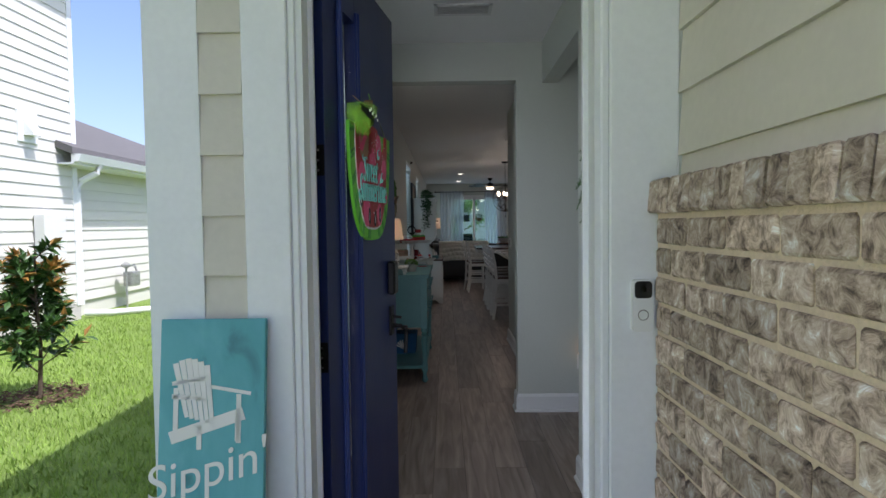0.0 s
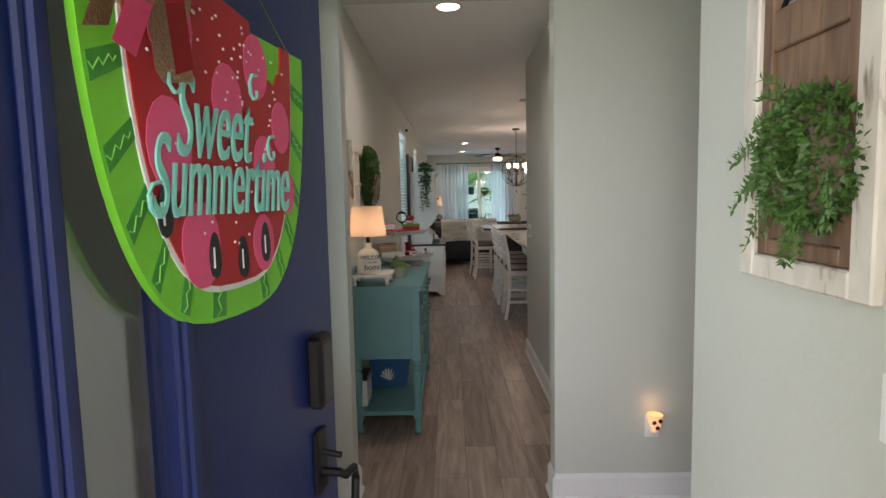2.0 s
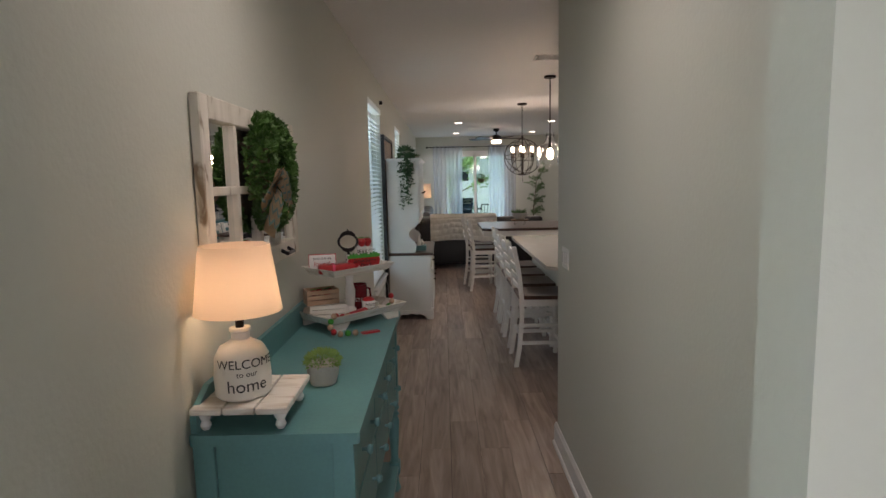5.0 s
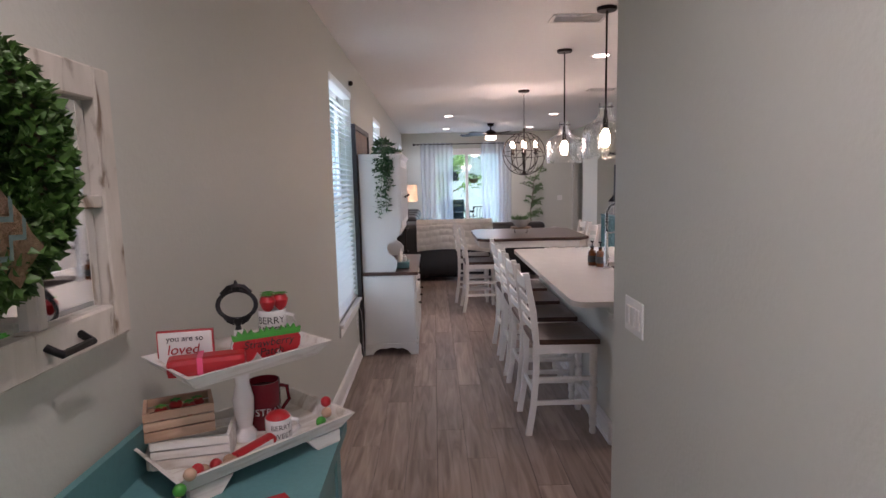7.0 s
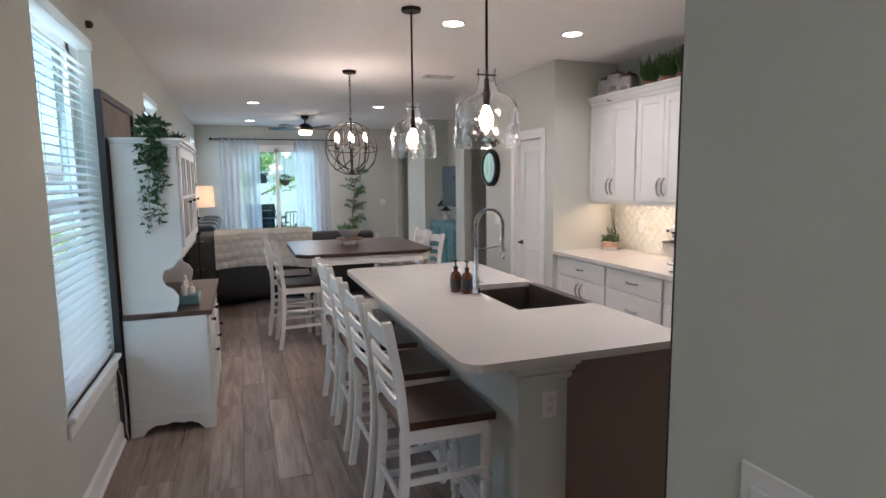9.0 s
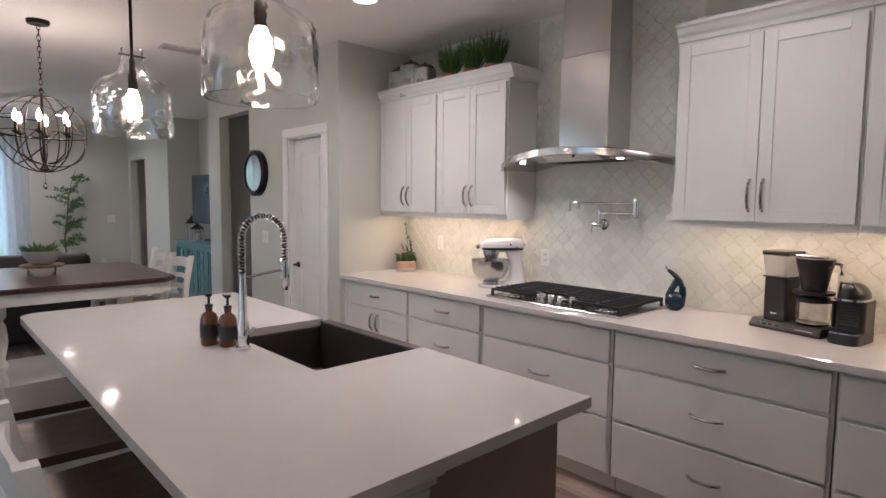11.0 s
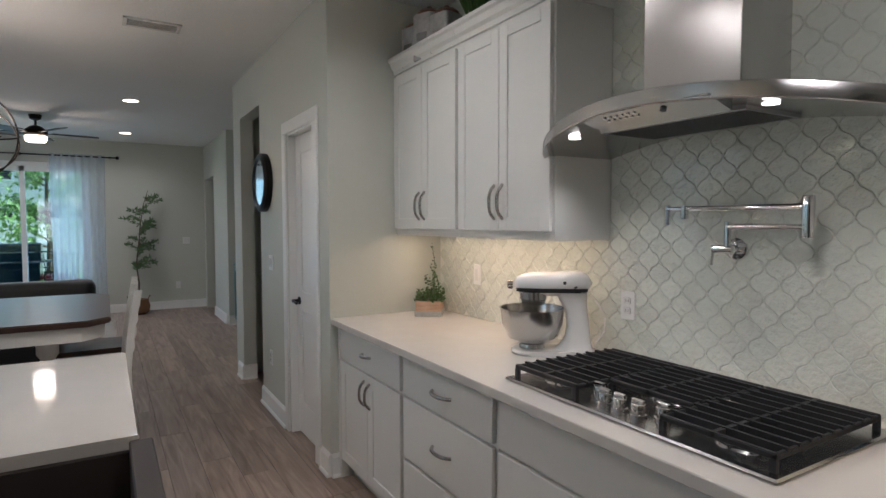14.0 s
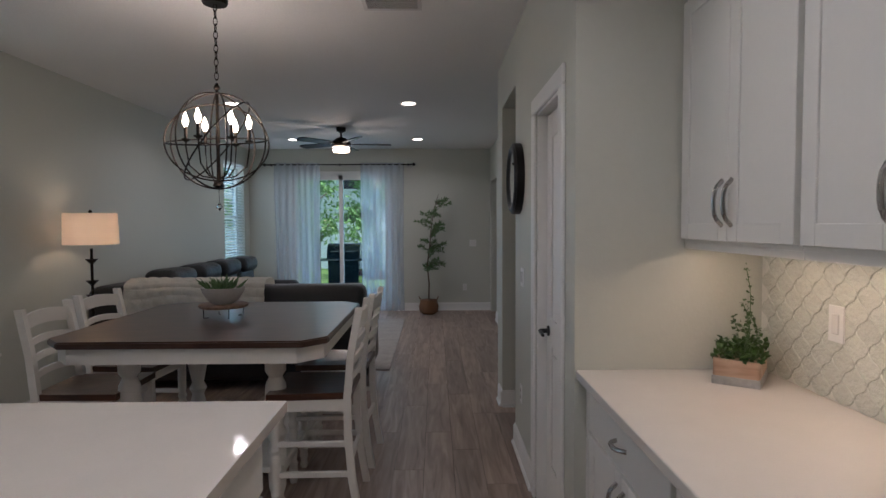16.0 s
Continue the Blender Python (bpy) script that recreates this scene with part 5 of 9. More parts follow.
part("handle_bridge", boxm(-0.012, -0.172, 0.152, 0.012, -0.140, 0.168, bevel=0.003), M["plastic_b"], ca)
pm = thing("pod_machine", "small black pod coffee machine with a chrome band", "appliance", (3.765, 8.205, 0.92), -8)
part("foot", slabm(rounded(-0.115, -0.058, 0.10, 0.058, 0.03, (1, 1, 1, 1)), "z", 0.0, 0.045, 0.004), M["plastic_b"], pm)
part("body", slabm(rounded(-0.045, -0.056, 0.10, 0.056, 0.025, (1, 1, 1, 1)), "z", 0.045, 0.185, 0.003), M["plastic_b"], pm)
for k in range(7):
    part("rib", boxm(-0.0475, -0.040, 0.075 + 0.013 * k, -0.0445, 0.040, 0.081 + 0.013 * k, bevel=0.001), M["anthracite"], pm)
part("chrome_band", slabm(rounded(-0.088, -0.060, 0.100, 0.060, 0.045, (1, 1, 1, 1)), "z", 0.185, 0.194), M["chrome"], pm)
bm = bmesh.new()
bmesh.ops.create_uvsphere(bm, u_segments=24, v_segments=12, radius=1)
for v in bm.verts:
    v.co = Vector((0.004 + v.co.x * 0.090, v.co.y * 0.058, 0.194 + max(0.0, v.co.z) * 0.066))
part("dome", bm, M["plastic_b"], pm, smooth=True)
part("lift_handle", tubem([(-0.070, -0.030, 0.225), (-0.085, -0.022, 0.262), (-0.085, 0.022, 0.262), (-0.070, 0.030, 0.225)], 0.006, 8), M["plastic_b"], pm, smooth=True)
part("cup_grate", boxm(-0.105, -0.045, 0.045, -0.050, 0.045, 0.049, bevel=0.001), M["steel2"], pm)

# herb planter on the counter
hp = thing("herb_planter", "pale wooden box planter with trailing green herbs", "plant", (3.885, 11.405, 0.92), -36)
part("box", slabm(rounded(-0.075, -0.11, 0.075, 0.11, 0.01, (1, 1, 1, 1)), "z", 0.03, 0.09), M["pale_wood"], hp)
part("foot", boxm(-0.077, -0.112, 0.0, 0.077, 0.112, 0.03), M["galv"], hp)
bm, bs = bmesh.new(), bmesh.new()
rng = random.Random(11)
for i in range(330):
    p = (rng.uniform(-0.075, 0.075), rng.uniform(-0.12, 0.12), 0.084 + abs(rng.gauss(0, 0.024)))
    d = Vector((rng.uniform(-1, 1), rng.uniform(-1, 1), rng.uniform(-0.2, 1)))
    leaf(bm, p, d, rnd_dir(rng), rng.uniform(0.018, 0.034), 0.020)
for x, y, h, lean in ((0.0, 0.075, 0.32, 0.02), (0.02, -0.09, 0.21, -0.035), (-0.03, 0.0, 0.13, 0.02), (0.03, 0.03, 0.15, -0.03), (0.0, -0.03, 0.12, 0.02)):
    pts = [(x + 0.02 * math.sin(3 * k / 8), y + lean * (k / 8) ** 1.5 + 0.008 * math.sin(k * 1.3), 0.08 + h * k / 8) for k in range(9)]
    tube(bs, pts, 0.0016, 5)
    for k in range(1, 9):
        for s in (-1, 1):
            for w in range(2):
                q = Vector(pts[k]) + Vector((0, 0, rng.uniform(-0.015, 0.015)))
                leaf(bm, q, (s * rng.uniform(-1, 1), s, rng.uniform(0, 0.8)), rnd_dir(rng), 0.021, 0.014)
part("leaves", bm, M["leaf"], hp)
part("stems", bs, M["sprig"], hp)

# on top of the wall cabinets
for x, y, r, h in ((3.80, 11.40, 0.068, 0.22), (3.79, 11.235, 0.070, 0.245), (3.80, 11.07, 0.068, 0.20)):
    c = thing("tin_canister", "square galvanised tin canister with a copper lid", "canister", (x, y, 2.348), 14 + 9 * (h > 0.23), group="canisters on the cabinet")
    part("body", slabm(rounded(-r, -r, r, r, r * 0.35, (1, 1, 1, 1)), "z", 0, h, 0.004), M["galv"], c)
    part("lid", spinm([(r * 0.98, h), (r * 1.0, h + 0.014), (r * 0.75, h + 0.030), (r * 0.2, h + 0.036), (r * 0.22, h + 0.050), (r * 0.1, h + 0.054)], seg=24), M["copper"], c, "aged copper lid", smooth=True)
    part("name_plate", boxm(-r - 0.003, -r * 0.5, h * 0.40, -r - 0.0005, r * 0.5, h * 0.58, bevel=0.001), M["steel2"], c)
for y in (10.80, 10.58, 10.37):
    g_ = thing("grass_pot", "terracotta pot of tall artificial grass", "plant", (3.82, y, 2.348), group="grass pots on the cabinet")
    part("pot", spinm([(0.048, 0), (0.062, 0.10), (0.068, 0.10), (0.068, 0.12), (0.058, 0.12)], seg=18), M["terracotta"], g_, smooth=True)
    bm = bmesh.new()
    rng = random.Random(int(y * 100))
    for i in range(190):
        a, q = rng.uniform(0, 6.28), rng.uniform(0, 0.055)
        d = Vector((math.cos(a) * rng.uniform(0.05, 0.55), math.sin(a) * rng.uniform(0.05, 0.55), 1))
        leaf(bm, (q * math.cos(a), q * math.sin(a), 0.11), d, rnd_dir(rng), rng.uniform(0.15, 0.27), 0.008)
    part("grass", bm, M["box"], g_)
wb = thing("wire_tray", "dark wire tray round the grass pots", "tray", (3.88, 10.585, 2.348))
for z in (0.004, 0.10):
    part("rail", tubem([(-0.085, -0.33, z), (-0.085, 0.33, z), (0.085, 0.33, z), (0.085, -0.33, z), (-0.085, -0.33, z)], 0.004, 6), M["black"], wb)
for i in range(7):
    y = -0.33 + 0.66 * i / 6
    part("upright", tubem([(-0.085, y, 0.004), (-0.085, y, 0.10)], 0.0025, 5), M["black"], wb)

outlet("outlet", pose(KX - 0.010, 11.13, 1.17, 0, 0, -90), "white rocker switch on the tiled wall", "rocker")
outlet("outlet", pose(KX - 0.010, 10.05, 1.13, 0, 0, -90), "white outlet on the tiled wall behind the mixer")
outlet("outlet", pose(KX - 0.010, 8.36, 1.13, 0, 0, -90), "white outlet on the tiled wall behind the coffee maker")

# fridge beside the hall wall
fr = thing("refrigerator", "black refrigerator beside the hall wall", "fridge", (0, 0, 0))
part("body", boxm(1.235, 6.85, 0.0, 2.14, 7.50, 1.90, bevel=0.008), M["fridge"], fr)
for a, b in ((1.235, 1.698), (1.704, 2.14)):
    d = part("door", boxm(a, 7.503, 0.05, b, 7.58, 1.905, bevel=0.01), M["fridge"], fr)
    hx_ = 1.66 if a < 1.5 else 1.742
    part("handle", tubem([(hx_, 7.58, 0.75), (hx_, 7.625, 0.80), (hx_, 7.625, 1.55), (hx_, 7.58, 1.60)], 0.011, 8), M["steel2"], d, smooth=True)
part("hinge_cover", boxm(1.25, 7.36, 1.905, 1.34, 7.56, 1.93, bevel=0.006), M["plastic_b"], fr)

# ---- pantry door, clock, switches ----
pd = thing("door_2", "white two-panel pantry door with a black lever", "door", (PX, 0, 0))
pd["kind"] = "structure"
bm = bmesh.new()
y0, y1 = PDOOR[0], PDOOR[1]
for a in ((y0 - 0.085, -0.0, y0 - 0.002, 2.067), (y1 + 0.002, -0.0, y1 + 0.085, 2.067), (y0 - 0.085, 2.068, y1 + 0.085, 2.15)):
    box(bm, -0.018, a[0], a[1], -0.0005, a[2], a[3], bevel=0.005)
part("casing", bm, M["trim"], pd)
bm = bmesh.new()
for a in ((y0, 0, y0 + 0.014, 2.07), (y1 - 0.014, 0, y1, 2.07), (y0, 2.056, y1, 2.07)):
    box(bm, 0.0, a[0], a[1], 0.115, a[2], a[3])
part("jamb", bm, M["trim"], pd)
lf = part("leaf", boxm(0.062, y0 + 0.016, 0.012, 0.092, y1 - 0.016, 2.052), M["trim"], pd)
bm = bmesh.new()
ya, yb = y0 + 0.016, y1 - 0.016
for a in ((ya, 0.012, ya + 0.10, 2.052), (yb - 0.10, 0.012, yb, 2.052), (ya + 0.10, 0.012, yb - 0.10, 0.23), (ya + 0.10, 0.86, yb - 0.10, 1.0), (ya + 0.10, 1.93, yb - 0.10, 2.052)):
    box(bm, 0.052, a[0], a[1], 0.063, a[2], a[3], bevel=0.004)
for za, zb in ((0.27, 0.82), (1.04, 1.89)):
    box(bm, 0.055, ya + 0.13, za, 0.063, yb - 0.13, zb, bevel=0.005)
part("panel_frame", bm, M["trim"], lf)
part("lever_rose", spinm([(0.027, 0), (0.027, 0.008), (0.012, 0.012), (0.012, 0.05)], seg=18), M["black"], lf, at=pose(0.052, yb - 0.055, 0.93, 0, -90, 0), smooth=True)
part("lever", tubem([(0.004, yb - 0.055, 0.93), (0.0, yb - 0.10, 0.932), (0.002, yb - 0.15, 0.925)], 0.009, 8), M["black"], lf, smooth=True)
ck_ = thing("round_wall_mirror", "round black-framed wall clock with a mirror face", "clock", (PX - 0.001, 13.0, 1.775))
part("frame", ringm(0.195, 0.030, 40, 10, pose(-0.030, 0, 0, 0, 90, 0)), M["black"], ck_, smooth=True)
part("rim", spinm([(0.17, 0), (0.225, 0), (0.225, 0.045), (0.19, 0.06), (0.17, 0.045)], seg=40), M["black"], ck_, at=pose(0, 0, 0, 0, -90, 0))
part("face", spinm([(0.001, 0.046), (0.172, 0.046), (0.172, 0.0465)], seg=36), M["mirror"], ck_, at=pose(0, 0, 0, 0, -90, 0))
outlet("light_switch", pose(PX, 12.86, 1.16, 0, 0, -90), "white double rocker switch on the pantry wall", "rocker", 2)
outlet("outlet", pose(PX, 12.90, 0.42, 0, 0, -90), "white outlet low on the pantry wall")
outlet("light_switch", pose(HALLX, 7.085, 1.205, 0, 0, -90), "white triple switch plate on the hall wall", "rocker", 3)
outlet("light_switch", pose(2.20, 19.1, 1.15), "white switch on the far wall", "rocker")
outlet("light_switch", pose(3.42, 19.1, 1.16), "white double switch on the far wall", "rocker", 2)
outlet("outlet", pose(3.28, 19.1, 0.40), "white outlet low on the far wall")

# ---- porch and front door ----
EY = 2.055
bd = bmesh.new()
box(bd, -0.66, EY, -0.03, -0.495, EY + 0.02, CEIL + 0.2)
box(bd, -0.66, EY + 0.02, -0.03, -0.64, 2.40, CEIL + 0.2)
struct("trim_corner", bd, M["ext_trim"], "white corner board of the front wall", "trim")
bd = bmesh.new()
box(bd, -0.365, EY - 0.004, -0.03, -0.228, EY + 0.02, CEIL + 0.1, bevel=0.004)
box(bd, -0.228, EY + 0.004, -0.03, -0.205, EY + 0.02, 2.47, bevel=0.004)
box(bd, -0.214, EY + 0.014, -0.03, -0.186, 2.20, 2.46)
box(bd, -0.19, EY + 0.09, -0.03, -0.172, EY + 0.11, 2.44)
struct("trim_door_west", bd, M["ext_trim"], "white door casing and jamb by the hinges", "trim")
bd = bmesh.new()
box(bd, 0.73, EY - 0.004, -0.03, 0.935, EY + 0.02, CEIL + 0.1, bevel=0.004)
box(bd, 0.706, EY + 0.004, -0.03, 0.73, EY + 0.02, 2.47, bevel=0.004)
box(bd, 0.688, EY + 0.014, -0.03, 0.714, 2.20, 2.46)
box(bd, 0.672, EY + 0.09, -0.03, 0.690, EY + 0.11, 2.44)
struct("trim_door_east", bd, M["ext_trim"], "white door casing and jamb by the strike side", "trim")
struct("trim_door_head", boxm(-0.365, EY - 0.002, 2.47, 0.935, EY + 0.019, 2.68), M["ext_trim"], "white head casing over the door", "trim")
struct("threshold", boxm(-0.186, EY - 0.02, -0.03, 0.688, 2.20, 0.012, bevel=0.005), M["bronze"], "dark metal door threshold", "trim")
bd = bmesh.new()
box(bd, 0.70, 2.2, 0.0, 0.775, 2.216, 2.50, bevel=0.004)
box(bd, -0.275, 2.2, 0.0, -0.20, 2.216, 2.50, bevel=0.004)
struct("trim_door_inside", bd, M["trim"], "white casing inside the entry door", "trim")
struct("porch_ceiling", boxm(-0.9, 0.2, CEIL + 0.08, 3.4, EY, CEIL + 0.19), M["ext_trim"], "white porch ceiling boards", "ceiling")


def lap_boards(name, make, n, label, z0, step):
    base = tagged(new(name), label, "wall", kind="structure")
    for k in range(n):
        b = bmesh.new()
        make(b, z0 + k * step, step)
        part("board", b, M["siding"], base)
    return base


def front_lap(b, z, h):
    slab(b, [(EY + 0.019, z), (EY - 0.003, z), (EY + 0.011, z + h + 0.004), (EY + 0.019, z + h + 0.004)], "x", -0.4945, -0.3655)


lap_boards("siding_front", front_lap, 15, "cream lap siding beside the door", 0.013, 0.181)


def side_lap(b, z, h):
    slab(b, [(0.965, z), (0.930, z), (0.944, z + h + 0.004), (0.965, z + h + 0.004)], "y", -3.0, EY - 0.005)


lap_boards("siding_porch_side", side_lap, 7, "cream lap siding above the brick wainscot", 1.440, 0.183)
bw = tagged(part("brick_wall", boxm(0.872, -3.0, -0.03, 0.99, EY - 0.006, 1.475), M["mortar"]), "tumbled tan and grey brick wainscot with sandy mortar", "wall", kind="structure")
rng = random.Random(21)


def brick_mesh(seed, l, d, h, name="brick"):
    r = random.Random(seed)
    b = bmesh.new()
    box(b, -d, -l / 2, -h / 2, 0.01, l / 2, h / 2, bevel=0.007)
    for v in b.verts:
        v.co += Vector((r.uniform(-0.002, 0.002), r.uniform(-0.002, 0.002), r.uniform(-0.002, 0.002)))
    me = bpy.data.meshes.new(name)
    bmesh.ops.recalc_face_normals(b, faces=b.faces)
    b.to_mesh(me)
    b.free()
    me.materials.append(M["brick"])
    return me


bricks = [brick_mesh(k, 0.196, 0.010, 0.073) for k in range(5)]
rowl = [brick_mesh(k + 9, 0.060, 0.022, 0.098) for k in range(4)]
for r_ in range(17):
    z = 0.015 + r_ * 0.0865
    y = EY - 0.012 - 0.098 - (0.104 if r_ % 2 else 0) + rng.uniform(-0.004, 0.004)
    if r_ % 2:
        o = new("brick", brick_mesh(50 + r_, 0.092, 0.010, 0.073))
        o.parent = bw
        o.matrix_basis = Matrix.Translation((0.872, EY - 0.012 - 0.046, z))
    while y > 0.55:
        o = new("brick", rng.choice(bricks))
        o.parent = bw
        o.matrix_basis = pose(0.872 + rng.uniform(-0.003, 0.002), y, z, rng.uniform(-0.6, 0.6), rng.uniform(-0.6, 0.6), rng.uniform(-0.6, 0.6))
        y -= 0.208
y = EY - 0.036
while y > 0.55:
    o = new("ledge_brick", rng.choice(rowl))
    o.parent = bw
    o.matrix_basis = pose(0.864 + rng.uniform(-0.003, 0.003), y, 1.500, rng.uniform(-1.5, 1.5), 5, rng.uniform(-1, 1))
    y -= 0.068
lb = part("ledge_bed", boxm(0.868, 0.5, 1.45, 0.96, EY - 0.006, 1.538), M["mortar"], bw)
b = bmesh.new()
rr = random.Random(4)
for r_ in range(17):
    y = 0.50 - (0.104 if r_ % 2 else 0)
    while y > -2.9:
        box(b, 0.862, y - 0.196, -0.02 + r_ * 0.0865, 0.880, y, 0.053 + r_ * 0.0865)
        y -= 0.208
bs_ = part("bricks", b, M["brick"], bw)
bs_["kind"] = "stuff"

# front door, open inwards
DA, HX, HY = 80.2, -0.169, 2.279
fd = thing("door_1", "navy blue entry door with a narrow glass lite, standing open", "door", (HX, HY, 0.0), DA)
fd["kind"] = "structure"
DW, T = 0.90, 0.045
b = bmesh.new()
box(b, 0.0, 0.0, 0.012, 0.165, T, 2.42, bevel=0.002)
box(b, 0.335, 0.0, 0.012, DW, T, 2.42, bevel=0.002)
box(b, 0.165, 0.0, 0.012, 0.335, T, 0.24)
box(b, 0.165, 0.0, 2.22, 0.335, T, 2.42)
part("leaf", b, M["navy"], fd)
for x0, x1 in ((0.128, 0.172), (0.328, 0.372)):
    b = bmesh.new()
    for a, c, h in ((x0, x0 + 0.014, 0.010), (x0 + 0.012, x1 - 0.012, 0.016), (x1 - 0.014, x1, 0.008)):
        box(b, a, -h, 0.20, c, 0.0, 2.26, bevel=0.004)
    part("lite_moulding", b, M["navy"], fd)
p = part("lite_glass", boxm(0.165, 0.018, 0.24, 0.335, 0.026, 2.22), M["pane_d"], fd, "grey glass lite")
p.visible_shadow = False
for z in (0.25, 0.921, 1.597, 2.24):
    h = part("hinge", boxm(-0.004, 0.001, z, -0.0005, T - 0.001, z + 0.105, bevel=0.001), M["black"], fd, "black steel hinge")
    part("knuckle", spinm([(0.0075, z), (0.0075, z + 0.105)], -0.006, T + 0.004, 10), M["black"], h)
    for k in (0.018, 0.052, 0.086):
        part("screw", spinm([(0.0045, 0), (0.0045, 0.002)], seg=8), M["steel2"], h, at=pose(-0.004, 0.022, z + k, 0, -90, 0))
lk = part("keypad_lock", boxm(0.748, -0.035, 1.098, 0.818, 0.0, 1.255, bevel=0.008), M["black"], fd, "black electronic deadbolt")
part("keypad_face", boxm(0.758, -0.037, 1.113, 0.808, -0.0345, 1.24, bevel=0.001), M["plastic_b"], lk)
lv = part("lock_plate", boxm(0.765, -0.012, 0.90, 0.818, 0.0, 1.04, bevel=0.003), M["black"], fd, "black lever set")
part("thumb_latch", tubem([(0.79, -0.01, 0.99), (0.79, -0.055, 0.985)], 0.007, 8), M["black"], lv)
part("grip", tubem([(0.79, -0.01, 0.945), (0.79, -0.05, 0.945), (0.80, -0.06, 0.935), (0.845, -0.062, 0.93), (0.86, -0.06, 0.90), (0.86, -0.055, 0.80)], 0.010, 8), M["black"], lv, smooth=True)

# watermelon sign on the door
ws = thing("door_sign", "painted watermelon-slice door sign with a ribbon bow", "sign", (HX + 0.464 * math.cos(radians(DA)) + 0.010 * math.sin(radians(DA)), HY + 0.464 * math.sin(radians(DA)) - 0.010 * math.cos(radians(DA)), 1.818), DA)
RX, RZ = 0.279, 0.453


def melon(sx, sz, bite=False):
    pts = []
    for i in range(0, 33):
        a = math.pi + math.pi * i / 32
        c = math.cos(a)
        pts.append((RX * sx * (abs(c) ** 0.62) * (1 if c > 0 else -1), RZ * sz * math.sin(a)))
    if bite:
        pts += [(RX * sx * 0.97, 0.0), (RX * sx * 0.84, 0.0)]
        for i in range(9):
            a = math.pi * i / 8
            pts.append((RX * sx * (0.60 + 0.24 * math.cos(a)), -0.012 - 0.055 * math.sin(a) - 0.012 * (i % 2)))
        pts += [(RX * sx * 0.33, 0.015), (-RX * sx * 0.5, 0.035), (-RX * sx * 0.98, 0.0)]
    return pts


part("rind", slabm(melon(1, 1), "y", -0.012, 0.0), M["lime"], ws)
for i in range(26):
    a0 = math.pi + math.pi * (i + 0.1) / 26
    a1 = a0 + math.pi / 26 * 0.62
    if i % 2 == 0:
        q = []
        for a, s in ((a0, 0.80), (a1, 0.80), (a1, 0.985), (a0, 0.985)):
            c = math.cos(a)
            q.append((RX * s * (abs(c) ** 0.62) * (1 if c > 0 else -1), RZ * s * math.sin(a)))
        part("rind_stripe", slabm(q, "y", -0.0135, -0.0115), M["green"], ws)
        am = (a0 + a1) / 2
        wave = []
        for k in range(9):
            sw = 0.83 + 0.15 * k / 8
            aw = am + 0.013 * math.sin(k * 2.1)
            cw = math.cos(aw)
            wave.append((RX * sw * (abs(cw) ** 0.62) * (1 if cw > 0 else -1), -0.0138, RZ * sw * math.sin(aw)))
        part("squiggle", tubem(wave, 0.0012, 4), M["squiggle"], ws)
part("flesh_edge", slabm(melon(0.79, 0.905, True), "y", -0.0145, -0.0118), M["white"], ws)
part("flesh", slabm(melon(0.77, 0.885, True), "y", -0.0165, -0.012), M["red"], ws)
rng = random.Random(2)
for cx, cz, r in ((-0.13, -0.045, 0.058), (-0.005, -0.125, 0.052), (0.085, -0.055, 0.048), (-0.145, -0.20, 0.056), (0.165, -0.145, 0.042), (0.10, -0.215, 0.046), (-0.09, -0.335, 0.056), (0.085, -0.345, 0.044), (0.18, -0.26, 0.036)):
    part("dot", slabm([(cx + r * 0.8 * math.cos(a * 0.4488), cz + r * 1.1 * math.sin(a * 0.4488)) for a in range(14)], "y", -0.0175, -0.016), M["pink"], ws)
b = bmesh.new()
for i in range(70):
    a, q = rng.uniform(math.pi, 2 * math.pi), rng.uniform(0.1, 0.95)
    x, z = RX * 0.72 * q * math.cos(a), RZ * 0.84 * q * math.sin(a)
    box(b, x - 0.0018, -0.0182, z - 0.0018, x + 0.0018, -0.016, z + 0.0018)
part("speckles", b, M["white"], ws)["kind"] = "stuff"
for cx, cz in ((-0.062, -0.352), (0.015, -0.362), (0.088, -0.345), (-0.165, -0.285)):
    s_ = part("seed", slabm([(cx + 0.012 * math.cos(a * 0.5236) * (1.15 - 0.25 * math.sin(a * 0.5236)), cz + 0.034 * math.sin(a * 0.5236)) for a in range(12)], "y", -0.0195, -0.017), M["ink"], ws)
    part("seed_shine", boxm(cx - 0.006, -0.0205, cz - 0.018, cx - 0.003, -0.019, cz + 0.012), M["white"], s_)
def painted_word(body, x, z, width, height, shear):
    """A word fitted to a width and a height, its middle at x, z on the sign."""
    me = text_mesh(body, 0.1, 0.0018)
    xs, ys = [v.co.x for v in me.vertices], [v.co.y for v in me.vertices]
    kx, ky = width / (max(xs) - min(xs)), height / (max(ys) - min(ys))
    mx_, my_ = (max(xs) + min(xs)) / 2, (max(ys) + min(ys)) / 2
    for v in me.vertices:
        v.co = Vector(((v.co.x - mx_) * kx + shear * (v.co.y - my_) * ky, (v.co.y - my_) * ky, v.co.z))
    me.materials.clear()
    me.materials.append(M["aqua"])
    o = new("lettering", me)
    o.parent = ws
    o.matrix_basis = pose(x, -0.0205, z, 90, 0, 0)


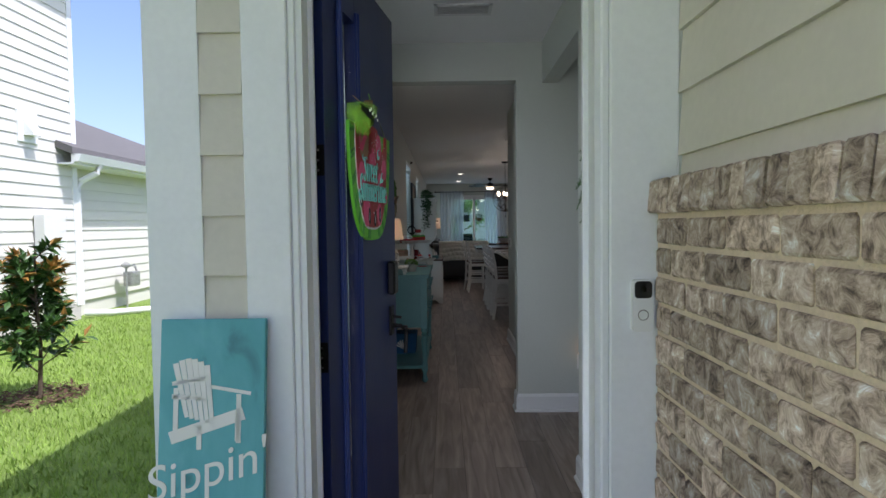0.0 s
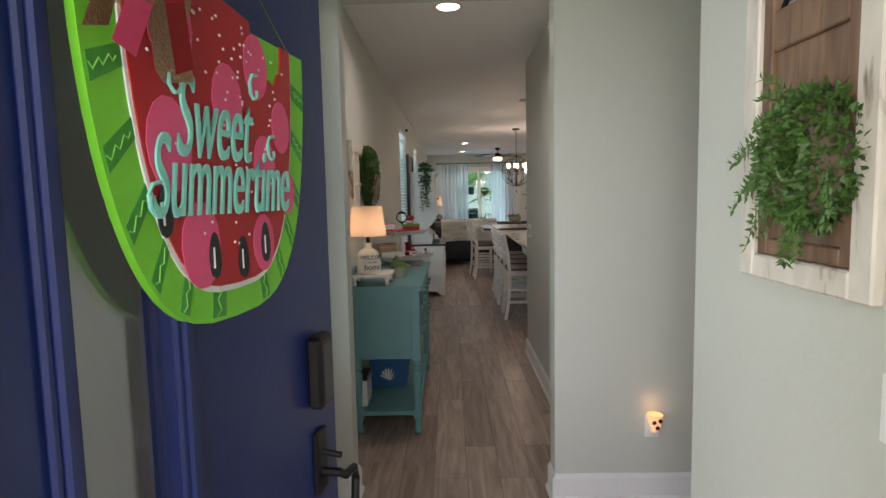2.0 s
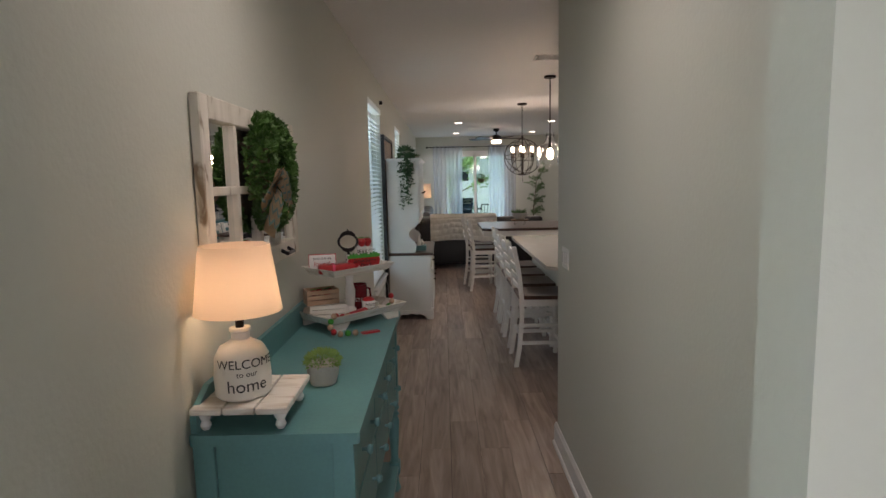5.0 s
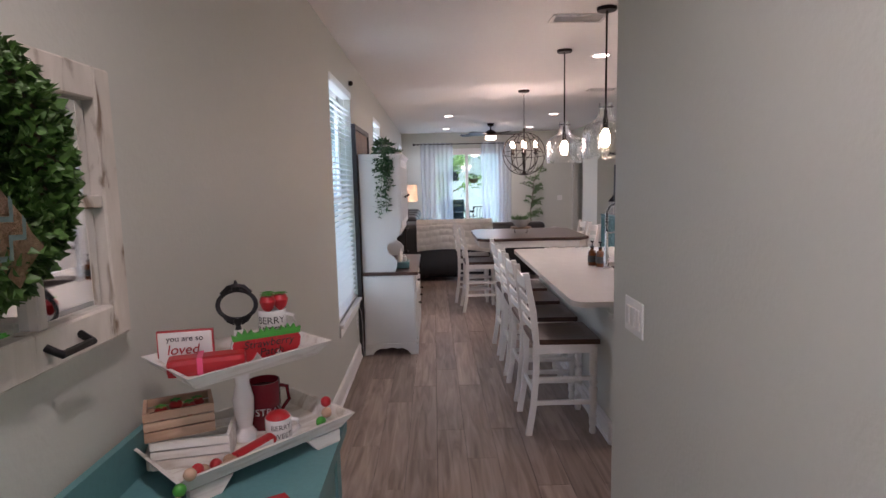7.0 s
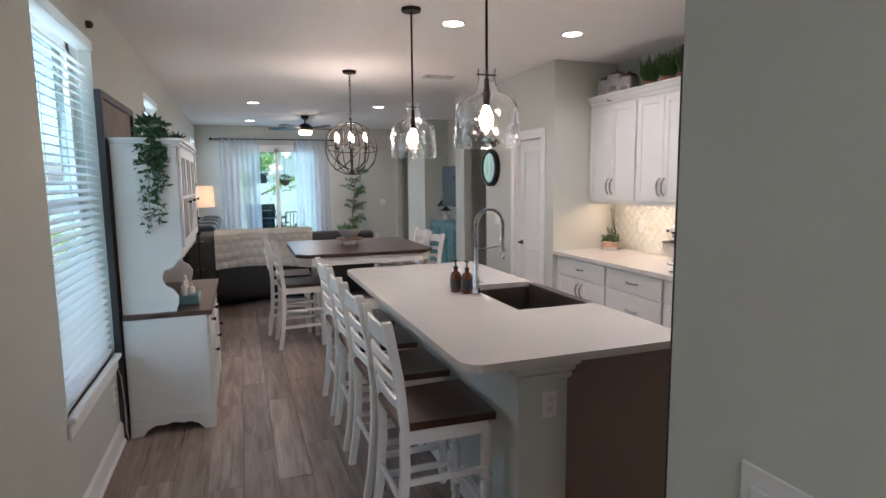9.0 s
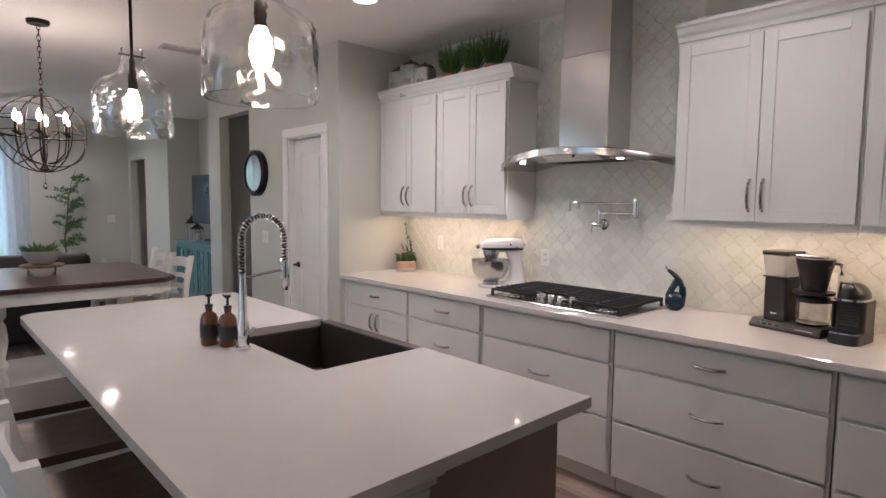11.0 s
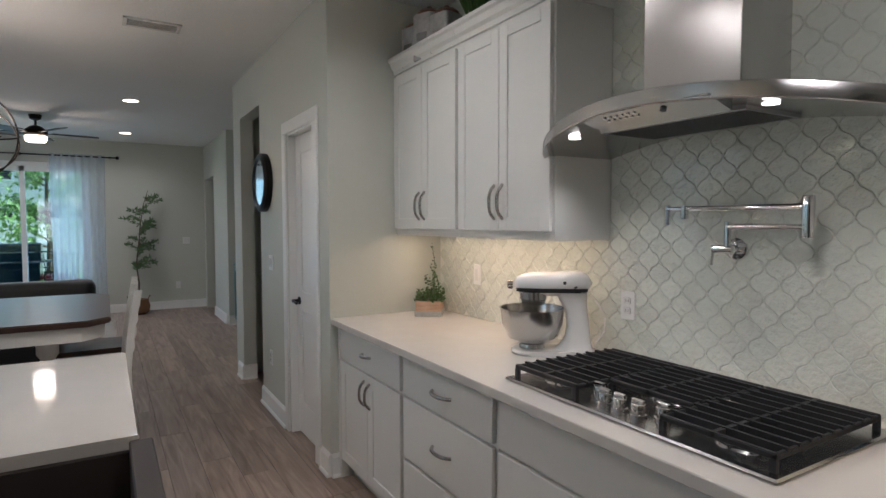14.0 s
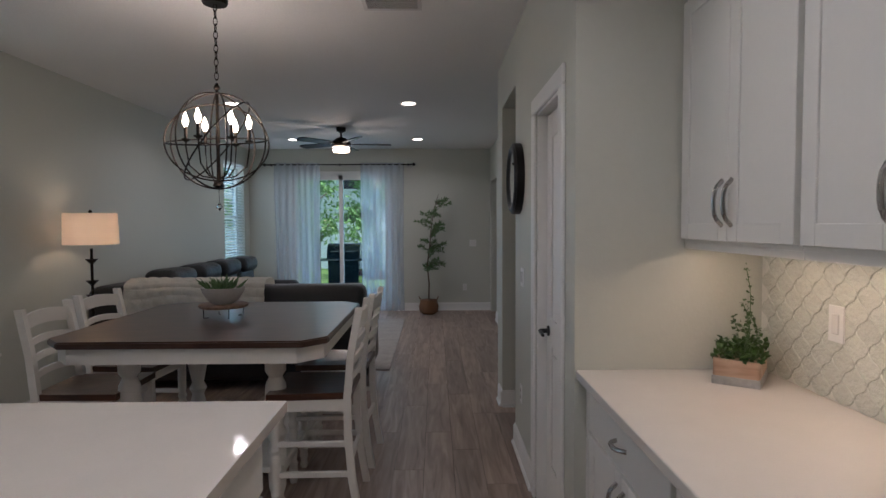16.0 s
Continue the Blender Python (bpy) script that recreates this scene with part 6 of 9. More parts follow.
painted_word("Sweet", -0.035, -0.158, 0.185, 0.112, 0.18)
painted_word("Summertime", 0.0, -0.240, 0.365, 0.108, 0.16)
for x, z, r in ((-0.125, -0.115, 0.028), (0.075, -0.095, 0.022), (0.125, -0.19, 0.022), (-0.178, -0.275, 0.022)):
    curl = [(x + r * (1 - a / 9) * math.cos(a * 0.75 + 1.2), -0.019, z + 1.3 * r * (1 - a / 9) * math.sin(a * 0.75 + 1.2)) for a in range(8)]
    part("flourish", tubem(curl, 0.003, 5), M["aqua"], ws, smooth=True)
part("hanger_wire", tubem([(0.235, -0.006, 0.0), (0.03, -0.004, 0.135), (-0.16, -0.008, 0.01)], 0.0015, 5), M["steel2"], ws)
# bow: loops of mesh, burlap and spotted ribbon
b = bmesh.new()
for k in range(3):
    base = Vector((-0.245, -0.02 - 0.010 * k, -0.055))
    strip = []
    for i in range(13):
        a = i / 12 * math.pi * 1.5
        strip.append(base + Vector((-0.055 * math.sin(a) - 0.018 * k, -0.02 * math.sin(a * 2), 0.048 - 0.05 * math.cos(a) + 0.01 * k)))
    for p_, q_ in zip(strip, strip[1:]):
        w = Vector((0.02, -0.045, 0.0))
        V = [b.verts.new(v) for v in (p_, q_, q_ + w, p_ + w)]
        b.faces.new(V)
part("mesh_ribbon", b, M["mesh_g"], ws, "lime green deco mesh ribbon")


def ribbon(points, width, across):
    b = bmesh.new()
    pts = [Vector(p) for p in points]
    w = Vector(across).normalized() * width / 2
    rows = [(b.verts.new(p - w), b.verts.new(p + w)) for p in pts]
    for r0, r1 in zip(rows, rows[1:]):
        b.faces.new((r0[0], r1[0], r1[1], r0[1]))
    bmesh.ops.solidify(b, geom=list(b.faces), thickness=0.0015)
    return b


BOW = Matrix.Translation((-0.11, 0.012, -0.02)) @ Matrix.Scale(1.12, 4)
part("burlap_tail", ribbon([(-0.13, -0.03, 0.10), (-0.09, -0.05, 0.08), (-0.115, -0.045, 0.02), (-0.14, -0.035, -0.06)], 0.055, (1, 0.3, 0.3)), M["burlap"], ws, at=BOW)
part("burlap_loop", ribbon([(-0.09, -0.04, 0.05), (-0.05, -0.06, 0.10), (-0.02, -0.05, 0.06), (-0.04, -0.04, -0.03), (-0.02, -0.03, -0.09)], 0.05, (1, -0.3, 0.2)), M["burlap"], ws, at=BOW)
part("red_tail", ribbon([(-0.08, -0.05, 0.03), (-0.07, -0.07, -0.02), (-0.045, -0.06, -0.085)], 0.035, (1, 0, 0.4)), M["red"], ws, at=BOW)
part("pink_tail", ribbon([(-0.10, -0.05, 0.03), (-0.115, -0.07, -0.02), (-0.13, -0.055, -0.08)], 0.032, (1, 0, -0.3)), M["pink"], ws, at=BOW)
part("spotted_knot", ribbon([(-0.135, -0.055, 0.055), (-0.10, -0.085, 0.045), (-0.07, -0.085, 0.035), (-0.035, -0.06, 0.03)], 0.042, (0.1, 0, 1)), M["ink"], ws, at=BOW)
for k in range(7):
    part("ribbon_dot", slabm([(-0.125 + 0.014 * k + 0.005 * math.cos(a), 0.05 - 0.003 * k + 0.01 * (k % 2) + 0.005 * math.sin(a)) for a in [i * 0.785 for i in range(8)]], "y", -0.089, -0.086), M["white"], ws, at=BOW)
part("lime_tail", ribbon([(-0.05, -0.05, 0.05), (-0.03, -0.06, 0.10), (-0.02, -0.05, 0.13)], 0.02, (1, 0, 0)), M["lime"], ws, at=BOW)

# turquoise board leaning by the door
sp = thing("leaning_sign", "distressed turquoise board sign leaning on the wall", "sign", (-0.455, 1.875, -0.03))
sp.matrix_basis = pose(-0.455, 1.90, -0.03, -6.8, 0, 0)
part("board", boxm(-0.155, -0.022, 0, 0.155, 0.0, 1.19, bevel=0.002), M["turq"], sp)
Y0, Y1 = -0.0245, -0.0218


def stroke(x0, z0, x1, z1, w, w1=None):
    d = Vector((x1 - x0, z1 - z0))
    n = Vector((-d.y, d.x)).normalized()
    w1 = w if w1 is None else w1
    b = bmesh.new()
    slab(b, [(x0 + n.x * w / 2, z0 + n.y * w / 2), (x1 + n.x * w1 / 2, z1 + n.y * w1 / 2), (x1 - n.x * w1 / 2, z1 - n.y * w1 / 2), (x0 - n.x * w / 2, z0 - n.y * w / 2)], "y", Y0, Y1)
    part("painted_stroke", b, M["white"], sp)


for k in range(6):
    u = k / 5
    stroke(-0.072 + 0.075 * u, 0.905 - 0.004 * k, -0.108 + 0.092 * u, 1.055 + 0.020 * math.sin(math.pi * (u * 0.9 + 0.1)), 0.012, 0.017)
stroke(-0.117, 1.002, -0.012, 1.018, 0.012)
stroke(-0.117, 0.965, -0.018, 0.958, 0.013)
stroke(-0.12, 0.845, 0.095, 0.915, 0.036)
stroke(-0.015, 0.995, 0.115, 0.972, 0.010)
for x, z0, z1 in ((-0.105, 0.86, 0.99), (-0.035, 0.812, 0.88), (0.08, 0.83, 0.97), (0.077, 0.835, 0.9)):
    stroke(x, z0, x, z1, 0.014)
writing("Sippin'", 0.142, M["white"], sp, pose(-0.008, -0.0225, 0.75, 90, -15, 0), shear=0.25)

db = thing("doorbell", "white video doorbell with a black camera eye", "doorbell", (0.822, EY - 0.004, 1.10))
part("body", slabm(rounded(-0.031, 0.0, 0.031, 0.155, 0.012, (1, 1, 1, 1)), "y", -0.022, 0.0), M["plastic_w"], db)
part("camera_window", slabm(rounded(-0.026, 0.100, 0.026, 0.151, 0.012, (1, 1, 1, 1)), "y", -0.0235, -0.0215), M["plastic_b"], db)
part("lens", spinm([(0.011, 0), (0.009, 0.003)], seg=16), M["glass"], db, at=pose(0, -0.0235, 0.128, 90, 0, 0))
part("button_ring", ringm(0.015, 0.0014, 28, 6, pose(0, -0.0225, 0.05, 90, 0, 0)), M["steel2"], db)

# ---- foyer ----
ft = thing("door_panel_decor", "weathered white frame with brown panel and scrolled grille", "wall decor", (0.965, 2.955, 1.355))
b = bmesh.new()
hw, H = 0.205, 1.0
for a in ((-hw, 0, -hw + 0.055, H), (hw - 0.055, 0, hw, H), (-hw + 0.055, 0, hw - 0.055, 0.05), (-hw + 0.055, H - 0.06, hw - 0.055, H)):
    box(b, -0.035, a[0], a[1], -0.001, a[2], a[3], bevel=0.004)
part("outer_frame", b, M["shabby"], ft)
part("side_board", boxm(-0.018, -hw - 0.03, -0.004, -0.001, -hw - 0.001, H, bevel=0.003), M["shabby"], ft)
b = bmesh.new()
ih = hw - 0.057
for a in ((-ih, 0.052, -ih + 0.035, H - 0.06), (ih - 0.035, 0.052, ih, H - 0.06), (-ih + 0.035, 0.052, ih - 0.035, 0.085), (-ih + 0.035, 0.47, ih - 0.035, 0.55)):
    box(b, -0.026, a[0], a[1], -0.004, a[2], a[3], bevel=0.003)
part("inner_frame", b, M["wood"], ft)
for k in range(3):
    w = (2 * ih - 0.07) / 3
    part("panel_board", boxm(-0.016, -ih + 0.035 + k * w + 0.001, 0.086, -0.004, -ih + 0.035 + (k + 1) * w - 0.001, 0.469), M["wood"], ft)
g0, g1 = 0.55, H - 0.062
for sgn in (-1, 1):
    pts = [(-0.014, sgn * 0.10 * math.cos(3 * math.pi * i / 16), g0 + (g1 - g0) * i / 16) for i in range(17)]
    part("grille_bar", tubem(pts, 0.006, 6), M["black"], ft)
    for z in (g0 + 0.07, g0 + 0.22, g0 + 0.34):
        part("grille_step", tubem([(-0.014, sgn * (ih - 0.037), z), (-0.014, sgn * 0.085, z), (-0.014, sgn * 0.085, z + 0.05), (-0.014, sgn * 0.055, z + 0.05), (-0.014, sgn * 0.055, z + 0.09)], 0.0055, 6), M["black"], ft)


def wreath(parent, name, R, r, n, mt, leaf_l, leaf_w, seed, m, droop=0.0):
    b = bmesh.new()
    rng = random.Random(seed)
    for i in range(n):
        a = rng.uniform(0, 2 * math.pi)
        ph = rng.uniform(0, 2 * math.pi)
        q = r * rng.uniform(0.55, 1.05)
        c = Vector((math.cos(a), 0, math.sin(a)))
        o = c * (R + q * math.cos(ph)) + Vector((0, -abs(q * math.sin(ph)), 0))
        d = (c * math.cos(ph) + Vector((0, -abs(math.sin(ph)), 0))) + 0.9 * rnd_dir(rng) + Vector((0, 0, -droop))
        leaf(b, o, d, rnd_dir(rng), leaf_l * rng.uniform(0.7, 1.2), leaf_w * rng.uniform(0.8, 1.2))
    lv_ = part(name, b, mt, parent, at=m)
    part("core", ringm(R, r * 0.62, 32, 8, m @ pose(0, -0.02, 0, 90, 0, 0)), M["bark"], parent)
    return lv_


fw = thing("sprig_wreath", "loose green leafy wreath hung on the panel", "wreath", (0.935, 2.905, 1.60), -90)
wreath(fw, "leaves", 0.074, 0.055, 2600, M["box"], 0.020, 0.012, 7, pose(0, 0, 0), 0.2)
b = bmesh.new()
rng = random.Random(17)
for i in range(26):
    a = rng.uniform(0, 2 * math.pi)
    p0 = Vector((0.09 * math.cos(a), -0.04, 0.10 * math.sin(a)))
    d = Vector((math.cos(a) + rng.uniform(-0.5, 0.1), -0.3, math.sin(a) - 0.5)).normalized()
    L_ = rng.uniform(0.04, 0.10)
    for k in range(9):
        pt = p0 + d * L_ * k / 8 + Vector((0, 0, -0.03 * (k / 8) ** 2))
        for s in (-1, 1):
            leaf(b, pt, d + 1.1 * s * d.cross(Vector((0, 1, 0))) + 0.4 * rnd_dir(rng), rnd_dir(rng), 0.020, 0.008)
part("sprigs", b, M["box"], fw)["kind"] = "stuff"
outlet("light_switch", pose(0.965, 2.70, 1.19, 0, 0, -90), "white double rocker switch by the entry door", "rocker", 2)
outlet("outlet", pose(1.255, FOYB, 0.38), "white outlet behind the night light")
nl = thing("night_light", "glowing flower-painted plug-in night light", "lamp", (1.255, FOYB - 0.010, 0.41))
part("shade", spinm([(0.012, -0.045), (0.026, -0.02), (0.034, 0.02), (0.038, 0.045)], 0, -0.035, 16, closed=False), M["night"], nl, smooth=True)
part("plug_base", boxm(-0.014, -0.03, -0.06, 0.014, 0.0, -0.02, bevel=0.004), M["plastic_w"], nl)
for x, z in ((-0.016, 0.015), (0.014, 0.022), (0.0, -0.012)):
    part("painted_flower", spinm([(0.011, 0), (0.008, 0.003), (0.001, 0.004)], seg=8), M["crimson"], nl, at=pose(x, -0.071, z, 90, 0, 0))
lamp("night_light_glow", "POINT", (1.255, FOYB - 0.05, 0.50), 0.022, (1.0, 0.62, 0.28), 0.03)

# ---- hall: console and what stands on it ----
CZ = 0.98
co = thing("console_buffet", "teal painted buffet with turned legs and a lower shelf", "buffet", (-0.385, 5.42, 0))
W_, L_ = 0.445, 1.42
part("top", slabm(rounded(0, -0.015, W_ + 0.02, L_ + 0.015, 0.006, (1, 1, 1, 1)), "z", CZ - 0.032, CZ, 0.004), M["teal"], co)
part("backsplash_board", slabm([(0.0, CZ), (L_, CZ), (L_, CZ + 0.06), (L_ - 0.10, CZ + 0.105), (0.10, CZ + 0.105), (0.0, CZ + 0.06)], "x", 0.0, 0.018), M["teal"], co)
part("end_panel", boxm(0.05, 0.012, 0.50, W_ - 0.05, 0.03, CZ - 0.033), M["teal"], co)
part("end_panel", boxm(0.05, L_ - 0.03, 0.50, W_ - 0.05, L_ - 0.012, CZ - 0.033), M["teal"], co)
part("case", boxm(0.012, 0.03, 0.50, W_ - 0.022, L_ - 0.03, CZ - 0.033), M["teal"], co)
for x in (0.03, W_ - 0.03):
    for y in (0.03, L_ - 0.03):
        b = bmesh.new()
        box(b, x - 0.03, y - 0.03, 0.49, x + 0.03, y + 0.03, CZ - 0.033, bevel=0.003)
        spin(b, [(0.018, 0.0), (0.030, 0.02), (0.020, 0.05), (0.017, 0.085), (0.027, 0.10), (0.027, 0.11)], x, y, 14)
        box(b, x - 0.028, y - 0.028, 0.11, x + 0.028, y + 0.028, 0.17, bevel=0.003)
        spin(b, [(0.022, 0.17), (0.020, 0.20), (0.031, 0.40), (0.022, 0.42), (0.032, 0.435), (0.022, 0.45), (0.033, 0.468), (0.026, 0.49)], x, y, 14)
        part("leg", b, M["teal"], co, smooth=True)
part("lower_shelf", boxm(0.01, 0.01, 0.125, W_ - 0.01, L_ - 0.01, 0.155, bevel=0.003), M["teal"], co)
for k in range(3):
    y0, y1 = 0.075 + k * 0.43, 0.075 + (k + 1) * 0.43 - 0.012
    for za, zb in ((0.745, 0.925), (0.525, 0.73)):
        d = part("drawer_front", boxm(W_ - 0.024, y0, za, W_ - 0.006, y1, zb, bevel=0.003), M["teal"], co)
        for yy in (y0 + 0.11, y1 - 0.11):
            part("drawer_knob", spinm([(0.006, 0), (0.006, 0.012), (0.015, 0.02), (0.015, 0.028), (0.008, 0.034)], seg=12), M["teal_d"], d, at=pose(W_ - 0.006, yy, (za + zb) / 2, 0, 90, 0), smooth=True)
bx = thing("fabric_bin", "blue storage bin with a white coral print", "box", (-0.21, 6.0, 0.155))
part("bin", slabm([(-0.13, 0.0), (0.13, 0.0), (0.145, 0.20), (-0.145, 0.20)], "y", -0.09, 0.14, 0.006), M["blue_cloth"], bx)
b = bmesh.new()
for k in range(7):
    a = radians(20 + 23 * k)
    slab(b, [(0.0, 0.05), (0.06 * math.cos(a) - 0.006, 0.055 + 0.075 * math.sin(a)), (0.06 * math.cos(a) + 0.006, 0.06 + 0.085 * math.sin(a)), (0.012, 0.05)], "y", -0.0925, -0.0905)
part("coral_print", b, M["white"], bx)
bk = thing("book_stack", "stack of magazines beside the bin", "books", (-0.34, 5.62, 0.155))
part("book", boxm(-0.03, -0.1, 0, 0.03, 0.12, 0.17, bevel=0.002), M["white"], bk)
part("book", boxm(-0.029, -0.09, 0.171, 0.031, 0.12, 0.20, bevel=0.002), M["plastic_b"], bk)

rs = thing("wood_riser", "whitewashed plank riser on turned feet", "stand", (-0.25, 5.55, CZ), 0)
for k in range(3):
    part("plank", boxm(-0.135 + 0.09 * k + 0.0015, -0.135, 0.052, -0.045 + 0.09 * k - 0.0015, 0.135, 0.072, bevel=0.003), M["washed"], rs)
for x in (-0.105, 0.105):
    for y in (-0.10, 0.10):
        part("foot", spinm([(0.010, 0), (0.016, 0.012), (0.011, 0.025), (0.018, 0.04), (0.018, 0.052)], x, y, 12), M["white"], rs, smooth=True)
tl = thing("table_lamp", "white jug table lamp with a lit linen shade", "lamp", (-0.272, 5.53, CZ + 0.072))
part("jug", spinm([(0.070, 0), (0.078, 0.008), (0.080, 0.06), (0.076, 0.115), (0.060, 0.145), (0.036, 0.158), (0.026, 0.165), (0.026, 0.185), (0.031, 0.19), (0.029, 0.198)], seg=26), M["ceramic"], tl, smooth=True)
part("socket", spinm([(0.012, 0.198), (0.012, 0.25)], seg=10), M["bronze"], tl)
b = bmesh.new()
prof = [(0.122, 0.245), (0.121, 0.25), (0.098, 0.43), (0.096, 0.436)]
spin(b, prof, 0, 0, 32, closed=False)
part("shade", b, M["shade"], tl, "glowing linen shade", smooth=True)
part("bulb", spinm([(0.008, 0.25), (0.028, 0.29), (0.028, 0.32), (0.01, 0.35)], seg=14), M["shaded_bulb"], tl, smooth=True)
for k, (txt, sz, zz) in enumerate((("WELCOME", 0.036, 0.108), ("to our", 0.022, 0.080), ("home", 0.050, 0.045))):
    me = text_mesh(txt, sz, 0.0012)
    for v in me.vertices:
        a = v.co.x / 0.081
        yy = v.co.y
        v.co = Vector((0.0815 * math.sin(a), -0.0815 * math.cos(a) - v.co.z * 0.3, zz + yy))
    me.materials.clear()
    me.materials.append(M["ink"])
    o = new("lettering", me)
    o.parent = tl
    o.matrix_basis = pose(0, 0, 0, 0, 0, 28)
lamp("table_lamp_light", "POINT", (-0.272, 5.53, CZ + 0.072 + 0.33), 0.26, (1.0, 0.72, 0.46), 0.03)
gp = thing("moss_pot", "round green moss plant in a grey cement pot", "plant", (-0.10, 5.80, CZ))
part("pot", spinm([(0.042, 0), (0.052, 0.03), (0.056, 0.07), (0.050, 0.072), (0.045, 0.06)], seg=20), M["cement"], gp, smooth=True)
b = bmesh.new()
rng = random.Random(31)
for i in range(420):
    d = rnd_dir(rng)
    d.z = abs(d.z)
    leaf(b, Vector((0, 0, 0.07)) + Vector((d.x * 0.05, d.y * 0.05, d.z * 0.035)), d + 0.5 * rnd_dir(rng), rnd_dir(rng), 0.022, 0.007)
part("moss", b, M["treeleaf"], gp)


def tray(parent, lx, ly, z, h=0.035, name="tray"):
    b = bmesh.new()
    part("tray_bottom", boxm(-lx + 0.03, -ly + 0.03, z, lx - 0.03, ly - 0.03, z + 0.008), M["washed"], parent)
    for (ax, ay), (bx_, by) in (((-lx, -ly), (lx, -ly)), ((lx, -ly), (lx, ly)), ((lx, ly), (-lx, ly)), ((-lx, ly), (-lx, -ly))):
        k = 0.028
        inn = lambda x, y: (x - k * (1 if x > 0 else -1), y - k * (1 if y > 0 else -1))
        A, B = (ax, ay), (bx_, by)
        a2, b2 = inn(*A), inn(*B)
        t_ = 0.009
        sh = lambda p: (p[0] - t_ * (1 if p[0] > 0 else -1), p[1] - t_ * (1 if p[1] > 0 else -1))
        V = [b.verts.new(v) for v in ((*a2, z), (*b2, z), (*B, z + h), (*A, z + h), (*sh(a2), z + 0.002), (*sh(b2), z + 0.002), (*sh(B), z + h), (*sh(A), z + h))]
        for f in ((0, 1, 2, 3), (7, 6, 5, 4), (3, 2, 6, 7)):
            b.faces.new([V[q] for q in f])
    bmesh.ops.remove_doubles(b, verts=b.verts, dist=0.0006)
    return part(name, b, M["washed"], parent)


tt = thing("tiered_tray", "two-tier whitewashed wooden serving tray", "tray", (-0.145, 6.66, CZ), 47)
tray(tt, 0.235, 0.15, 0.035, 0.040)
tray(tt, 0.187, 0.128, 0.245, 0.035, "upper_tray")
for sx in (-1, 1):
    for sy in (-1, 1):
        part("foot", slabm([(sx * 0.20, 0), (sx * 0.13, 0), (sx * 0.10, 0.034), (sx * 0.20, 0.034)], "y", sy * 0.105, sy * 0.125), M["washed"], tt)
part("post", spinm([(0.026, 0.043), (0.028, 0.06), (0.018, 0.075), (0.024, 0.11), (0.026, 0.15), (0.017, 0.19), (0.022, 0.225), (0.022, 0.245)], seg=16), M["white"], tt, smooth=True)
part("finial", spinm([(0.016, 0.253), (0.02, 0.27), (0.012, 0.290), (0.012, 0.328)], seg=14), M["white"], tt, smooth=True)
part("handle_ring", ringm(0.036, 0.0046, 28, 8, pose(0, 0, 0.390, 0, 0, -35) @ Matrix.Diagonal((1.25, 1, 1, 1)) @ pose(0, 0, 0, 90, 0, 0)), M["black"], tt, smooth=True)
part("handle_stem", spinm([(0.014, 0.298), (0.006, 0.337), (0.012, 0.347), (0.009, 0.357)], seg=12), M["black"], tt, smooth=True)
for sgn in (-1, 1):
    part("handle_scroll", tubem([(sgn * 0.008 * 0.82, -sgn * 0.008 * 0.57, 0.344), (sgn * 0.022 * 0.82, -sgn * 0.022 * 0.57, 0.352), (sgn * 0.030 * 0.82, -sgn * 0.030 * 0.57, 0.364)], 0.006, 6), M["black"], tt, smooth=True)
    part("handle_crest", tubem([(sgn * 0.034 * 0.82, -sgn * 0.034 * 0.57, 0.418), (sgn * 0.018 * 0.82, -sgn * 0.018 * 0.57, 0.434), (0, 0, 0.438)], 0.007, 6), M["black"], tt, smooth=True)
part("handle_knob", spinm([(0.010, 0.426), (0.012, 0.436), (0.005, 0.444), (0.002, 0.452)], seg=10), M["black"], tt, smooth=True)


def on_tray(x, y, z):
    v = pose(-0.145, 6.66, CZ, 0, 0, 47) @ Vector((x, y, z))
    return tuple(v)


TU, TL = 0.254, 0.044
cd = thing("quote_card", "white framed card reading you are so loved", "sign", on_tray(-0.10, 0.075, TU), 10)
part("card", boxm(-0.062, -0.006, 0, 0.062, 0.006, 0.078, bevel=0.001), M["white"], cd)
part("edge", boxm(-0.065, -0.004, -0.0, 0.065, 0.0072, 0.081), M["red"], cd)
writing("you are so", 0.020, M["ink"], cd, pose(0, -0.0075, 0.062, 90, 0, 0), depth=0.0006)
writing("loved", 0.034, M["red"], cd, pose(-0.004, -0.0075, 0.034, 90, 0, 0), depth=0.0006, shear=0.2)
gb = thing("gift_bundle", "shiny red wrapped bundle", "box", on_tray(-0.10, -0.035, TU), 18)
part("body", boxm(-0.085, -0.03, 0, 0.085, 0.03, 0.042, bevel=0.012, seg=2), M["red"], gb)
part("ribbon", boxm(-0.02, -0.031, 0.0, -0.008, 0.031, 0.0432), M["pink"], gb)
sb = thing("strawberry_sign", "painted wooden triple strawberry sign", "sign", on_tray(0.035, -0.070, TU), 30)
sb.matrix_basis = sb.matrix_basis @ Matrix.Scale(0.78, 4)
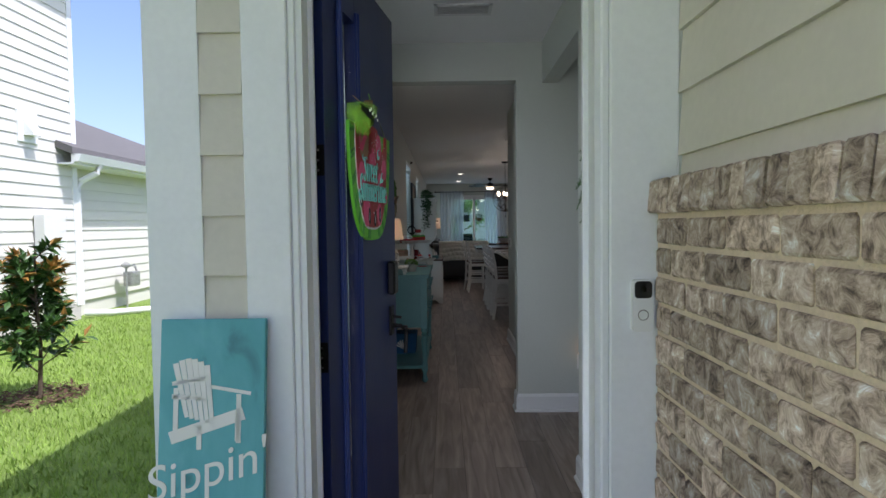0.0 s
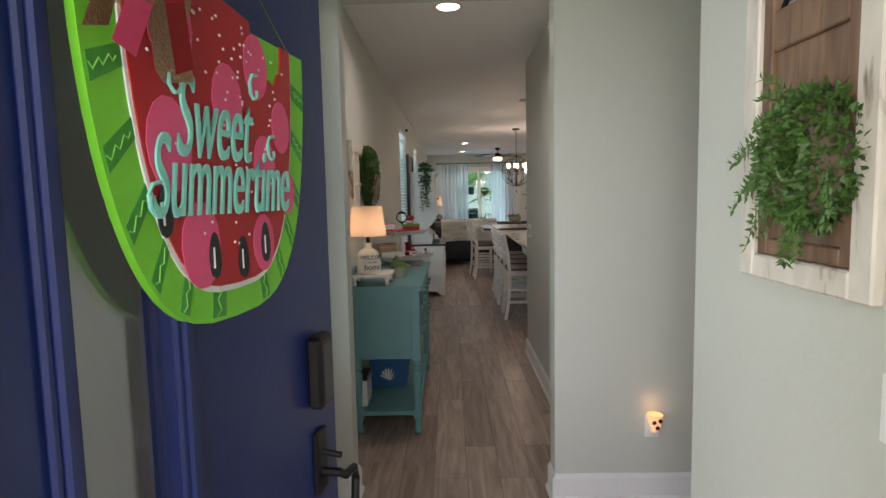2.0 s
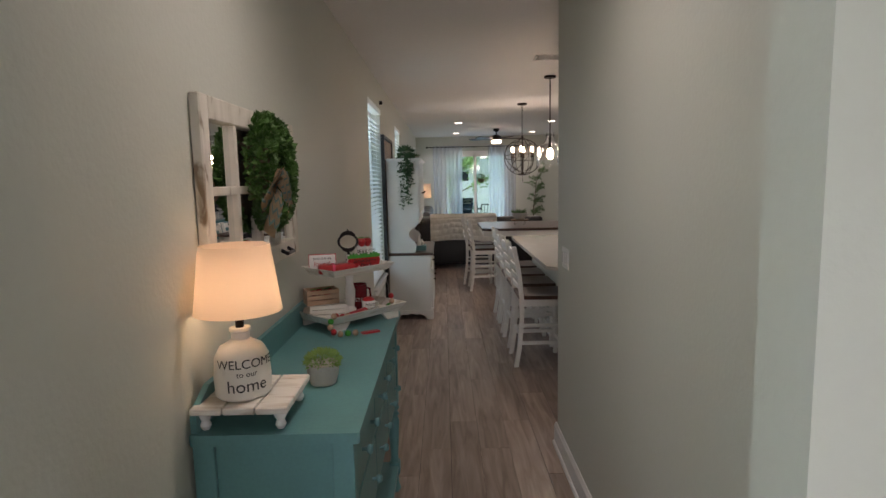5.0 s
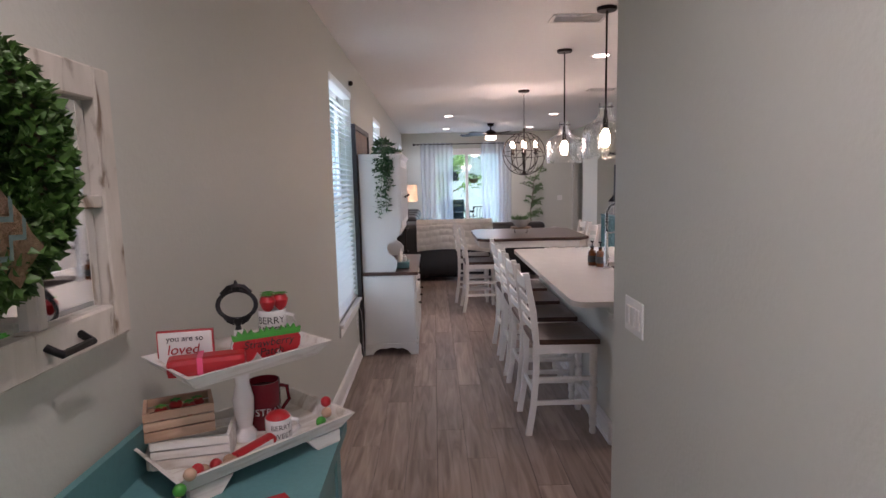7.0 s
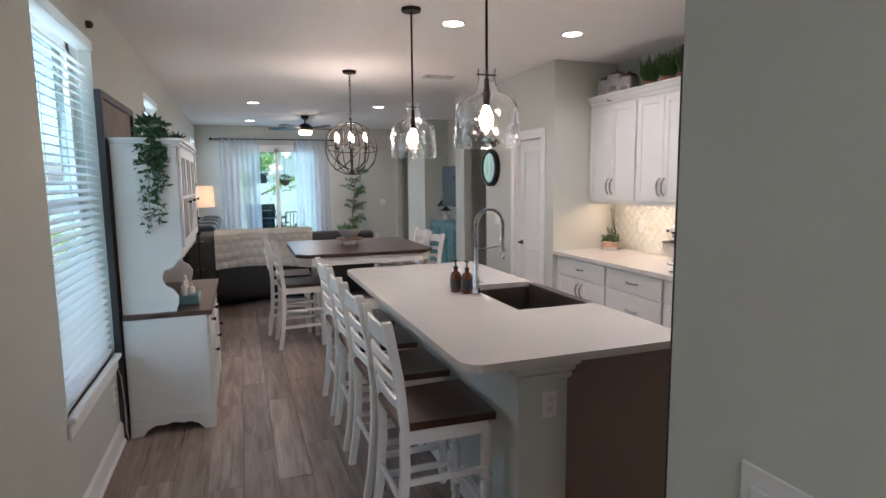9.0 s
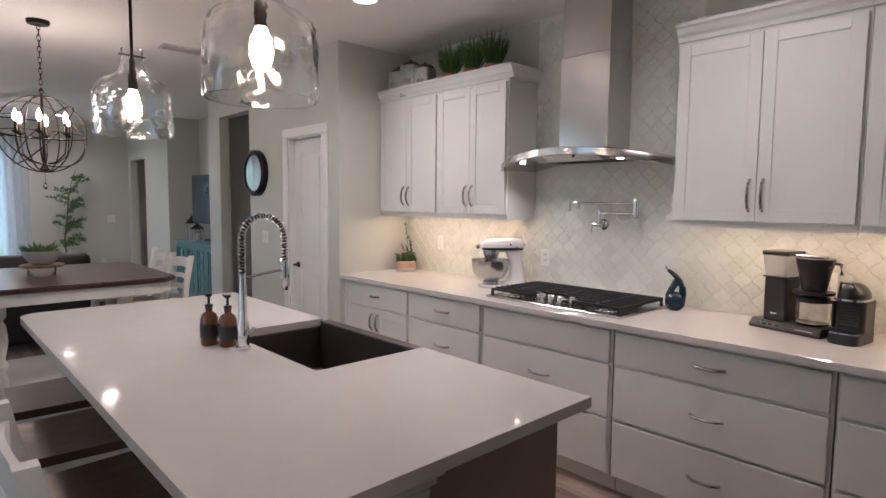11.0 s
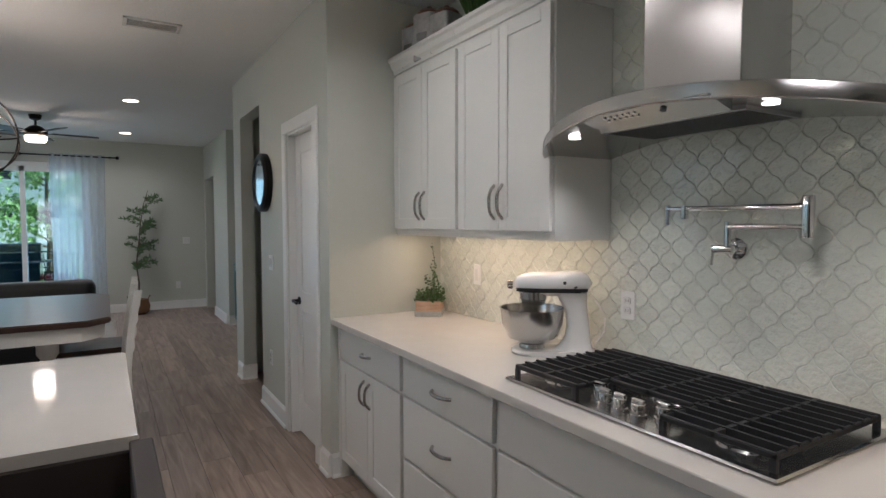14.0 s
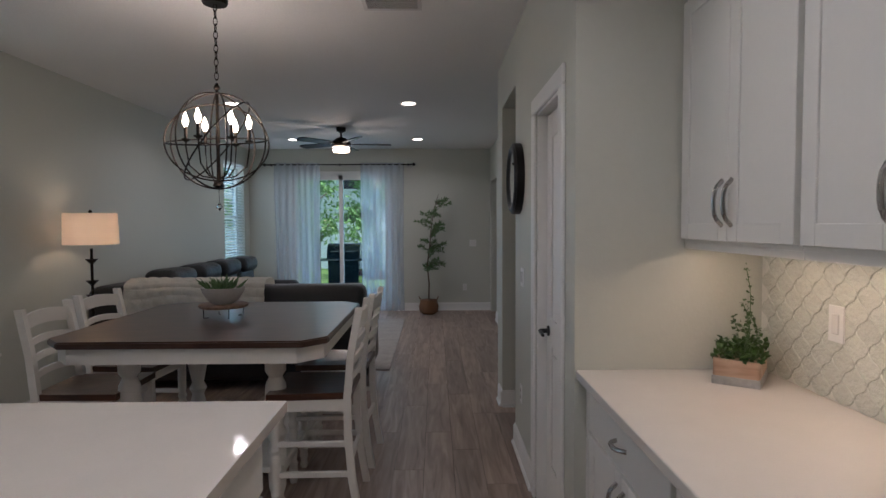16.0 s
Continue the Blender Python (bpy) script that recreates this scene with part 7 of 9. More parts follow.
for k in range(3):
    cx = -0.066 + 0.066 * k
    heart = [(0.0, 0.0), (0.020, 0.010), (0.036, 0.034), (0.041, 0.060), (0.034, 0.080), (0.016, 0.088), (-0.016, 0.088), (-0.034, 0.080), (-0.041, 0.060), (-0.036, 0.034), (-0.020, 0.010)]
    bb = part("berry", slabm([(cx + x * 1.06, z * 1.04) for x, z in heart], "y", -0.006 - 0.001 * k, 0.004), M["white"], sb, "white edge of the strawberry")
    part("berry_face", slabm([(cx + x * 0.95, 0.004 + z * 0.95) for x, z in heart], "y", -0.0085 - 0.001 * k, -0.005 - 0.001 * k), M["red"], bb)
    part("leaf_cap", slabm([(cx - 0.037, 0.078), (cx + 0.037, 0.078), (cx + 0.040, 0.098), (cx + 0.026, 0.092), (cx + 0.020, 0.108), (cx + 0.008, 0.096), (cx, 0.112), (cx - 0.008, 0.096), (cx - 0.020, 0.108), (cx - 0.026, 0.092), (cx - 0.040, 0.098)], "y", -0.0125 - 0.001 * k, 0.0), M["green"], sb)
writing("Strawberry", 0.034, M["ink"], sb, pose(0.006, -0.0125, 0.060, 90, 0, 0), depth=0.0006, shear=0.2)
writing("Patch", 0.034, M["ink"], sb, pose(0.012, -0.0125, 0.032, 90, 0, 0), depth=0.0006, shear=0.2)


def cup(name, label, loc, rz, r, h, mt, word=None, rows=()):
    c = thing(name, label, "mug", loc, rz)
    part("body", spinm([(r * 0.92, 0), (r, 0.004), (r, h), (r * 0.93, h), (r * 0.9, h * 0.85)], seg=20), mt, c, smooth=True)
    part("handle", tubem([(r * 0.95, 0, h * 0.82), (r * 1.5, 0, h * 0.75), (r * 1.6, 0, h * 0.45), (r * 0.95, 0, h * 0.2)], 0.0055, 8), mt, c, smooth=True)
    for txt, sz, zz, m_ in rows:
        me = text_mesh(txt, sz, 0.0006)
        for v in me.vertices:
            a = v.co.x / r
            v.co = Vector(((r + 0.0006) * math.sin(a), -(r + 0.0006) * math.cos(a) - v.co.z * 0.3, zz + v.co.y))
        me.materials.clear()
        me.materials.append(m_)
        o = new("lettering", me)
        o.parent = c
        o.matrix_basis = pose(0, 0, 0, 0, 0, 8)
    return c


def berry(parent_loc, r=0.016):
    s_ = thing("strawberry", "small red artificial strawberry with a green cap", "fruit", parent_loc, group="strawberries on the tray")
    part("fruit", spinm([(0.002, 0), (r * 0.7, r * 0.6), (r, r * 1.5), (r * 0.7, r * 2.1), (0.002, r * 2.2)], seg=12), M["red"], s_, smooth=True)
    b = bmesh.new()
    for k in range(6):
        leaf(b, (0, 0, r * 2.15), (math.cos(k * 1.047), math.sin(k * 1.047), 0.25), (0, 0, 1), r * 1.1, r * 0.6)
    part("cap", b, M["green"], s_)
    return s_


bp = cup("berry_cup", "white enamel cup with black lettering and strawberries", on_tray(0.105, 0.015, TU + 0.03), 0, 0.037, 0.075, M["white"], rows=(("BERRY", 0.026, 0.050, M["ink"]), ("PATCH", 0.026, 0.024, M["ink"])))
for dx, dy in ((-0.018, -0.01), (0.018, -0.012), (0.0, 0.018)):
    v = on_tray(0.105 + dx, 0.015 + dy, TU + 0.098)
    berry(v, 0.021)
sc_ = thing("cup_saucer", "glossy red saucer stand under the berry cup", "saucer", on_tray(0.105, 0.015, TU))
part("dish", spinm([(0.028, 0), (0.020, 0.006), (0.018, 0.016), (0.050, 0.026), (0.052, 0.030), (0.02, 0.0295)], seg=20), M["crimson"], sc_, smooth=True)
cup("red_mug", "large dark red glazed mug with white lettering", on_tray(0.075, 0.03, TL), 35, 0.042, 0.125, M["crimson"], rows=(("STRAW", 0.026, 0.05, M["white"]),))
cup("berry_mug", "small white mug with a red strawberry filling", on_tray(0.05, -0.075, TL), 20, 0.032, 0.06, M["white"], rows=(("BERRY", 0.018, 0.042, M["ink"]), ("SWEET", 0.018, 0.02, M["ink"])))
tp = thing("mug_topper", "red rippled strawberry topper in the mug", "decor", on_tray(0.05, -0.075, TL + 0.056))
part("mound", spinm([(0.028, 0), (0.031, 0.006), (0.022, 0.016), (0.005, 0.022)], seg=16), M["red"], tp, smooth=True)


def crate(name, label, loc, rz, lx, ly, h, mt, m2):
    c = thing(name, label, "crate", loc, rz)
    part("bottom", boxm(-lx, -ly, 0, lx, ly, 0.006), mt, c)
    for k in range(3):
        z0 = 0.004 + k * h / 3
        for y in (-ly, ly - 0.006):
            part("slat", boxm(-lx, y, z0, lx, y + 0.006, z0 + h / 3 - 0.004), m2 if k == 2 else mt, c)
    for x in (-lx, lx - 0.008):
        part("end", boxm(x, -ly + 0.006, 0.004, x + 0.008, ly - 0.006, h), mt, c)
    return c


crate("white_crate", "small white slatted crate with printed bars", on_tray(-0.125, 0.005, TL), 12, 0.085, 0.055, 0.065, M["washed"], M["washed"])
cr = crate("berry_crate", "small pale wooden crate of strawberries, tilted", on_tray(-0.145, 0.035, TL + 0.066), 25, 0.075, 0.05, 0.068, M["pale_wood"], M["pale_wood"])
for dx, dy in ((-0.04, 0.0), (0.0, 0.015), (0.04, -0.01), (0.015, -0.02)):
    v = on_tray(-0.145 + dx, 0.035 + dy, TL + 0.098)
    berry(v, 0.016)
rp = thing("red_rolling_pin", "small red rolling pin with pale handles", "decor", on_tray(-0.03, -0.098, TL + 0.016), 62)
part("barrel", tubem([(-0.06, 0, 0), (0.06, 0, 0)], 0.016, 14), M["red"], rp, smooth=True)
for s in (-1, 1):
    part("handle", tubem([(s * 0.06, 0, 0), (s * 0.068, 0, 0), (s * 0.098, 0, 0)], 0.008, 10), M["pale_wood"], rp, smooth=True)
part("label_bar", boxm(-0.045, -0.0165, -0.006, 0.045, -0.0145, 0.006), M["white"], rp)
gl_ = thing("bead_garland", "wooden bead garland in red, green and natural with tags", "garland", on_tray(0, 0, 0), 47)
path = [(-0.16, -0.11, 0.060), (-0.18, -0.125, 0.075), (-0.205, -0.145, 0.082), (-0.235, -0.162, 0.066), (-0.245, -0.17, 0.044), (-0.235, -0.18, 0.022), (-0.215, -0.20, 0.013), (-0.185, -0.215, 0.013), (-0.155, -0.23, 0.013), (-0.13, -0.105, 0.060), (-0.10, -0.108, 0.060), (0.16, -0.10, 0.06), (0.175, -0.105, 0.082), (0.185, -0.09, 0.105)]
for k, p_ in enumerate(path):
    b = bmesh.new()
    bmesh.ops.create_uvsphere(b, u_segments=10, v_segments=8, radius=0.014)
    bmesh.ops.translate(b, vec=p_, verts=b.verts)
    part("bead", b, (M["pale_wood"], M["red"], M["pale_wood"], M["green"])[k % 4], gl_, smooth=True)
part("tag", slabm([(-0.13, -0.25), (-0.05, -0.275), (-0.045, -0.245), (-0.12, -0.222)], "z", 0.0005, 0.008), M["red"], gl_)

# old window with mirror panes and a boxwood wreath
mw = thing("window_frame_mirror", "old white window frame with mirror panes and iron pulls", "mirror", (LW, 6.075, 1.335))
HW, HH = 0.50, 0.585
b = bmesh.new()
for a in ((-HW, 0, -HW + 0.06, HH), (HW - 0.06, 0, HW, HH), (-HW + 0.06, 0, HW - 0.06, 0.075), (-HW + 0.06, HH - 0.07, HW - 0.06, HH)):
    box(b, 0.002, a[0], a[1], 0.034, a[2], a[3], bevel=0.004)
part("sash", b, M["shabby"], mw)
cols = 4
wp = (2 * HW - 0.12) / cols
for k in range(1, cols):
    y = -HW + 0.06 + wp * k
    part("muntin", boxm(0.004, y - 0.012, 0.075, 0.030, y + 0.012, HH - 0.07, bevel=0.003), M["shabby"], mw)
part("cross_muntin", boxm(0.004, -HW + 0.06, 0.288, 0.029, HW - 0.06, 0.316, bevel=0.003), M["shabby"], mw)
for k in range(cols):
    for za, zb in ((0.075, 0.288), (0.316, HH - 0.07)):
        y = -HW + 0.06 + wp * k
        part("mirror_pane", boxm(0.003, y + 0.008, za, 0.010, y + wp - 0.008, zb), M["mirror"], mw)
for y in (-0.26, 0.26):
    part("pull", tubem([(0.034, y - 0.05, 0.045), (0.06, y - 0.045, 0.03), (0.062, y + 0.045, 0.03), (0.034, y + 0.05, 0.045)], 0.008, 8), M["black"], mw, smooth=True)
xw = thing("boxwood_wreath", "round boxwood wreath with a burlap chevron bow", "wreath", (LW + 0.036, 6.13, 1.70), 90)
wreath(xw, "leaves", 0.146, 0.070, 5200, M["box"], 0.025, 0.020, 12, pose(0, 0, 0))


def bow_strip(name, points, width, across):
    """A burlap ribbon along a curve with woven zigzag stripes on both faces."""
    pts = [Vector(p) + Vector((-0.13, 0.035, 0.0)) for p in points]
    fine = []
    for i in range(len(pts) - 1):
        p0, p1, p2, p3 = pts[max(i - 1, 0)], pts[i], pts[i + 1], pts[min(i + 2, len(pts) - 1)]
        for k in range(6):
            t = k / 6
            fine.append(0.5 * (2 * p1 + (p2 - p0) * t + (2 * p0 - 5 * p1 + 4 * p2 - p3) * t * t + (3 * p1 - p0 - 3 * p2 + p3) * t ** 3))
    fine.append(pts[-1])
    av = Vector(across).normalized()
    run = [0.0]
    for a, b in zip(fine, fine[1:]):
        run.append(run[-1] + (b - a).length)

    def at(s_, v, lift):
        s_ = max(0.0, min(run[-1] - 1e-5, s_))
        i = max(k for k in range(len(run) - 1) if run[k] <= s_)
        d = (fine[i + 1] - fine[i]).normalized()
        n = d.cross(av).normalized()
        return fine[i].lerp(fine[i + 1], (s_ - run[i]) / (run[i + 1] - run[i])) + av * v + n * lift

    b = bmesh.new()
    rows = [[b.verts.new(at(run[-1] * i / 40, width * (j / 4 - 0.5), 0.002 * math.sin(j * 1.6 + i * 0.5))) for j in range(5)] for i in range(41)]
    for r0, r1 in zip(rows, rows[1:]):
        for j in range(4):
            b.faces.new((r0[j], r1[j], r1[j + 1], r0[j + 1]))
    bmesh.ops.solidify(b, geom=list(b.faces), thickness=0.0015)
    rb = part(name, b, M["burlap"], xw, smooth=True)
    s0 = 0.012
    while s0 < run[-1] - 0.05:
        b = bmesh.new()
        for lift in (0.0042, -0.0042):
            prev = None
            for j in range(5):
                off = 0.024 * (1 if j % 2 else 0)
                cur = [b.verts.new(at(s0 + off + q, width * 0.98 * (j / 4 - 0.5), lift)) for q in (0, 0.013)]
                if prev:
                    b.faces.new((prev[0], cur[0], cur[1], prev[1]))
                prev = cur
        part("zigzag", b, M["zig"], rb, "grey-teal woven zigzag stripe")
        s0 += 0.042


bow_strip("bow_loop", [(-0.035, -0.115, -0.035), (-0.085, -0.15, -0.015), (-0.15, -0.155, -0.03), (-0.185, -0.135, -0.075), (-0.14, -0.125, -0.105), (-0.08, -0.12, -0.075), (-0.035, -0.112, -0.05)], 0.07, (0.1, -0.55, 0.85))
bow_strip("bow_tail", [(-0.05, -0.12, -0.02), (0.0, -0.135, -0.025), (0.06, -0.13, -0.06), (0.12, -0.12, -0.115), (0.165, -0.11, -0.155)], 0.075, (0.55, -0.2, 0.80))
bow_strip("bow_tail", [(-0.04, -0.118, -0.05), (-0.07, -0.135, -0.09), (-0.105, -0.135, -0.14), (-0.145, -0.12, -0.215)], 0.075, (0.85, -0.2, -0.45))
part("bow_knot", ribbon([(-0.055, -0.128, -0.015), (-0.05, -0.148, -0.03), (-0.05, -0.15, -0.05), (-0.052, -0.128, -0.068)], 0.045, (1, 0, 0.25)), M["burlap"], xw, smooth=True, at=pose(-0.13, 0.035, 0))

# ---- hutch wall ----
pn = thing("framed_panel", "tall dark-framed weathered board panel standing behind the hutch", "wall decor", (LW, 0, 0))
b = bmesh.new()
for a in ((10.555, 0.0, 10.60, 2.19), (11.62, 0.0, 11.665, 2.19), (10.60, 2.145, 11.62, 2.19), (10.60, 0.0, 11.62, 0.045)):
    box(b, 0.002, a[0], a[1], 0.040, a[2], a[3], bevel=0.002)
part("frame", b, M["ink"], pn)
for k in range(8):
    part("board", boxm(0.004, 10.60 + k * 0.1275 + 0.001, 0.045, 0.022, 10.60 + (k + 1) * 0.1275 - 0.001, 2.145), M["wood"], pn)

hu = thing("hutch", "distressed white hutch with glass doors and brown counter", "hutch", (-0.345, 10.59, 0))
D1, LH = 0.51, 1.28
b = bmesh.new()
slab(b, [(0.0, 0.0), (0.07, 0.0), (0.10, 0.04), (0.15, 0.065), (0.20, 0.06), (0.255, 0.075), (0.31, 0.06), (0.36, 0.065), (0.41, 0.04), (0.44, 0.0), (D1, 0.0), (D1, 0.11), (0.0, 0.11)], "y", -0.012, 0.012)
part("side_plinth", b, M["cab"], hu)
part("base_plinth", slabm([(0.0, 0.0), (0.12, 0.0), (0.18, 0.06), (LH - 0.18, 0.06), (LH - 0.12, 0.0), (LH, 0.0), (LH, 0.11), (0.0, 0.11)], "x", D1 - 0.02, D1), M["cab"], hu)
part("base_case", boxm(0.0, 0.0, 0.07, D1 - 0.02, LH, 0.772, bevel=0.003), M["cab"], hu)
part("counter", boxm(-0.0, -0.015, 0.772, D1 + 0.015, LH + 0.015, 0.802, bevel=0.005), M["dwood"], hu, "dark brown wood counter")
for k in range(3):
    y0, y1 = 0.04 + k * 0.405, 0.04 + (k + 1) * 0.405 - 0.015
    d = part("drawer_front", boxm(D1 - 0.019, y0, 0.62, D1 - 0.004, y1, 0.75, bevel=0.003), M["cab"], hu)
    part("knob", spinm([(0.006, 0), (0.006, 0.012), (0.014, 0.02), (0.012, 0.03)], seg=12), M["bronze"], d, at=pose(D1 - 0.004, (y0 + y1) / 2, 0.685, 0, 90, 0), smooth=True)
    d = part("door", boxm(D1 - 0.019, y0, 0.13, D1 - 0.006, y1, 0.60), M["cab"], hu)
    b = bmesh.new()
    for a in ((y0, 0.13, y0 + 0.05, 0.60), (y1 - 0.05, 0.13, y1, 0.60), (y0 + 0.05, 0.13, y1 - 0.05, 0.18), (y0 + 0.05, 0.55, y1 - 0.05, 0.60)):
        box(b, D1 - 0.007, a[0], a[1], D1 + 0.002, a[2], a[3], bevel=0.002)
    part("door_frame", b, M["cab"], d)
    part("knob", spinm([(0.006, 0), (0.006, 0.012), (0.014, 0.02), (0.012, 0.03)], seg=12), M["bronze"], d, at=pose(D1 + 0.002, y1 - 0.03, 0.42, 0, 90, 0), smooth=True)
D2 = 0.37


def side_poly():
    p = [(0.0, 0.803), (0.31, 0.803), (0.325, 0.85), (0.33, 0.90), (0.30, 0.945), (0.255, 0.975), (0.235, 1.02), (0.255, 1.075), (0.30, 1.085), (0.325, 1.11), (D2 - 0.015, 1.15), (D2, 1.20), (D2, 1.875), (0.0, 1.875)]
    return p


for y in (0.03, LH - 0.055):
    part("upper_side", slabm(side_poly(), "y", y, y + 0.025), M["cab"], hu)
part("upper_back", boxm(0.0, 0.055, 0.803, 0.015, LH - 0.055, 1.875), M["cab"], hu)
part("upper_shelf", boxm(0.015, 0.055, 1.195, D2 - 0.02, LH - 0.055, 1.215), M["cab"], hu)
part("upper_shelf", boxm(0.015, 0.055, 1.53, D2 - 0.03, LH - 0.055, 1.545), M["cab"], hu)
part("upper_top", boxm(0.0, 0.03, 1.875, D2, LH - 0.03, 1.893), M["cab"], hu)
for k in range(3):
    part("upper_cornice", boxm(0.0, 0.03 - 0.012 * (k + 1), 1.858 + 0.018 * k, D2 + 0.014 * (k + 1), LH - 0.03 + 0.012 * (k + 1), 1.877 + 0.018 * k, bevel=0.004), M["cab"], hu)
part("valance", slabm([(0.055, 1.21), (0.055, 1.15)] + [(0.055 + (LH - 0.11) * i / 24, 1.16 + 0.018 * math.cos(i * math.pi / 2)) for i in range(1, 24)] + [(LH - 0.055, 1.15), (LH - 0.055, 1.21)], "x", D2 - 0.018, D2), M["cab"], hu)
for k in range(3):
    y0, y1 = 0.04 + k * 0.40, 0.04 + (k + 1) * 0.40 - 0.004
    b = bmesh.new()
    for a in ((y0, 1.22, y0 + 0.045, 1.855), (y1 - 0.045, 1.22, y1, 1.855), (y0 + 0.045, 1.22, y1 - 0.045, 1.27), (y0 + 0.045, 1.80, y1 - 0.045, 1.855), ((y0 + y1) / 2 - 0.009, 1.27, (y0 + y1) / 2 + 0.009, 1.80), (y0 + 0.045, 1.525, y1 - 0.045, 1.545)):
        box(b, D2 + 0.001, a[0], a[1], D2 + 0.02, a[2], a[3], bevel=0.002)
    d = part("glass_door", b, M["cab"], hu)
    part("door_pane", boxm(D2 + 0.008, y0 + 0.04, 1.265, D2 + 0.011, y1 - 0.04, 1.805), M["pane_d"], d)
    part("knob", spinm([(0.005, 0), (0.005, 0.01), (0.012, 0.018), (0.010, 0.026)], seg=12), M["bronze"], d, at=pose(D2 + 0.02, y1 - 0.022, 1.50, 0, 90, 0), smooth=True)
for k in range(6):
    ds = thing("dish_stack", "white dishes stacked in the hutch", "dishes", (-0.19, 10.80 + 0.19 * k, 1.2155 if k % 2 else 1.5455), group="dishes in the hutch")
    part("plates", spinm([(0.05, 0), (0.075, 0.012), (0.078, 0.05), (0.06, 0.052)], seg=18), M["ceramic"], ds, smooth=True)

vp = thing("trailing_plant", "trailing green ivy in a pot on the hutch", "plant", (-0.115, 10.73, 1.9135))
part("pot", spinm([(0.05, 0), (0.065, 0.09), (0.058, 0.09), (0.05, 0.08)], seg=18), M["cement"], vp, smooth=True)
b, bs = bmesh.new(), bmesh.new()
rng = random.Random(41)
for i in range(90):
    d = rnd_dir(rng)
    d.z = abs(d.z) * 0.6
    leaf(b, Vector((d.x * 0.04, d.y * 0.04, 0.09)), d, rnd_dir(rng), rng.uniform(0.05, 0.10), 0.03)
for i in range(15):
    a = rng.uniform(-2.5, -0.6)
    ln = rng.choice((0.22, 0.34, 0.46, 0.60)) * rng.uniform(0.8, 1.05)
    x0, y0 = 0.075 * math.cos(a), -0.02 + 0.085 * math.sin(a)
    pts = [(0, 0, 0.09), (x0 * 0.7, y0 * 0.7, 0.12), (x0 * 1.1, y0 * 1.2, 0.06)]
    for k in range(1, 13):
        pts.append((x0 * 1.15 + rng.uniform(-0.012, 0.012), min(y0 * 1.25, -0.085) + rng.uniform(-0.012, 0.006), 0.06 - ln * k / 12))
    tube(bs, pts, 0.0018, 5)
    for p_ in pts[2:]:
        for s in range(3):
            leaf(b, p_, Vector((rng.uniform(-1, 1), rng.uniform(-1, 0.2), rng.uniform(-0.9, 0.2))), rnd_dir(rng), rng.uniform(0.038, 0.060), 0.024)
part("leaves", b, M["ivy"], vp)
part("vines", bs, M["sprig"], vp)
sp2 = thing("small_succulent", "small green succulent on the hutch top", "plant", (-0.03, 11.35, 1.9135))
part("pot", spinm([(0.035, 0), (0.045, 0.05), (0.04, 0.05)], seg=14), M["cement"], sp2, smooth=True)
b = bmesh.new()
for i in range(60):
    d = rnd_dir(rng)
    d.z = abs(d.z)
    leaf(b, (0, 0, 0.045), d, rnd_dir(rng), rng.uniform(0.04, 0.09), 0.014)
part("leaves", b, M["sprig"], sp2)
ty = thing("teal_tray", "small teal box of cream bottles on the hutch", "tray", (0.02, 10.90, 0.803))
part("box", boxm(-0.07, -0.10, 0, 0.07, 0.10, 0.06, bevel=0.004), M["teal_d"], ty)
for x, y, h in ((-0.02, -0.05, 0.10), (0.02, 0.0, 0.07), (-0.02, 0.05, 0.12)):
    part("bottle", spinm([(0.02, 0.06), (0.024, 0.07), (0.024, 0.06 + h * 0.6), (0.009, 0.06 + h * 0.8), (0.009, 0.06 + h)], x, y, 14), M["ceramic"], ty, smooth=True)
ec = thing("extension_cord", "pale extension cord by the hutch", "cable", (-0.385, 10.50, 0.0))
part("cord", tubem([(0.008, 0.0, 0.50), (0.03, -0.02, 0.45), (0.035, 0.0, 0.25), (0.03, 0.02, 0.08), (0.035, 0.05, 0.005), (0.10, 0.075, 0.005)], 0.004, 6), M["cement"], ec, smooth=True)
outlet("outlet", pose(LW, 10.45, 0.36, 0, 0, 90), "white outlet by the window")

# ---- living room ----
so = thing("sectional_sofa", "black leather sectional sofa with a knit throw", "sofa", (0, 0, 0))


def cushion(name, x0, y0, z0, x1, y1, z1, rr=0.05):
    b = bmesh.new()
    box(b, x0, y0, z0, x1, y1, z1)
    bmesh.ops.bevel(b, geom=list(b.edges), offset=rr, segments=3, affect="EDGES", profile=0.5)
    bmesh.ops.subdivide_edges(b, edges=[e for e in b.edges if e.calc_length() > 0.25], cuts=3, use_grid_fill=True)
    rng = random.Random(int((x0 + y0 * 3) * 100))
    for v in b.verts:
        v.co += 0.007 * noise.noise_vector(v.co * 4)
    return part(name, b, M["leather"], so, smooth=True)


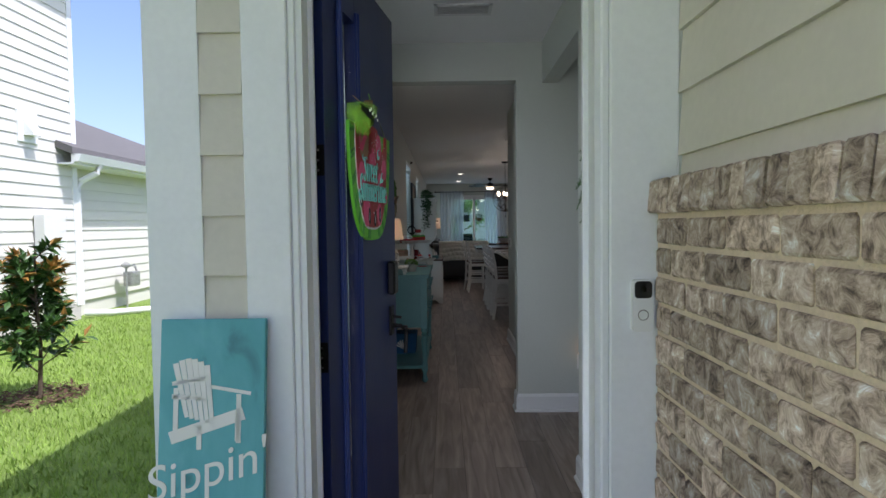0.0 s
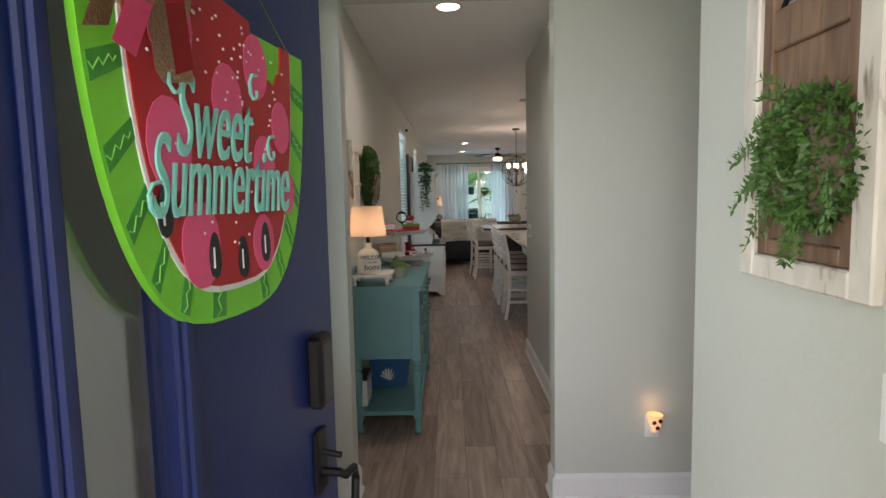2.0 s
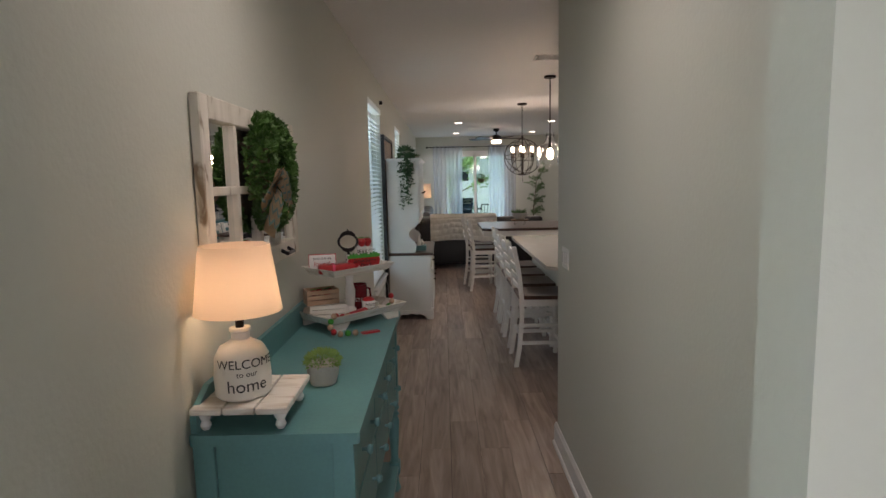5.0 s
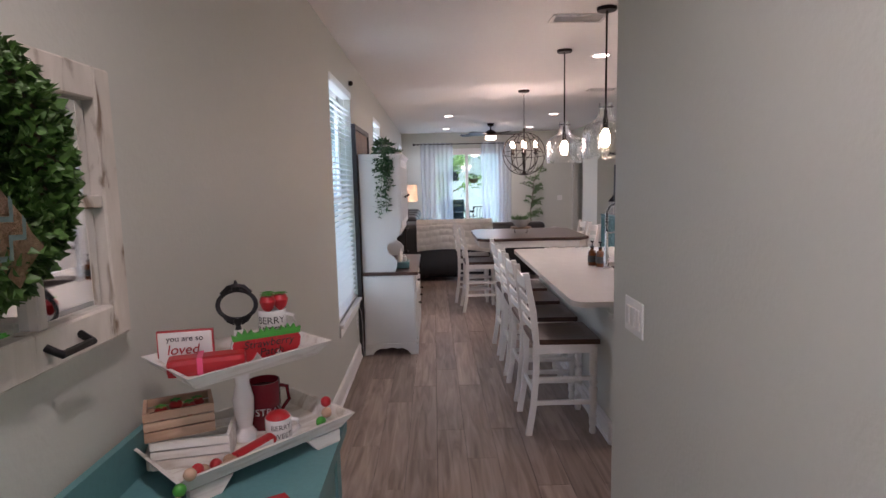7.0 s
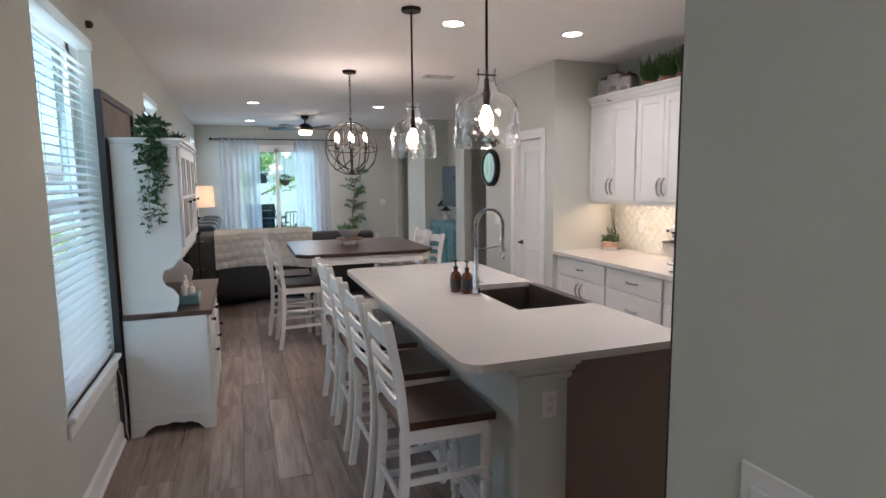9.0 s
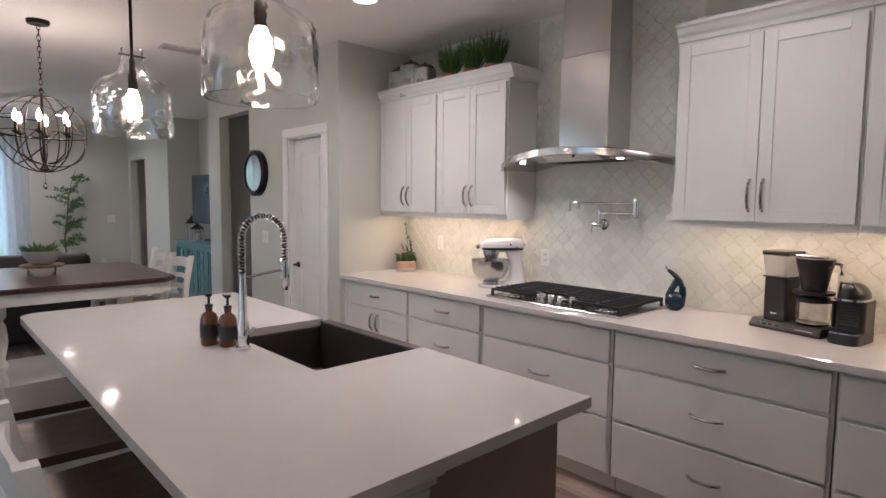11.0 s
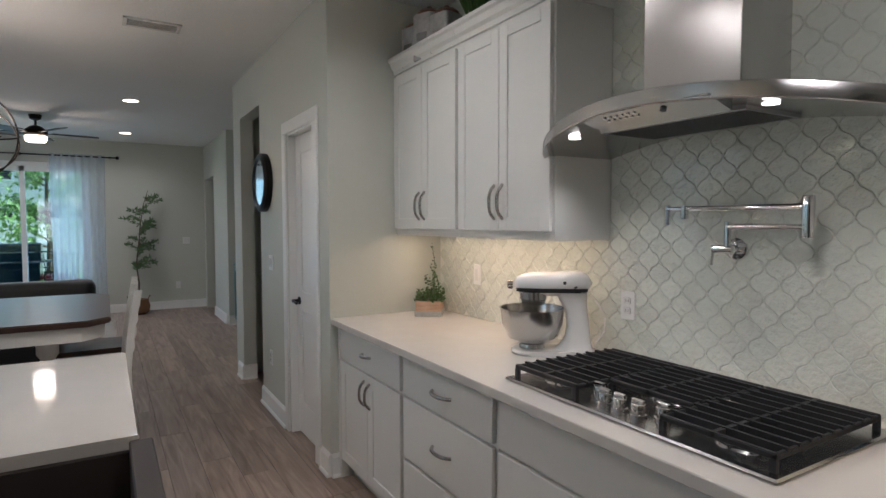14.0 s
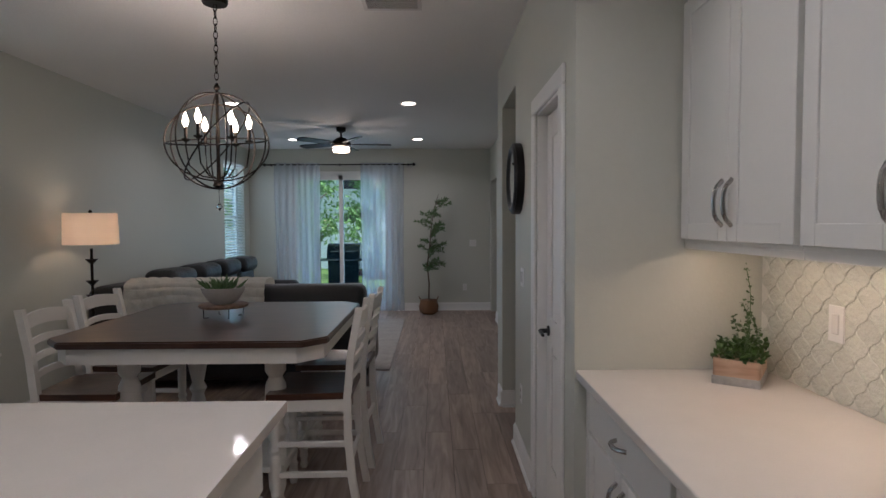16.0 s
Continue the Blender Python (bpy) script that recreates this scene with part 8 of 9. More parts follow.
cushion("back", 0.02, 14.36, 0.10, 2.14, 14.62, 0.955, 0.07)
cushion("base", 0.02, 14.50, 0.06, 2.14, 15.35, 0.30, 0.04)
for k in range(3):
    cushion("seat_cushion", 0.10 + k * 0.66, 14.62, 0.30, 0.74 + k * 0.66, 15.38, 0.47, 0.06)
cushion("arm", 1.98, 14.50, 0.08, 2.17, 15.36, 0.64, 0.07)
cushion("corner_back", -0.33, 14.38, 0.06, 0.24, 15.3, 0.95, 0.10)
for k in range(4):
    y0 = 15.25 + k * 0.74
    cushion("side_seat", -0.30, y0, 0.06, 0.60, y0 + 0.73, 0.46, 0.06)
    cushion("side_back", -0.34, y0 + 0.01, 0.44, -0.02, y0 + 0.72, 0.90 + 0.02 * (k % 2), 0.09)
    cushion("headrest", -0.30, y0 + 0.06, 0.80, 0.06, y0 + 0.67, 1.02, 0.09)
cushion("end_arm", -0.30, 18.2, 0.06, 0.62, 18.42, 0.62, 0.08)
# knit throw folded over the sofa back, with cabled ridges
b = bmesh.new()
nx, ny = 120, 66
path = [(14.325 - 0.0, 0.52), (14.322, 0.65), (14.322, 0.80), (14.325, 0.92), (14.35, 0.985), (14.42, 1.005), (14.54, 1.005), (14.63, 0.98), (14.655, 0.90), (14.66, 0.80)]
rows = []
for i in range(nx + 1):
    x = 0.06 + 1.22 * i / nx
    row = []
    for j in range(ny + 1):
        t = j / ny * (len(path) - 1)
        k = min(int(t), len(path) - 2)
        f = t - k
        y = path[k][0] * (1 - f) + path[k + 1][0] * f
        z = path[k][1] * (1 - f) + path[k + 1][1] * f
        if j < 30:
            z += (0.07 * math.sin(x * 2.1 + 0.5) - 0.04) * (1 - j / 30)
        ripple = 0.022 * abs(math.sin(j * 0.52 + 0.5 * math.sin(x * 9))) ** 0.6 * (0.55 + 0.45 * abs(math.sin(x * 30 + 1.57 * int(j * 0.52 / math.pi))))
        row.append(b.verts.new((x, y - ripple * (1 if t < 4 else 0.1), z + ripple * (0.2 if t < 4 else 0.8))))
    rows.append(row)
for r0, r1 in zip(rows, rows[1:]):
    for j in range(ny):
        b.faces.new((r0[j], r1[j], r1[j + 1], r0[j + 1]))
bmesh.ops.solidify(b, geom=list(b.faces), thickness=0.012)
th = tagged(part("knit_throw", b, M["knit"], None, "", True), "chunky cream knit throw over the sofa back", "blanket")

fl_ = thing("floor_lamp", "bronze floor lamp with a white drum shade, lit", "lamp", (-0.11, 14.16, 0))
part("base", spinm([(0.12, 0), (0.125, 0.015), (0.04, 0.03), (0.014, 0.05)], seg=24), M["bronze"], fl_, smooth=True)
part("pole", spinm([(0.011, 0.04), (0.011, 1.30)], seg=10), M["bronze"], fl_)
for z in (0.55, 0.90, 1.02, 1.20):
    part("leaf_cup", spinm([(0.012, z - 0.03), (0.035, z - 0.005), (0.052, z + 0.012), (0.046, z + 0.012), (0.012, z)], seg=8), M["bronze"], fl_, smooth=True)
part("shade", spinm([(0.205, 1.335), (0.207, 1.34), (0.200, 1.59), (0.198, 1.594)], seg=36, closed=False), M["shade"], fl_, "lit white drum shade", smooth=True)
part("finial", spinm([(0.006, 1.59), (0.018, 1.605), (0.006, 1.625)], seg=10), M["bronze"], fl_, smooth=True)
part("spider", tubem([(-0.2, 0, 1.585), (0.2, 0, 1.585)], 0.003, 5), M["bronze"], fl_)
part("bulb", spinm([(0.01, 1.36), (0.03, 1.41), (0.028, 1.45), (0.01, 1.48)], seg=12), M["shaded_bulb"], fl_, smooth=True)
lamp("floor_lamp_light", "POINT", (-0.11, 14.16, 1.44), 2.0, (1.0, 0.80, 0.55), 0.04)

rg = thing("area_rug", "grey low-pile area rug under the sofa", "rug", (0, 0, 0))
part("pile", boxm(0.62, 15.1, 0.001, 2.30, 18.2, 0.012, bevel=0.004), M["rug"], rg)

ot = thing("olive_tree", "slender artificial olive tree in a woven basket", "plant", (2.66, 18.72, 0))
part("basket", spinm([(0.10, 0), (0.15, 0.04), (0.165, 0.13), (0.14, 0.21), (0.13, 0.24), (0.12, 0.235)], seg=24), M["basket"], ot, smooth=True)
for s in (-1, 1):
    part("basket_handle", tubem([(s * 0.13, -0.03, 0.22), (s * 0.16, -0.02, 0.29), (s * 0.16, 0.02, 0.29), (s * 0.13, 0.03, 0.22)], 0.008, 6), M["basket"], ot, smooth=True)
b, bs = bmesh.new(), bmesh.new()
rng = random.Random(77)
trunk = [(0, 0, 0.18), (0.01, 0, 0.5), (-0.02, 0.01, 0.8), (0.02, 0, 1.1), (0.05, 0.0, 1.45), (0.10, 0, 1.75), (0.17, 0, 1.98)]
tube(bs, trunk, 0.015, 7, r2=0.004)
for i in range(34):
    z = rng.uniform(0.62, 1.85)
    k = min(int((z - 0.18) / 0.3), 5)
    p0 = Vector(trunk[k]).lerp(Vector(trunk[k + 1]), 0.5)
    p0.z = z
    a = rng.uniform(0, 6.28)
    ln = rng.uniform(0.14, 0.36) * (1.1 - 0.35 * abs(z - 1.25))
    d = Vector((math.cos(a), math.sin(a), rng.uniform(0.2, 1.0))).normalized()
    pts = [p0 + d * ln * q / 6 + Vector((0, 0, -0.05 * (q / 6) ** 2)) for q in range(7)]
    tube(bs, pts, 0.005, 5, r2=0.0015)
    for q in range(1, 7):
        for s in range(6):
            leaf(b, pts[q], d + 1.2 * rnd_dir(rng), rnd_dir(rng), rng.uniform(0.05, 0.08), 0.019)
part("trunk", bs, M["bark"], ot)
part("crown", b, M["sprig"], ot)

# sliding glass door, curtains
sd = thing("sliding_door", "white framed sliding glass patio door", "door", (0, 19.1, 0))
sd["kind"] = "structure"
b = bmesh.new()
X0, X1 = 0.285, 2.045
for a in ((X0, 0.0, X0 + 0.06, 2.395), (X1 - 0.06, 0.0, X1, 2.395), (X0, 2.335, X1, 2.395), (X0, 0.0, X1, 0.05)):
    box(b, a[0], 0.02, a[1], a[2], 0.11, a[3])
part("frame", b, M["stone_w"], sd)
for k, (a, c, y) in enumerate(((X0 + 0.06, 1.20, 0.075), (1.13, X1 - 0.06, 0.045))):
    b = bmesh.new()
    for q in ((a, 0.05, a + 0.065, 2.335), (c - 0.065, 0.05, c, 2.335), (a, 0.05, c, 0.14), (a, 2.25, c, 2.335)):
        box(b, q[0], y - 0.014, q[1], q[2], y + 0.014, q[3])
    s_ = part("sash", b, M["stone_w"], sd)
    p = part("pane", boxm(a + 0.06, y - 0.003, 0.135, c - 0.06, y + 0.003, 2.255), M["pane"], s_)
    p.visible_shadow = False
rod = thing("curtain_rod", "black curtain rod with ball finials over the door", "curtain rod", (0, 19.02, 2.50))
part("rod", tubem([(-0.08, 0, 0), (2.40, 0, 0)], 0.011, 10), M["black"], rod)
for x in (-0.10, 2.42):
    b = bmesh.new()
    bmesh.ops.create_uvsphere(b, u_segments=12, v_segments=8, radius=0.028)
    bmesh.ops.translate(b, vec=(x, 0, 0), verts=b.verts)
    part("finial", b, M["black"], rod, smooth=True)
for x in (0.0, 1.16, 2.32):
    part("bracket", boxm(x - 0.008, 0.0, -0.02, x + 0.008, 0.079, 0.02), M["black"], rod)


def curtain(x0, x1, seed):
    c = thing("sheer_curtain", "sheer white patterned curtain panel", "curtain", (0, 19.02, 0), group="sheer curtains")
    b = bmesh.new()
    n = 90
    rows = []
    for i in range(n + 1):
        u = i / n
        x = x0 + (x1 - x0) * u
        w = 0.030 * math.sin(u * 2 * math.pi * 7 + seed) + 0.010 * math.sin(u * 41)
        rows.append([b.verts.new((x + 0.008 * math.sin(z * 2 + u * 9), w * (0.55 + 0.45 * (2.5 - z) / 2.5), z)) for z in (0.012, 0.5, 1.0, 1.5, 2.0, 2.35, 2.53)])
    for r0, r1 in zip(rows, rows[1:]):
        for k in range(6):
            b.faces.new((r0[k], r1[k], r1[k + 1], r0[k + 1]))
    part("panel", b, M["sheer"], c, smooth=True)
    # woven lattice figure on the cloth
    b = bmesh.new()
    rngc = random.Random(seed)
    for i in range(0, 13):
        for k in range(0, 26):
            u = (i + 0.5 * (k % 2)) / 13
            if u >= 1:
                continue
            x = x0 + (x1 - x0) * u
            z = 0.08 + k * 0.094
            y = (0.030 * math.sin(u * 2 * math.pi * 7 + seed) + 0.010 * math.sin(u * 41)) * (0.55 + 0.45 * (2.5 - z) / 2.5) - 0.004
            for sx, sz in ((1, 1), (1, -1), (-1, 1), (-1, -1)):
                V = [b.verts.new(v) for v in ((x + sx * 0.004, y, z + sz * 0.040), (x + sx * 0.009, y, z + sz * 0.043), (x + sx * 0.024, y, z + sz * 0.004), (x + sx * 0.019, y, z + sz * 0.001))]
                b.faces.new(V)
    part("woven_figure", b, M["sheer_d"], c)


curtain(0.06, 0.82, 1)
curtain(1.52, 2.24, 2)

# media alcove
mc = thing("media_cabinet", "distressed teal media cabinet with lattice doors", "cabinet", (3.775, 15.22, 0))
part("body", boxm(0.02, 0, 0.08, 0.42, 1.65, 0.86, bevel=0.004), M["teal_d"], mc)
part("top", boxm(0.0, -0.02, 0.86, 0.425, 1.67, 0.89, bevel=0.004), M["teal_d"], mc)
part("plinth", boxm(0.03, 0.0, 0.0, 0.42, 1.65, 0.08), M["teal_d"], mc)
for k in range(4):
    y0, y1 = 0.02 + k * 0.405, 0.02 + (k + 1) * 0.405 - 0.01
    b = bmesh.new()
    for a in ((y0, 0.10, y0 + 0.05, 0.84), (y1 - 0.05, 0.10, y1, 0.84), (y0 + 0.05, 0.10, y1 - 0.05, 0.15), (y0 + 0.05, 0.79, y1 - 0.05, 0.84)):
        box(b, 0.002, a[0], a[1], 0.02, a[2], a[3], bevel=0.002)
    d = part("door", b, M["teal_d"], mc)
    for q in range(4):
        part("lattice", ringm(0.085, 0.007, 20, 6, pose(0.012, (y0 + y1) / 2, 0.23 + q * 0.16, 0, 90, 0)), M["teal_d"], d)
for y, h in ((16.62, 0.40), (16.42, 0.28)):
    ln_ = thing("lantern", "grey metal candle lantern on the media cabinet", "lantern", (3.95, y, 0.89), group="lanterns")
    part("base", boxm(-0.07, -0.07, 0, 0.07, 0.07, 0.02), M["galv"], ln_)
    for sx in (-0.06, 0.06):
        for sy in (-0.06, 0.06):
            part("post", boxm(sx - 0.008, sy - 0.008, 0.02, sx + 0.008, sy + 0.008, h * 0.65), M["galv"], ln_)
    part("roof", spinm([(0.10, h * 0.65), (0.10, h * 0.68), (0.04, h * 0.86), (0.02, h * 0.9), (0.02, h * 0.95)], seg=4), M["black"], ln_)
    part("candle", spinm([(0.035, 0.02), (0.035, h * 0.4)], seg=14), M["ceramic"], ln_)
    part("ring", ringm(0.025, 0.003, 16, 6, pose(0, 0, h * 0.98, 90, 0, 0)), M["black"], ln_)
tv = thing("television", "flat black television on a wall bracket", "television", (4.02, 15.95, 1.16), 6)
part("screen", boxm(-0.02, -0.62, 0.0, 0.02, 0.62, 0.72, bevel=0.004), M["plastic_b"], tv)
part("wall_arm", boxm(0.02, -0.1, 0.25, 0.175, 0.1, 0.45), M["black"], tv)

# ---- behind the house ----
struct("patio", boxm(-0.6, 19.25, -0.16, 5.4, 23.2, -0.05), M["concrete"], "grey concrete patio behind the sliding door", "patio")
struct("patio_roof", boxm(-0.6, 19.25, 2.62, 5.4, 23.2, 2.76), M["ext_trim"], "white patio roof", "roof")
for x in (-0.45, 2.9):
    struct("patio_post", boxm(x, 22.9, -0.05, x + 0.2, 23.1, 2.62, bevel=0.01), M["ext_trim"], "white square patio post", "post")
fe = thing("vinyl_fence", "white vinyl privacy fence behind the yard", "fence", (0, 30, -0.17))
for k in range(14):
    part("panel", boxm(-16 + k * 2.4 + 0.13, -0.02, 0.05, -16 + (k + 1) * 2.4, 0.02, 1.75), M["ext_trim"], fe)
    part("post", boxm(-16 + k * 2.4, -0.065, 0, -16 + k * 2.4 + 0.13, 0.065, 1.88, bevel=0.01), M["ext_trim"], fe)
nh = thing("rear_house", "pale blue-grey house behind the fence", "house", (3.0, 42, -0.17))
part("wall", boxm(-7, 0, 0, 8, 8, 5.6), M["siding_w"], nh)
part("roof", slabm([(-7.6, 5.5), (8.6, 5.5), (5.0, 8.2), (-4.0, 8.2)], "y", -0.6, 8.6), M["shingle"], nh)
for x in (-5, -1.5, 2, 5.5):
    for z in (1.0, 3.6):
        w_ = part("window", boxm(x - 0.55, -0.06, z, x + 0.55, 0.0, z + 1.4), M["stone_w"], nh)
        part("window_pane", boxm(x - 0.47, -0.075, z + 0.08, x + 0.47, -0.055, z + 1.32), M["plastic_b"], w_)


def tree(x, y, h, r, seed, n=1500):
    t = thing("tree", "leafy green tree beyond the patio", "tree", (x, y, -0.17), group="trees behind the house")
    rng = random.Random(seed)
    b, bs = bmesh.new(), bmesh.new()
    tube(bs, [(0, 0, 0), (0.03, 0, h * 0.3), (-0.03, 0.02, h * 0.6), (0, 0, h * 0.9)], h * 0.028, 8, r2=0.02)
    for i in range(16):
        z = h * rng.uniform(0.2, 0.85)
        a = rng.uniform(0, 6.28)
        ln = r * rng.uniform(0.5, 1.0) * (1.15 - 0.5 * z / h)
        tip = Vector((math.cos(a) * ln, math.sin(a) * ln, z + ln * 0.45))
        tube(bs, [(0, 0, z), tip * 0.5 + Vector((0, 0, z * 0.5)), tip], 0.03, 5, r2=0.008)
        for k in range(n // 16):
            p = Vector((0, 0, z)).lerp(tip, rng.uniform(0.35, 1.1)) + rnd_dir(rng) * r * 0.26 * rng.random()
            leaf(b, p, rnd_dir(rng), rnd_dir(rng), rng.uniform(0.10, 0.2), 0.09)
    part("trunk", bs, M["bark"], t)
    part("crown", b, M["treeleaf"], t)


tree(-0.6, 25.5, 4.4, 1.7, 1)
tree(0.9, 27.2, 3.6, 1.5, 2)
tree(-2.6, 27.5, 5.2, 2.0, 3)
tree(4.3, 28.0, 4.0, 1.6, 4)
gr = thing("gas_grill", "black covered gas grill on the patio", "grill", (0.86, 21.4, -0.05))
part("cart", boxm(-0.32, -0.25, 0.10, 0.32, 0.25, 0.78, bevel=0.01), M["bluecar"], gr)
part("shelf", boxm(-0.62, -0.22, 0.78, 0.62, 0.22, 0.82, bevel=0.005), M["steel2"], gr)
b = slab(bmesh.new(), [(-0.26, 0.82)] + [(0.26 * math.cos(math.pi - math.pi * i / 10), 0.88 + 0.26 * math.sin(math.pi * i / 10)) for i in range(11)] + [(0.26, 0.82)], "x", -0.34, 0.34)
part("lid", b, M["bluecar"], gr)
part("handle", tubem([(-0.25, -0.29, 0.98), (0.25, -0.29, 0.98)], 0.014, 8), M["steel2"], gr)
for x in (-0.25, 0.25):
    part("wheel", tubem([(x, -0.2, 0.07), (x + 0.04, -0.2, 0.07)], 0.07, 14), M["plastic_b"], gr)
for x, y, r_ in ((1.55, 21.2, 200), (1.30, 22.2, 150)):
    pc = thing("patio_chair", "dark metal patio armchair with a red cushion", "chair", (x, y, -0.05), r_, group="patio chairs")
    for sx in (-0.25, 0.25):
        for sy in (-0.24, 0.24):
            part("leg", tubem([(sx, sy, 0), (sx, sy, 0.60 if sy < 0 else 0.62)], 0.013, 6), M["black"], pc)
        part("arm", tubem([(sx, -0.26, 0.60), (sx, 0.26, 0.62)], 0.016, 6), M["black"], pc)
        part("back_post", tubem([(sx, 0.24, 0.40), (sx, 0.32, 0.95)], 0.013, 6), M["black"], pc)
    part("cushion", boxm(-0.24, -0.25, 0.40, 0.24, 0.25, 0.48, bevel=0.03, seg=2), M["red"], pc)
    for k in range(6):
        part("back_slat", tubem([(-0.22 + 0.088 * k, 0.26, 0.48), (-0.22 + 0.088 * k, 0.32, 0.93)], 0.008, 5), M["black"], pc)
    part("top_rail", tubem([(-0.25, 0.32, 0.95), (0.25, 0.32, 0.95)], 0.014, 6), M["black"], pc)
hg = thing("hanging_planter", "small hanging flower basket under the patio roof", "plant", (1.42, 20.6, 1.55))
part("bowl", spinm([(0.03, 0), (0.10, 0.05), (0.12, 0.12), (0.11, 0.12)], seg=16), M["basket"], hg, smooth=True)
part("cord", tubem([(0, 0, 0.12), (0, 0, 1.07)], 0.004, 5), M["black"], hg)
b = bmesh.new()
rng = random.Random(9)
for i in range(120):
    d = rnd_dir(rng)
    leaf(b, Vector((0, 0, 0.13)) + d * 0.08, d, rnd_dir(rng), 0.07, 0.03)
part("leaves", b, M["leaf"], hg)

# ---- house next door and the side yard ----
nb = thing("neighbour_house", "white lap-sided two-storey house next door", "house", (-6.3, 0, -0.17))
YC = 10.35
part("wall", boxm(-8, -8, 0, -0.02, YC, 6.4), M["siding_w"], nb)
lapm = bmesh.new()
slab(lapm, [(-0.02, 0), (0.022, 0), (0.006, 0.19), (-0.02, 0.19)], "y", -8, YC - 0.1)
bmesh.ops.recalc_face_normals(lapm, faces=lapm.faces)
lme = bpy.data.meshes.new("board")
lapm.to_mesh(lme)
lapm.free()
lme.materials.append(M["siding_w"])
for k in range(32):
    o = new("board", lme)
    o.parent = nb
    o.matrix_basis = Matrix.Translation((0, 0, 0.28 + k * 0.186))
part("corner_board", boxm(-0.02, YC - 0.1, 0.25, 0.03, YC + 0.02, 6.4), M["ext_trim"], nb)
part("foundation", boxm(-0.02, -8, 0.0, 0.015, YC, 0.28), M["concrete"], nb)
part("garage_wall", boxm(-8, YC, 0, -0.22, 17.5, 3.0), M["siding_w"], nb)
lapm = bmesh.new()
slab(lapm, [(-0.22, 0), (-0.178, 0), (-0.194, 0.19), (-0.22, 0.19)], "y", YC + 0.02, 17.4)
bmesh.ops.recalc_face_normals(lapm, faces=lapm.faces)
lme2 = bpy.data.meshes.new("board")
lapm.to_mesh(lme2)
lapm.free()
lme2.materials.append(M["siding_w"])
for k in range(14):
    o = new("board", lme2)
    o.parent = nb
    o.matrix_basis = Matrix.Translation((0, 0, 0.28 + k * 0.186))
# low roof: sloping up and back from its eave, hipped at the far end
b = bmesh.new()
V = [b.verts.new(v) for v in ((0.30, 9.85, 2.98), (0.30, 18.2, 2.98), (-4.2, 9.85, 4.9), (-4.2, 14.6, 4.9), (0.30, 9.85, 2.86), (0.30, 18.2, 2.86), (-4.2, 9.85, 4.7), (-4.2, 14.6, 4.7))]
for f in ((0, 1, 3, 2), (4, 6, 7, 5), (0, 4, 5, 1), (2, 3, 7, 6), (0, 2, 6, 4), (1, 5, 7, 3)):
    b.faces.new([V[i] for i in f])
part("low_roof", b, M["shingle"], nb, "grey shingle roof")
part("fascia", boxm(0.24, 9.9, 2.70, 0.29, 18.1, 2.87), M["ext_trim"], nb)
part("soffit", boxm(-0.2, 9.9, 2.70, 0.24, 18.1, 2.73), M["ext_trim"], nb)
part("gutter", slabm([(0.29, 2.74), (0.37, 2.74), (0.42, 2.87), (0.29, 2.87)], "y", 9.9, 18.1), M["ext_trim"], nb)
part("downspout", tubem([(0.34, 10.55, 2.76), (0.30, 10.5, 2.60), (0.06, 10.42, 2.45), (0.0, 10.40, 2.25), (0.0, 10.40, 0.25)], 0.055, 8), M["ext_trim"], nb, smooth=True)
part("drain_pipe", tubem([(0.05, 10.4, 0.10), (0.4, 10.6, 0.07), (0.9, 11.1, 0.06), (1.2, 11.6, 0.06)], 0.06, 10), M["ext_trim"], nb, smooth=True)
part("upper_eave", boxm(-8.3, -8, 6.3, 0.55, YC + 0.6, 6.45), M["ext_trim"], nb)
part("upper_roof", slabm([(-8.4, 6.45), (0.6, 6.45), (-3.9, 8.8)], "y", -8.2, YC + 0.7), M["shingle"], nb)
vt = part("vent_hood", boxm(0.0, 9.0, 2.95, 0.05, 9.42, 3.45, bevel=0.01), M["ext_trim"], nb)
part("vent_flap", slabm([(0.05, 3.32), (0.20, 3.10), (0.20, 3.06), (0.05, 3.06)], "y", 9.10, 9.32), M["stone_w"], vt)
part("utility_box", boxm(0.03, 9.25, 1.05, 0.22, 9.75, 1.85, bevel=0.015), M["plastic_w"], nb)
part("meter_box", boxm(0.03, 8.70, 1.0, 0.13, 8.92, 1.28, bevel=0.01), M["galv"], nb)
part("conduit", tubem([(0.08, 8.8, 1.0), (0.08, 8.82, 0.7), (0.1, 9.0, 0.55), (0.1, 9.3, 0.6)], 0.02, 8), M["galv"], nb, smooth=True)
gm = thing("gas_meter", "grey gas meter with yellow tags beside the wall", "meter", (-6.25, 11.95, -0.17))
part("body", boxm(-0.1, -0.15, 0.42, 0.1, 0.15, 0.72, bevel=0.03, seg=2), M["galv"], gm)
part("pipe", tubem([(0.0, -0.2, 0.0), (0.0, -0.2, 0.8), (0.0, 0.1, 0.85), (0.0, 0.2, 0.7)], 0.022, 8), M["galv"], gm, smooth=True)
part("regulator", spinm([(0.02, 0.80), (0.09, 0.83), (0.09, 0.87), (0.02, 0.92)], 0.0, -0.2, 16), M["galv"], gm, smooth=True)

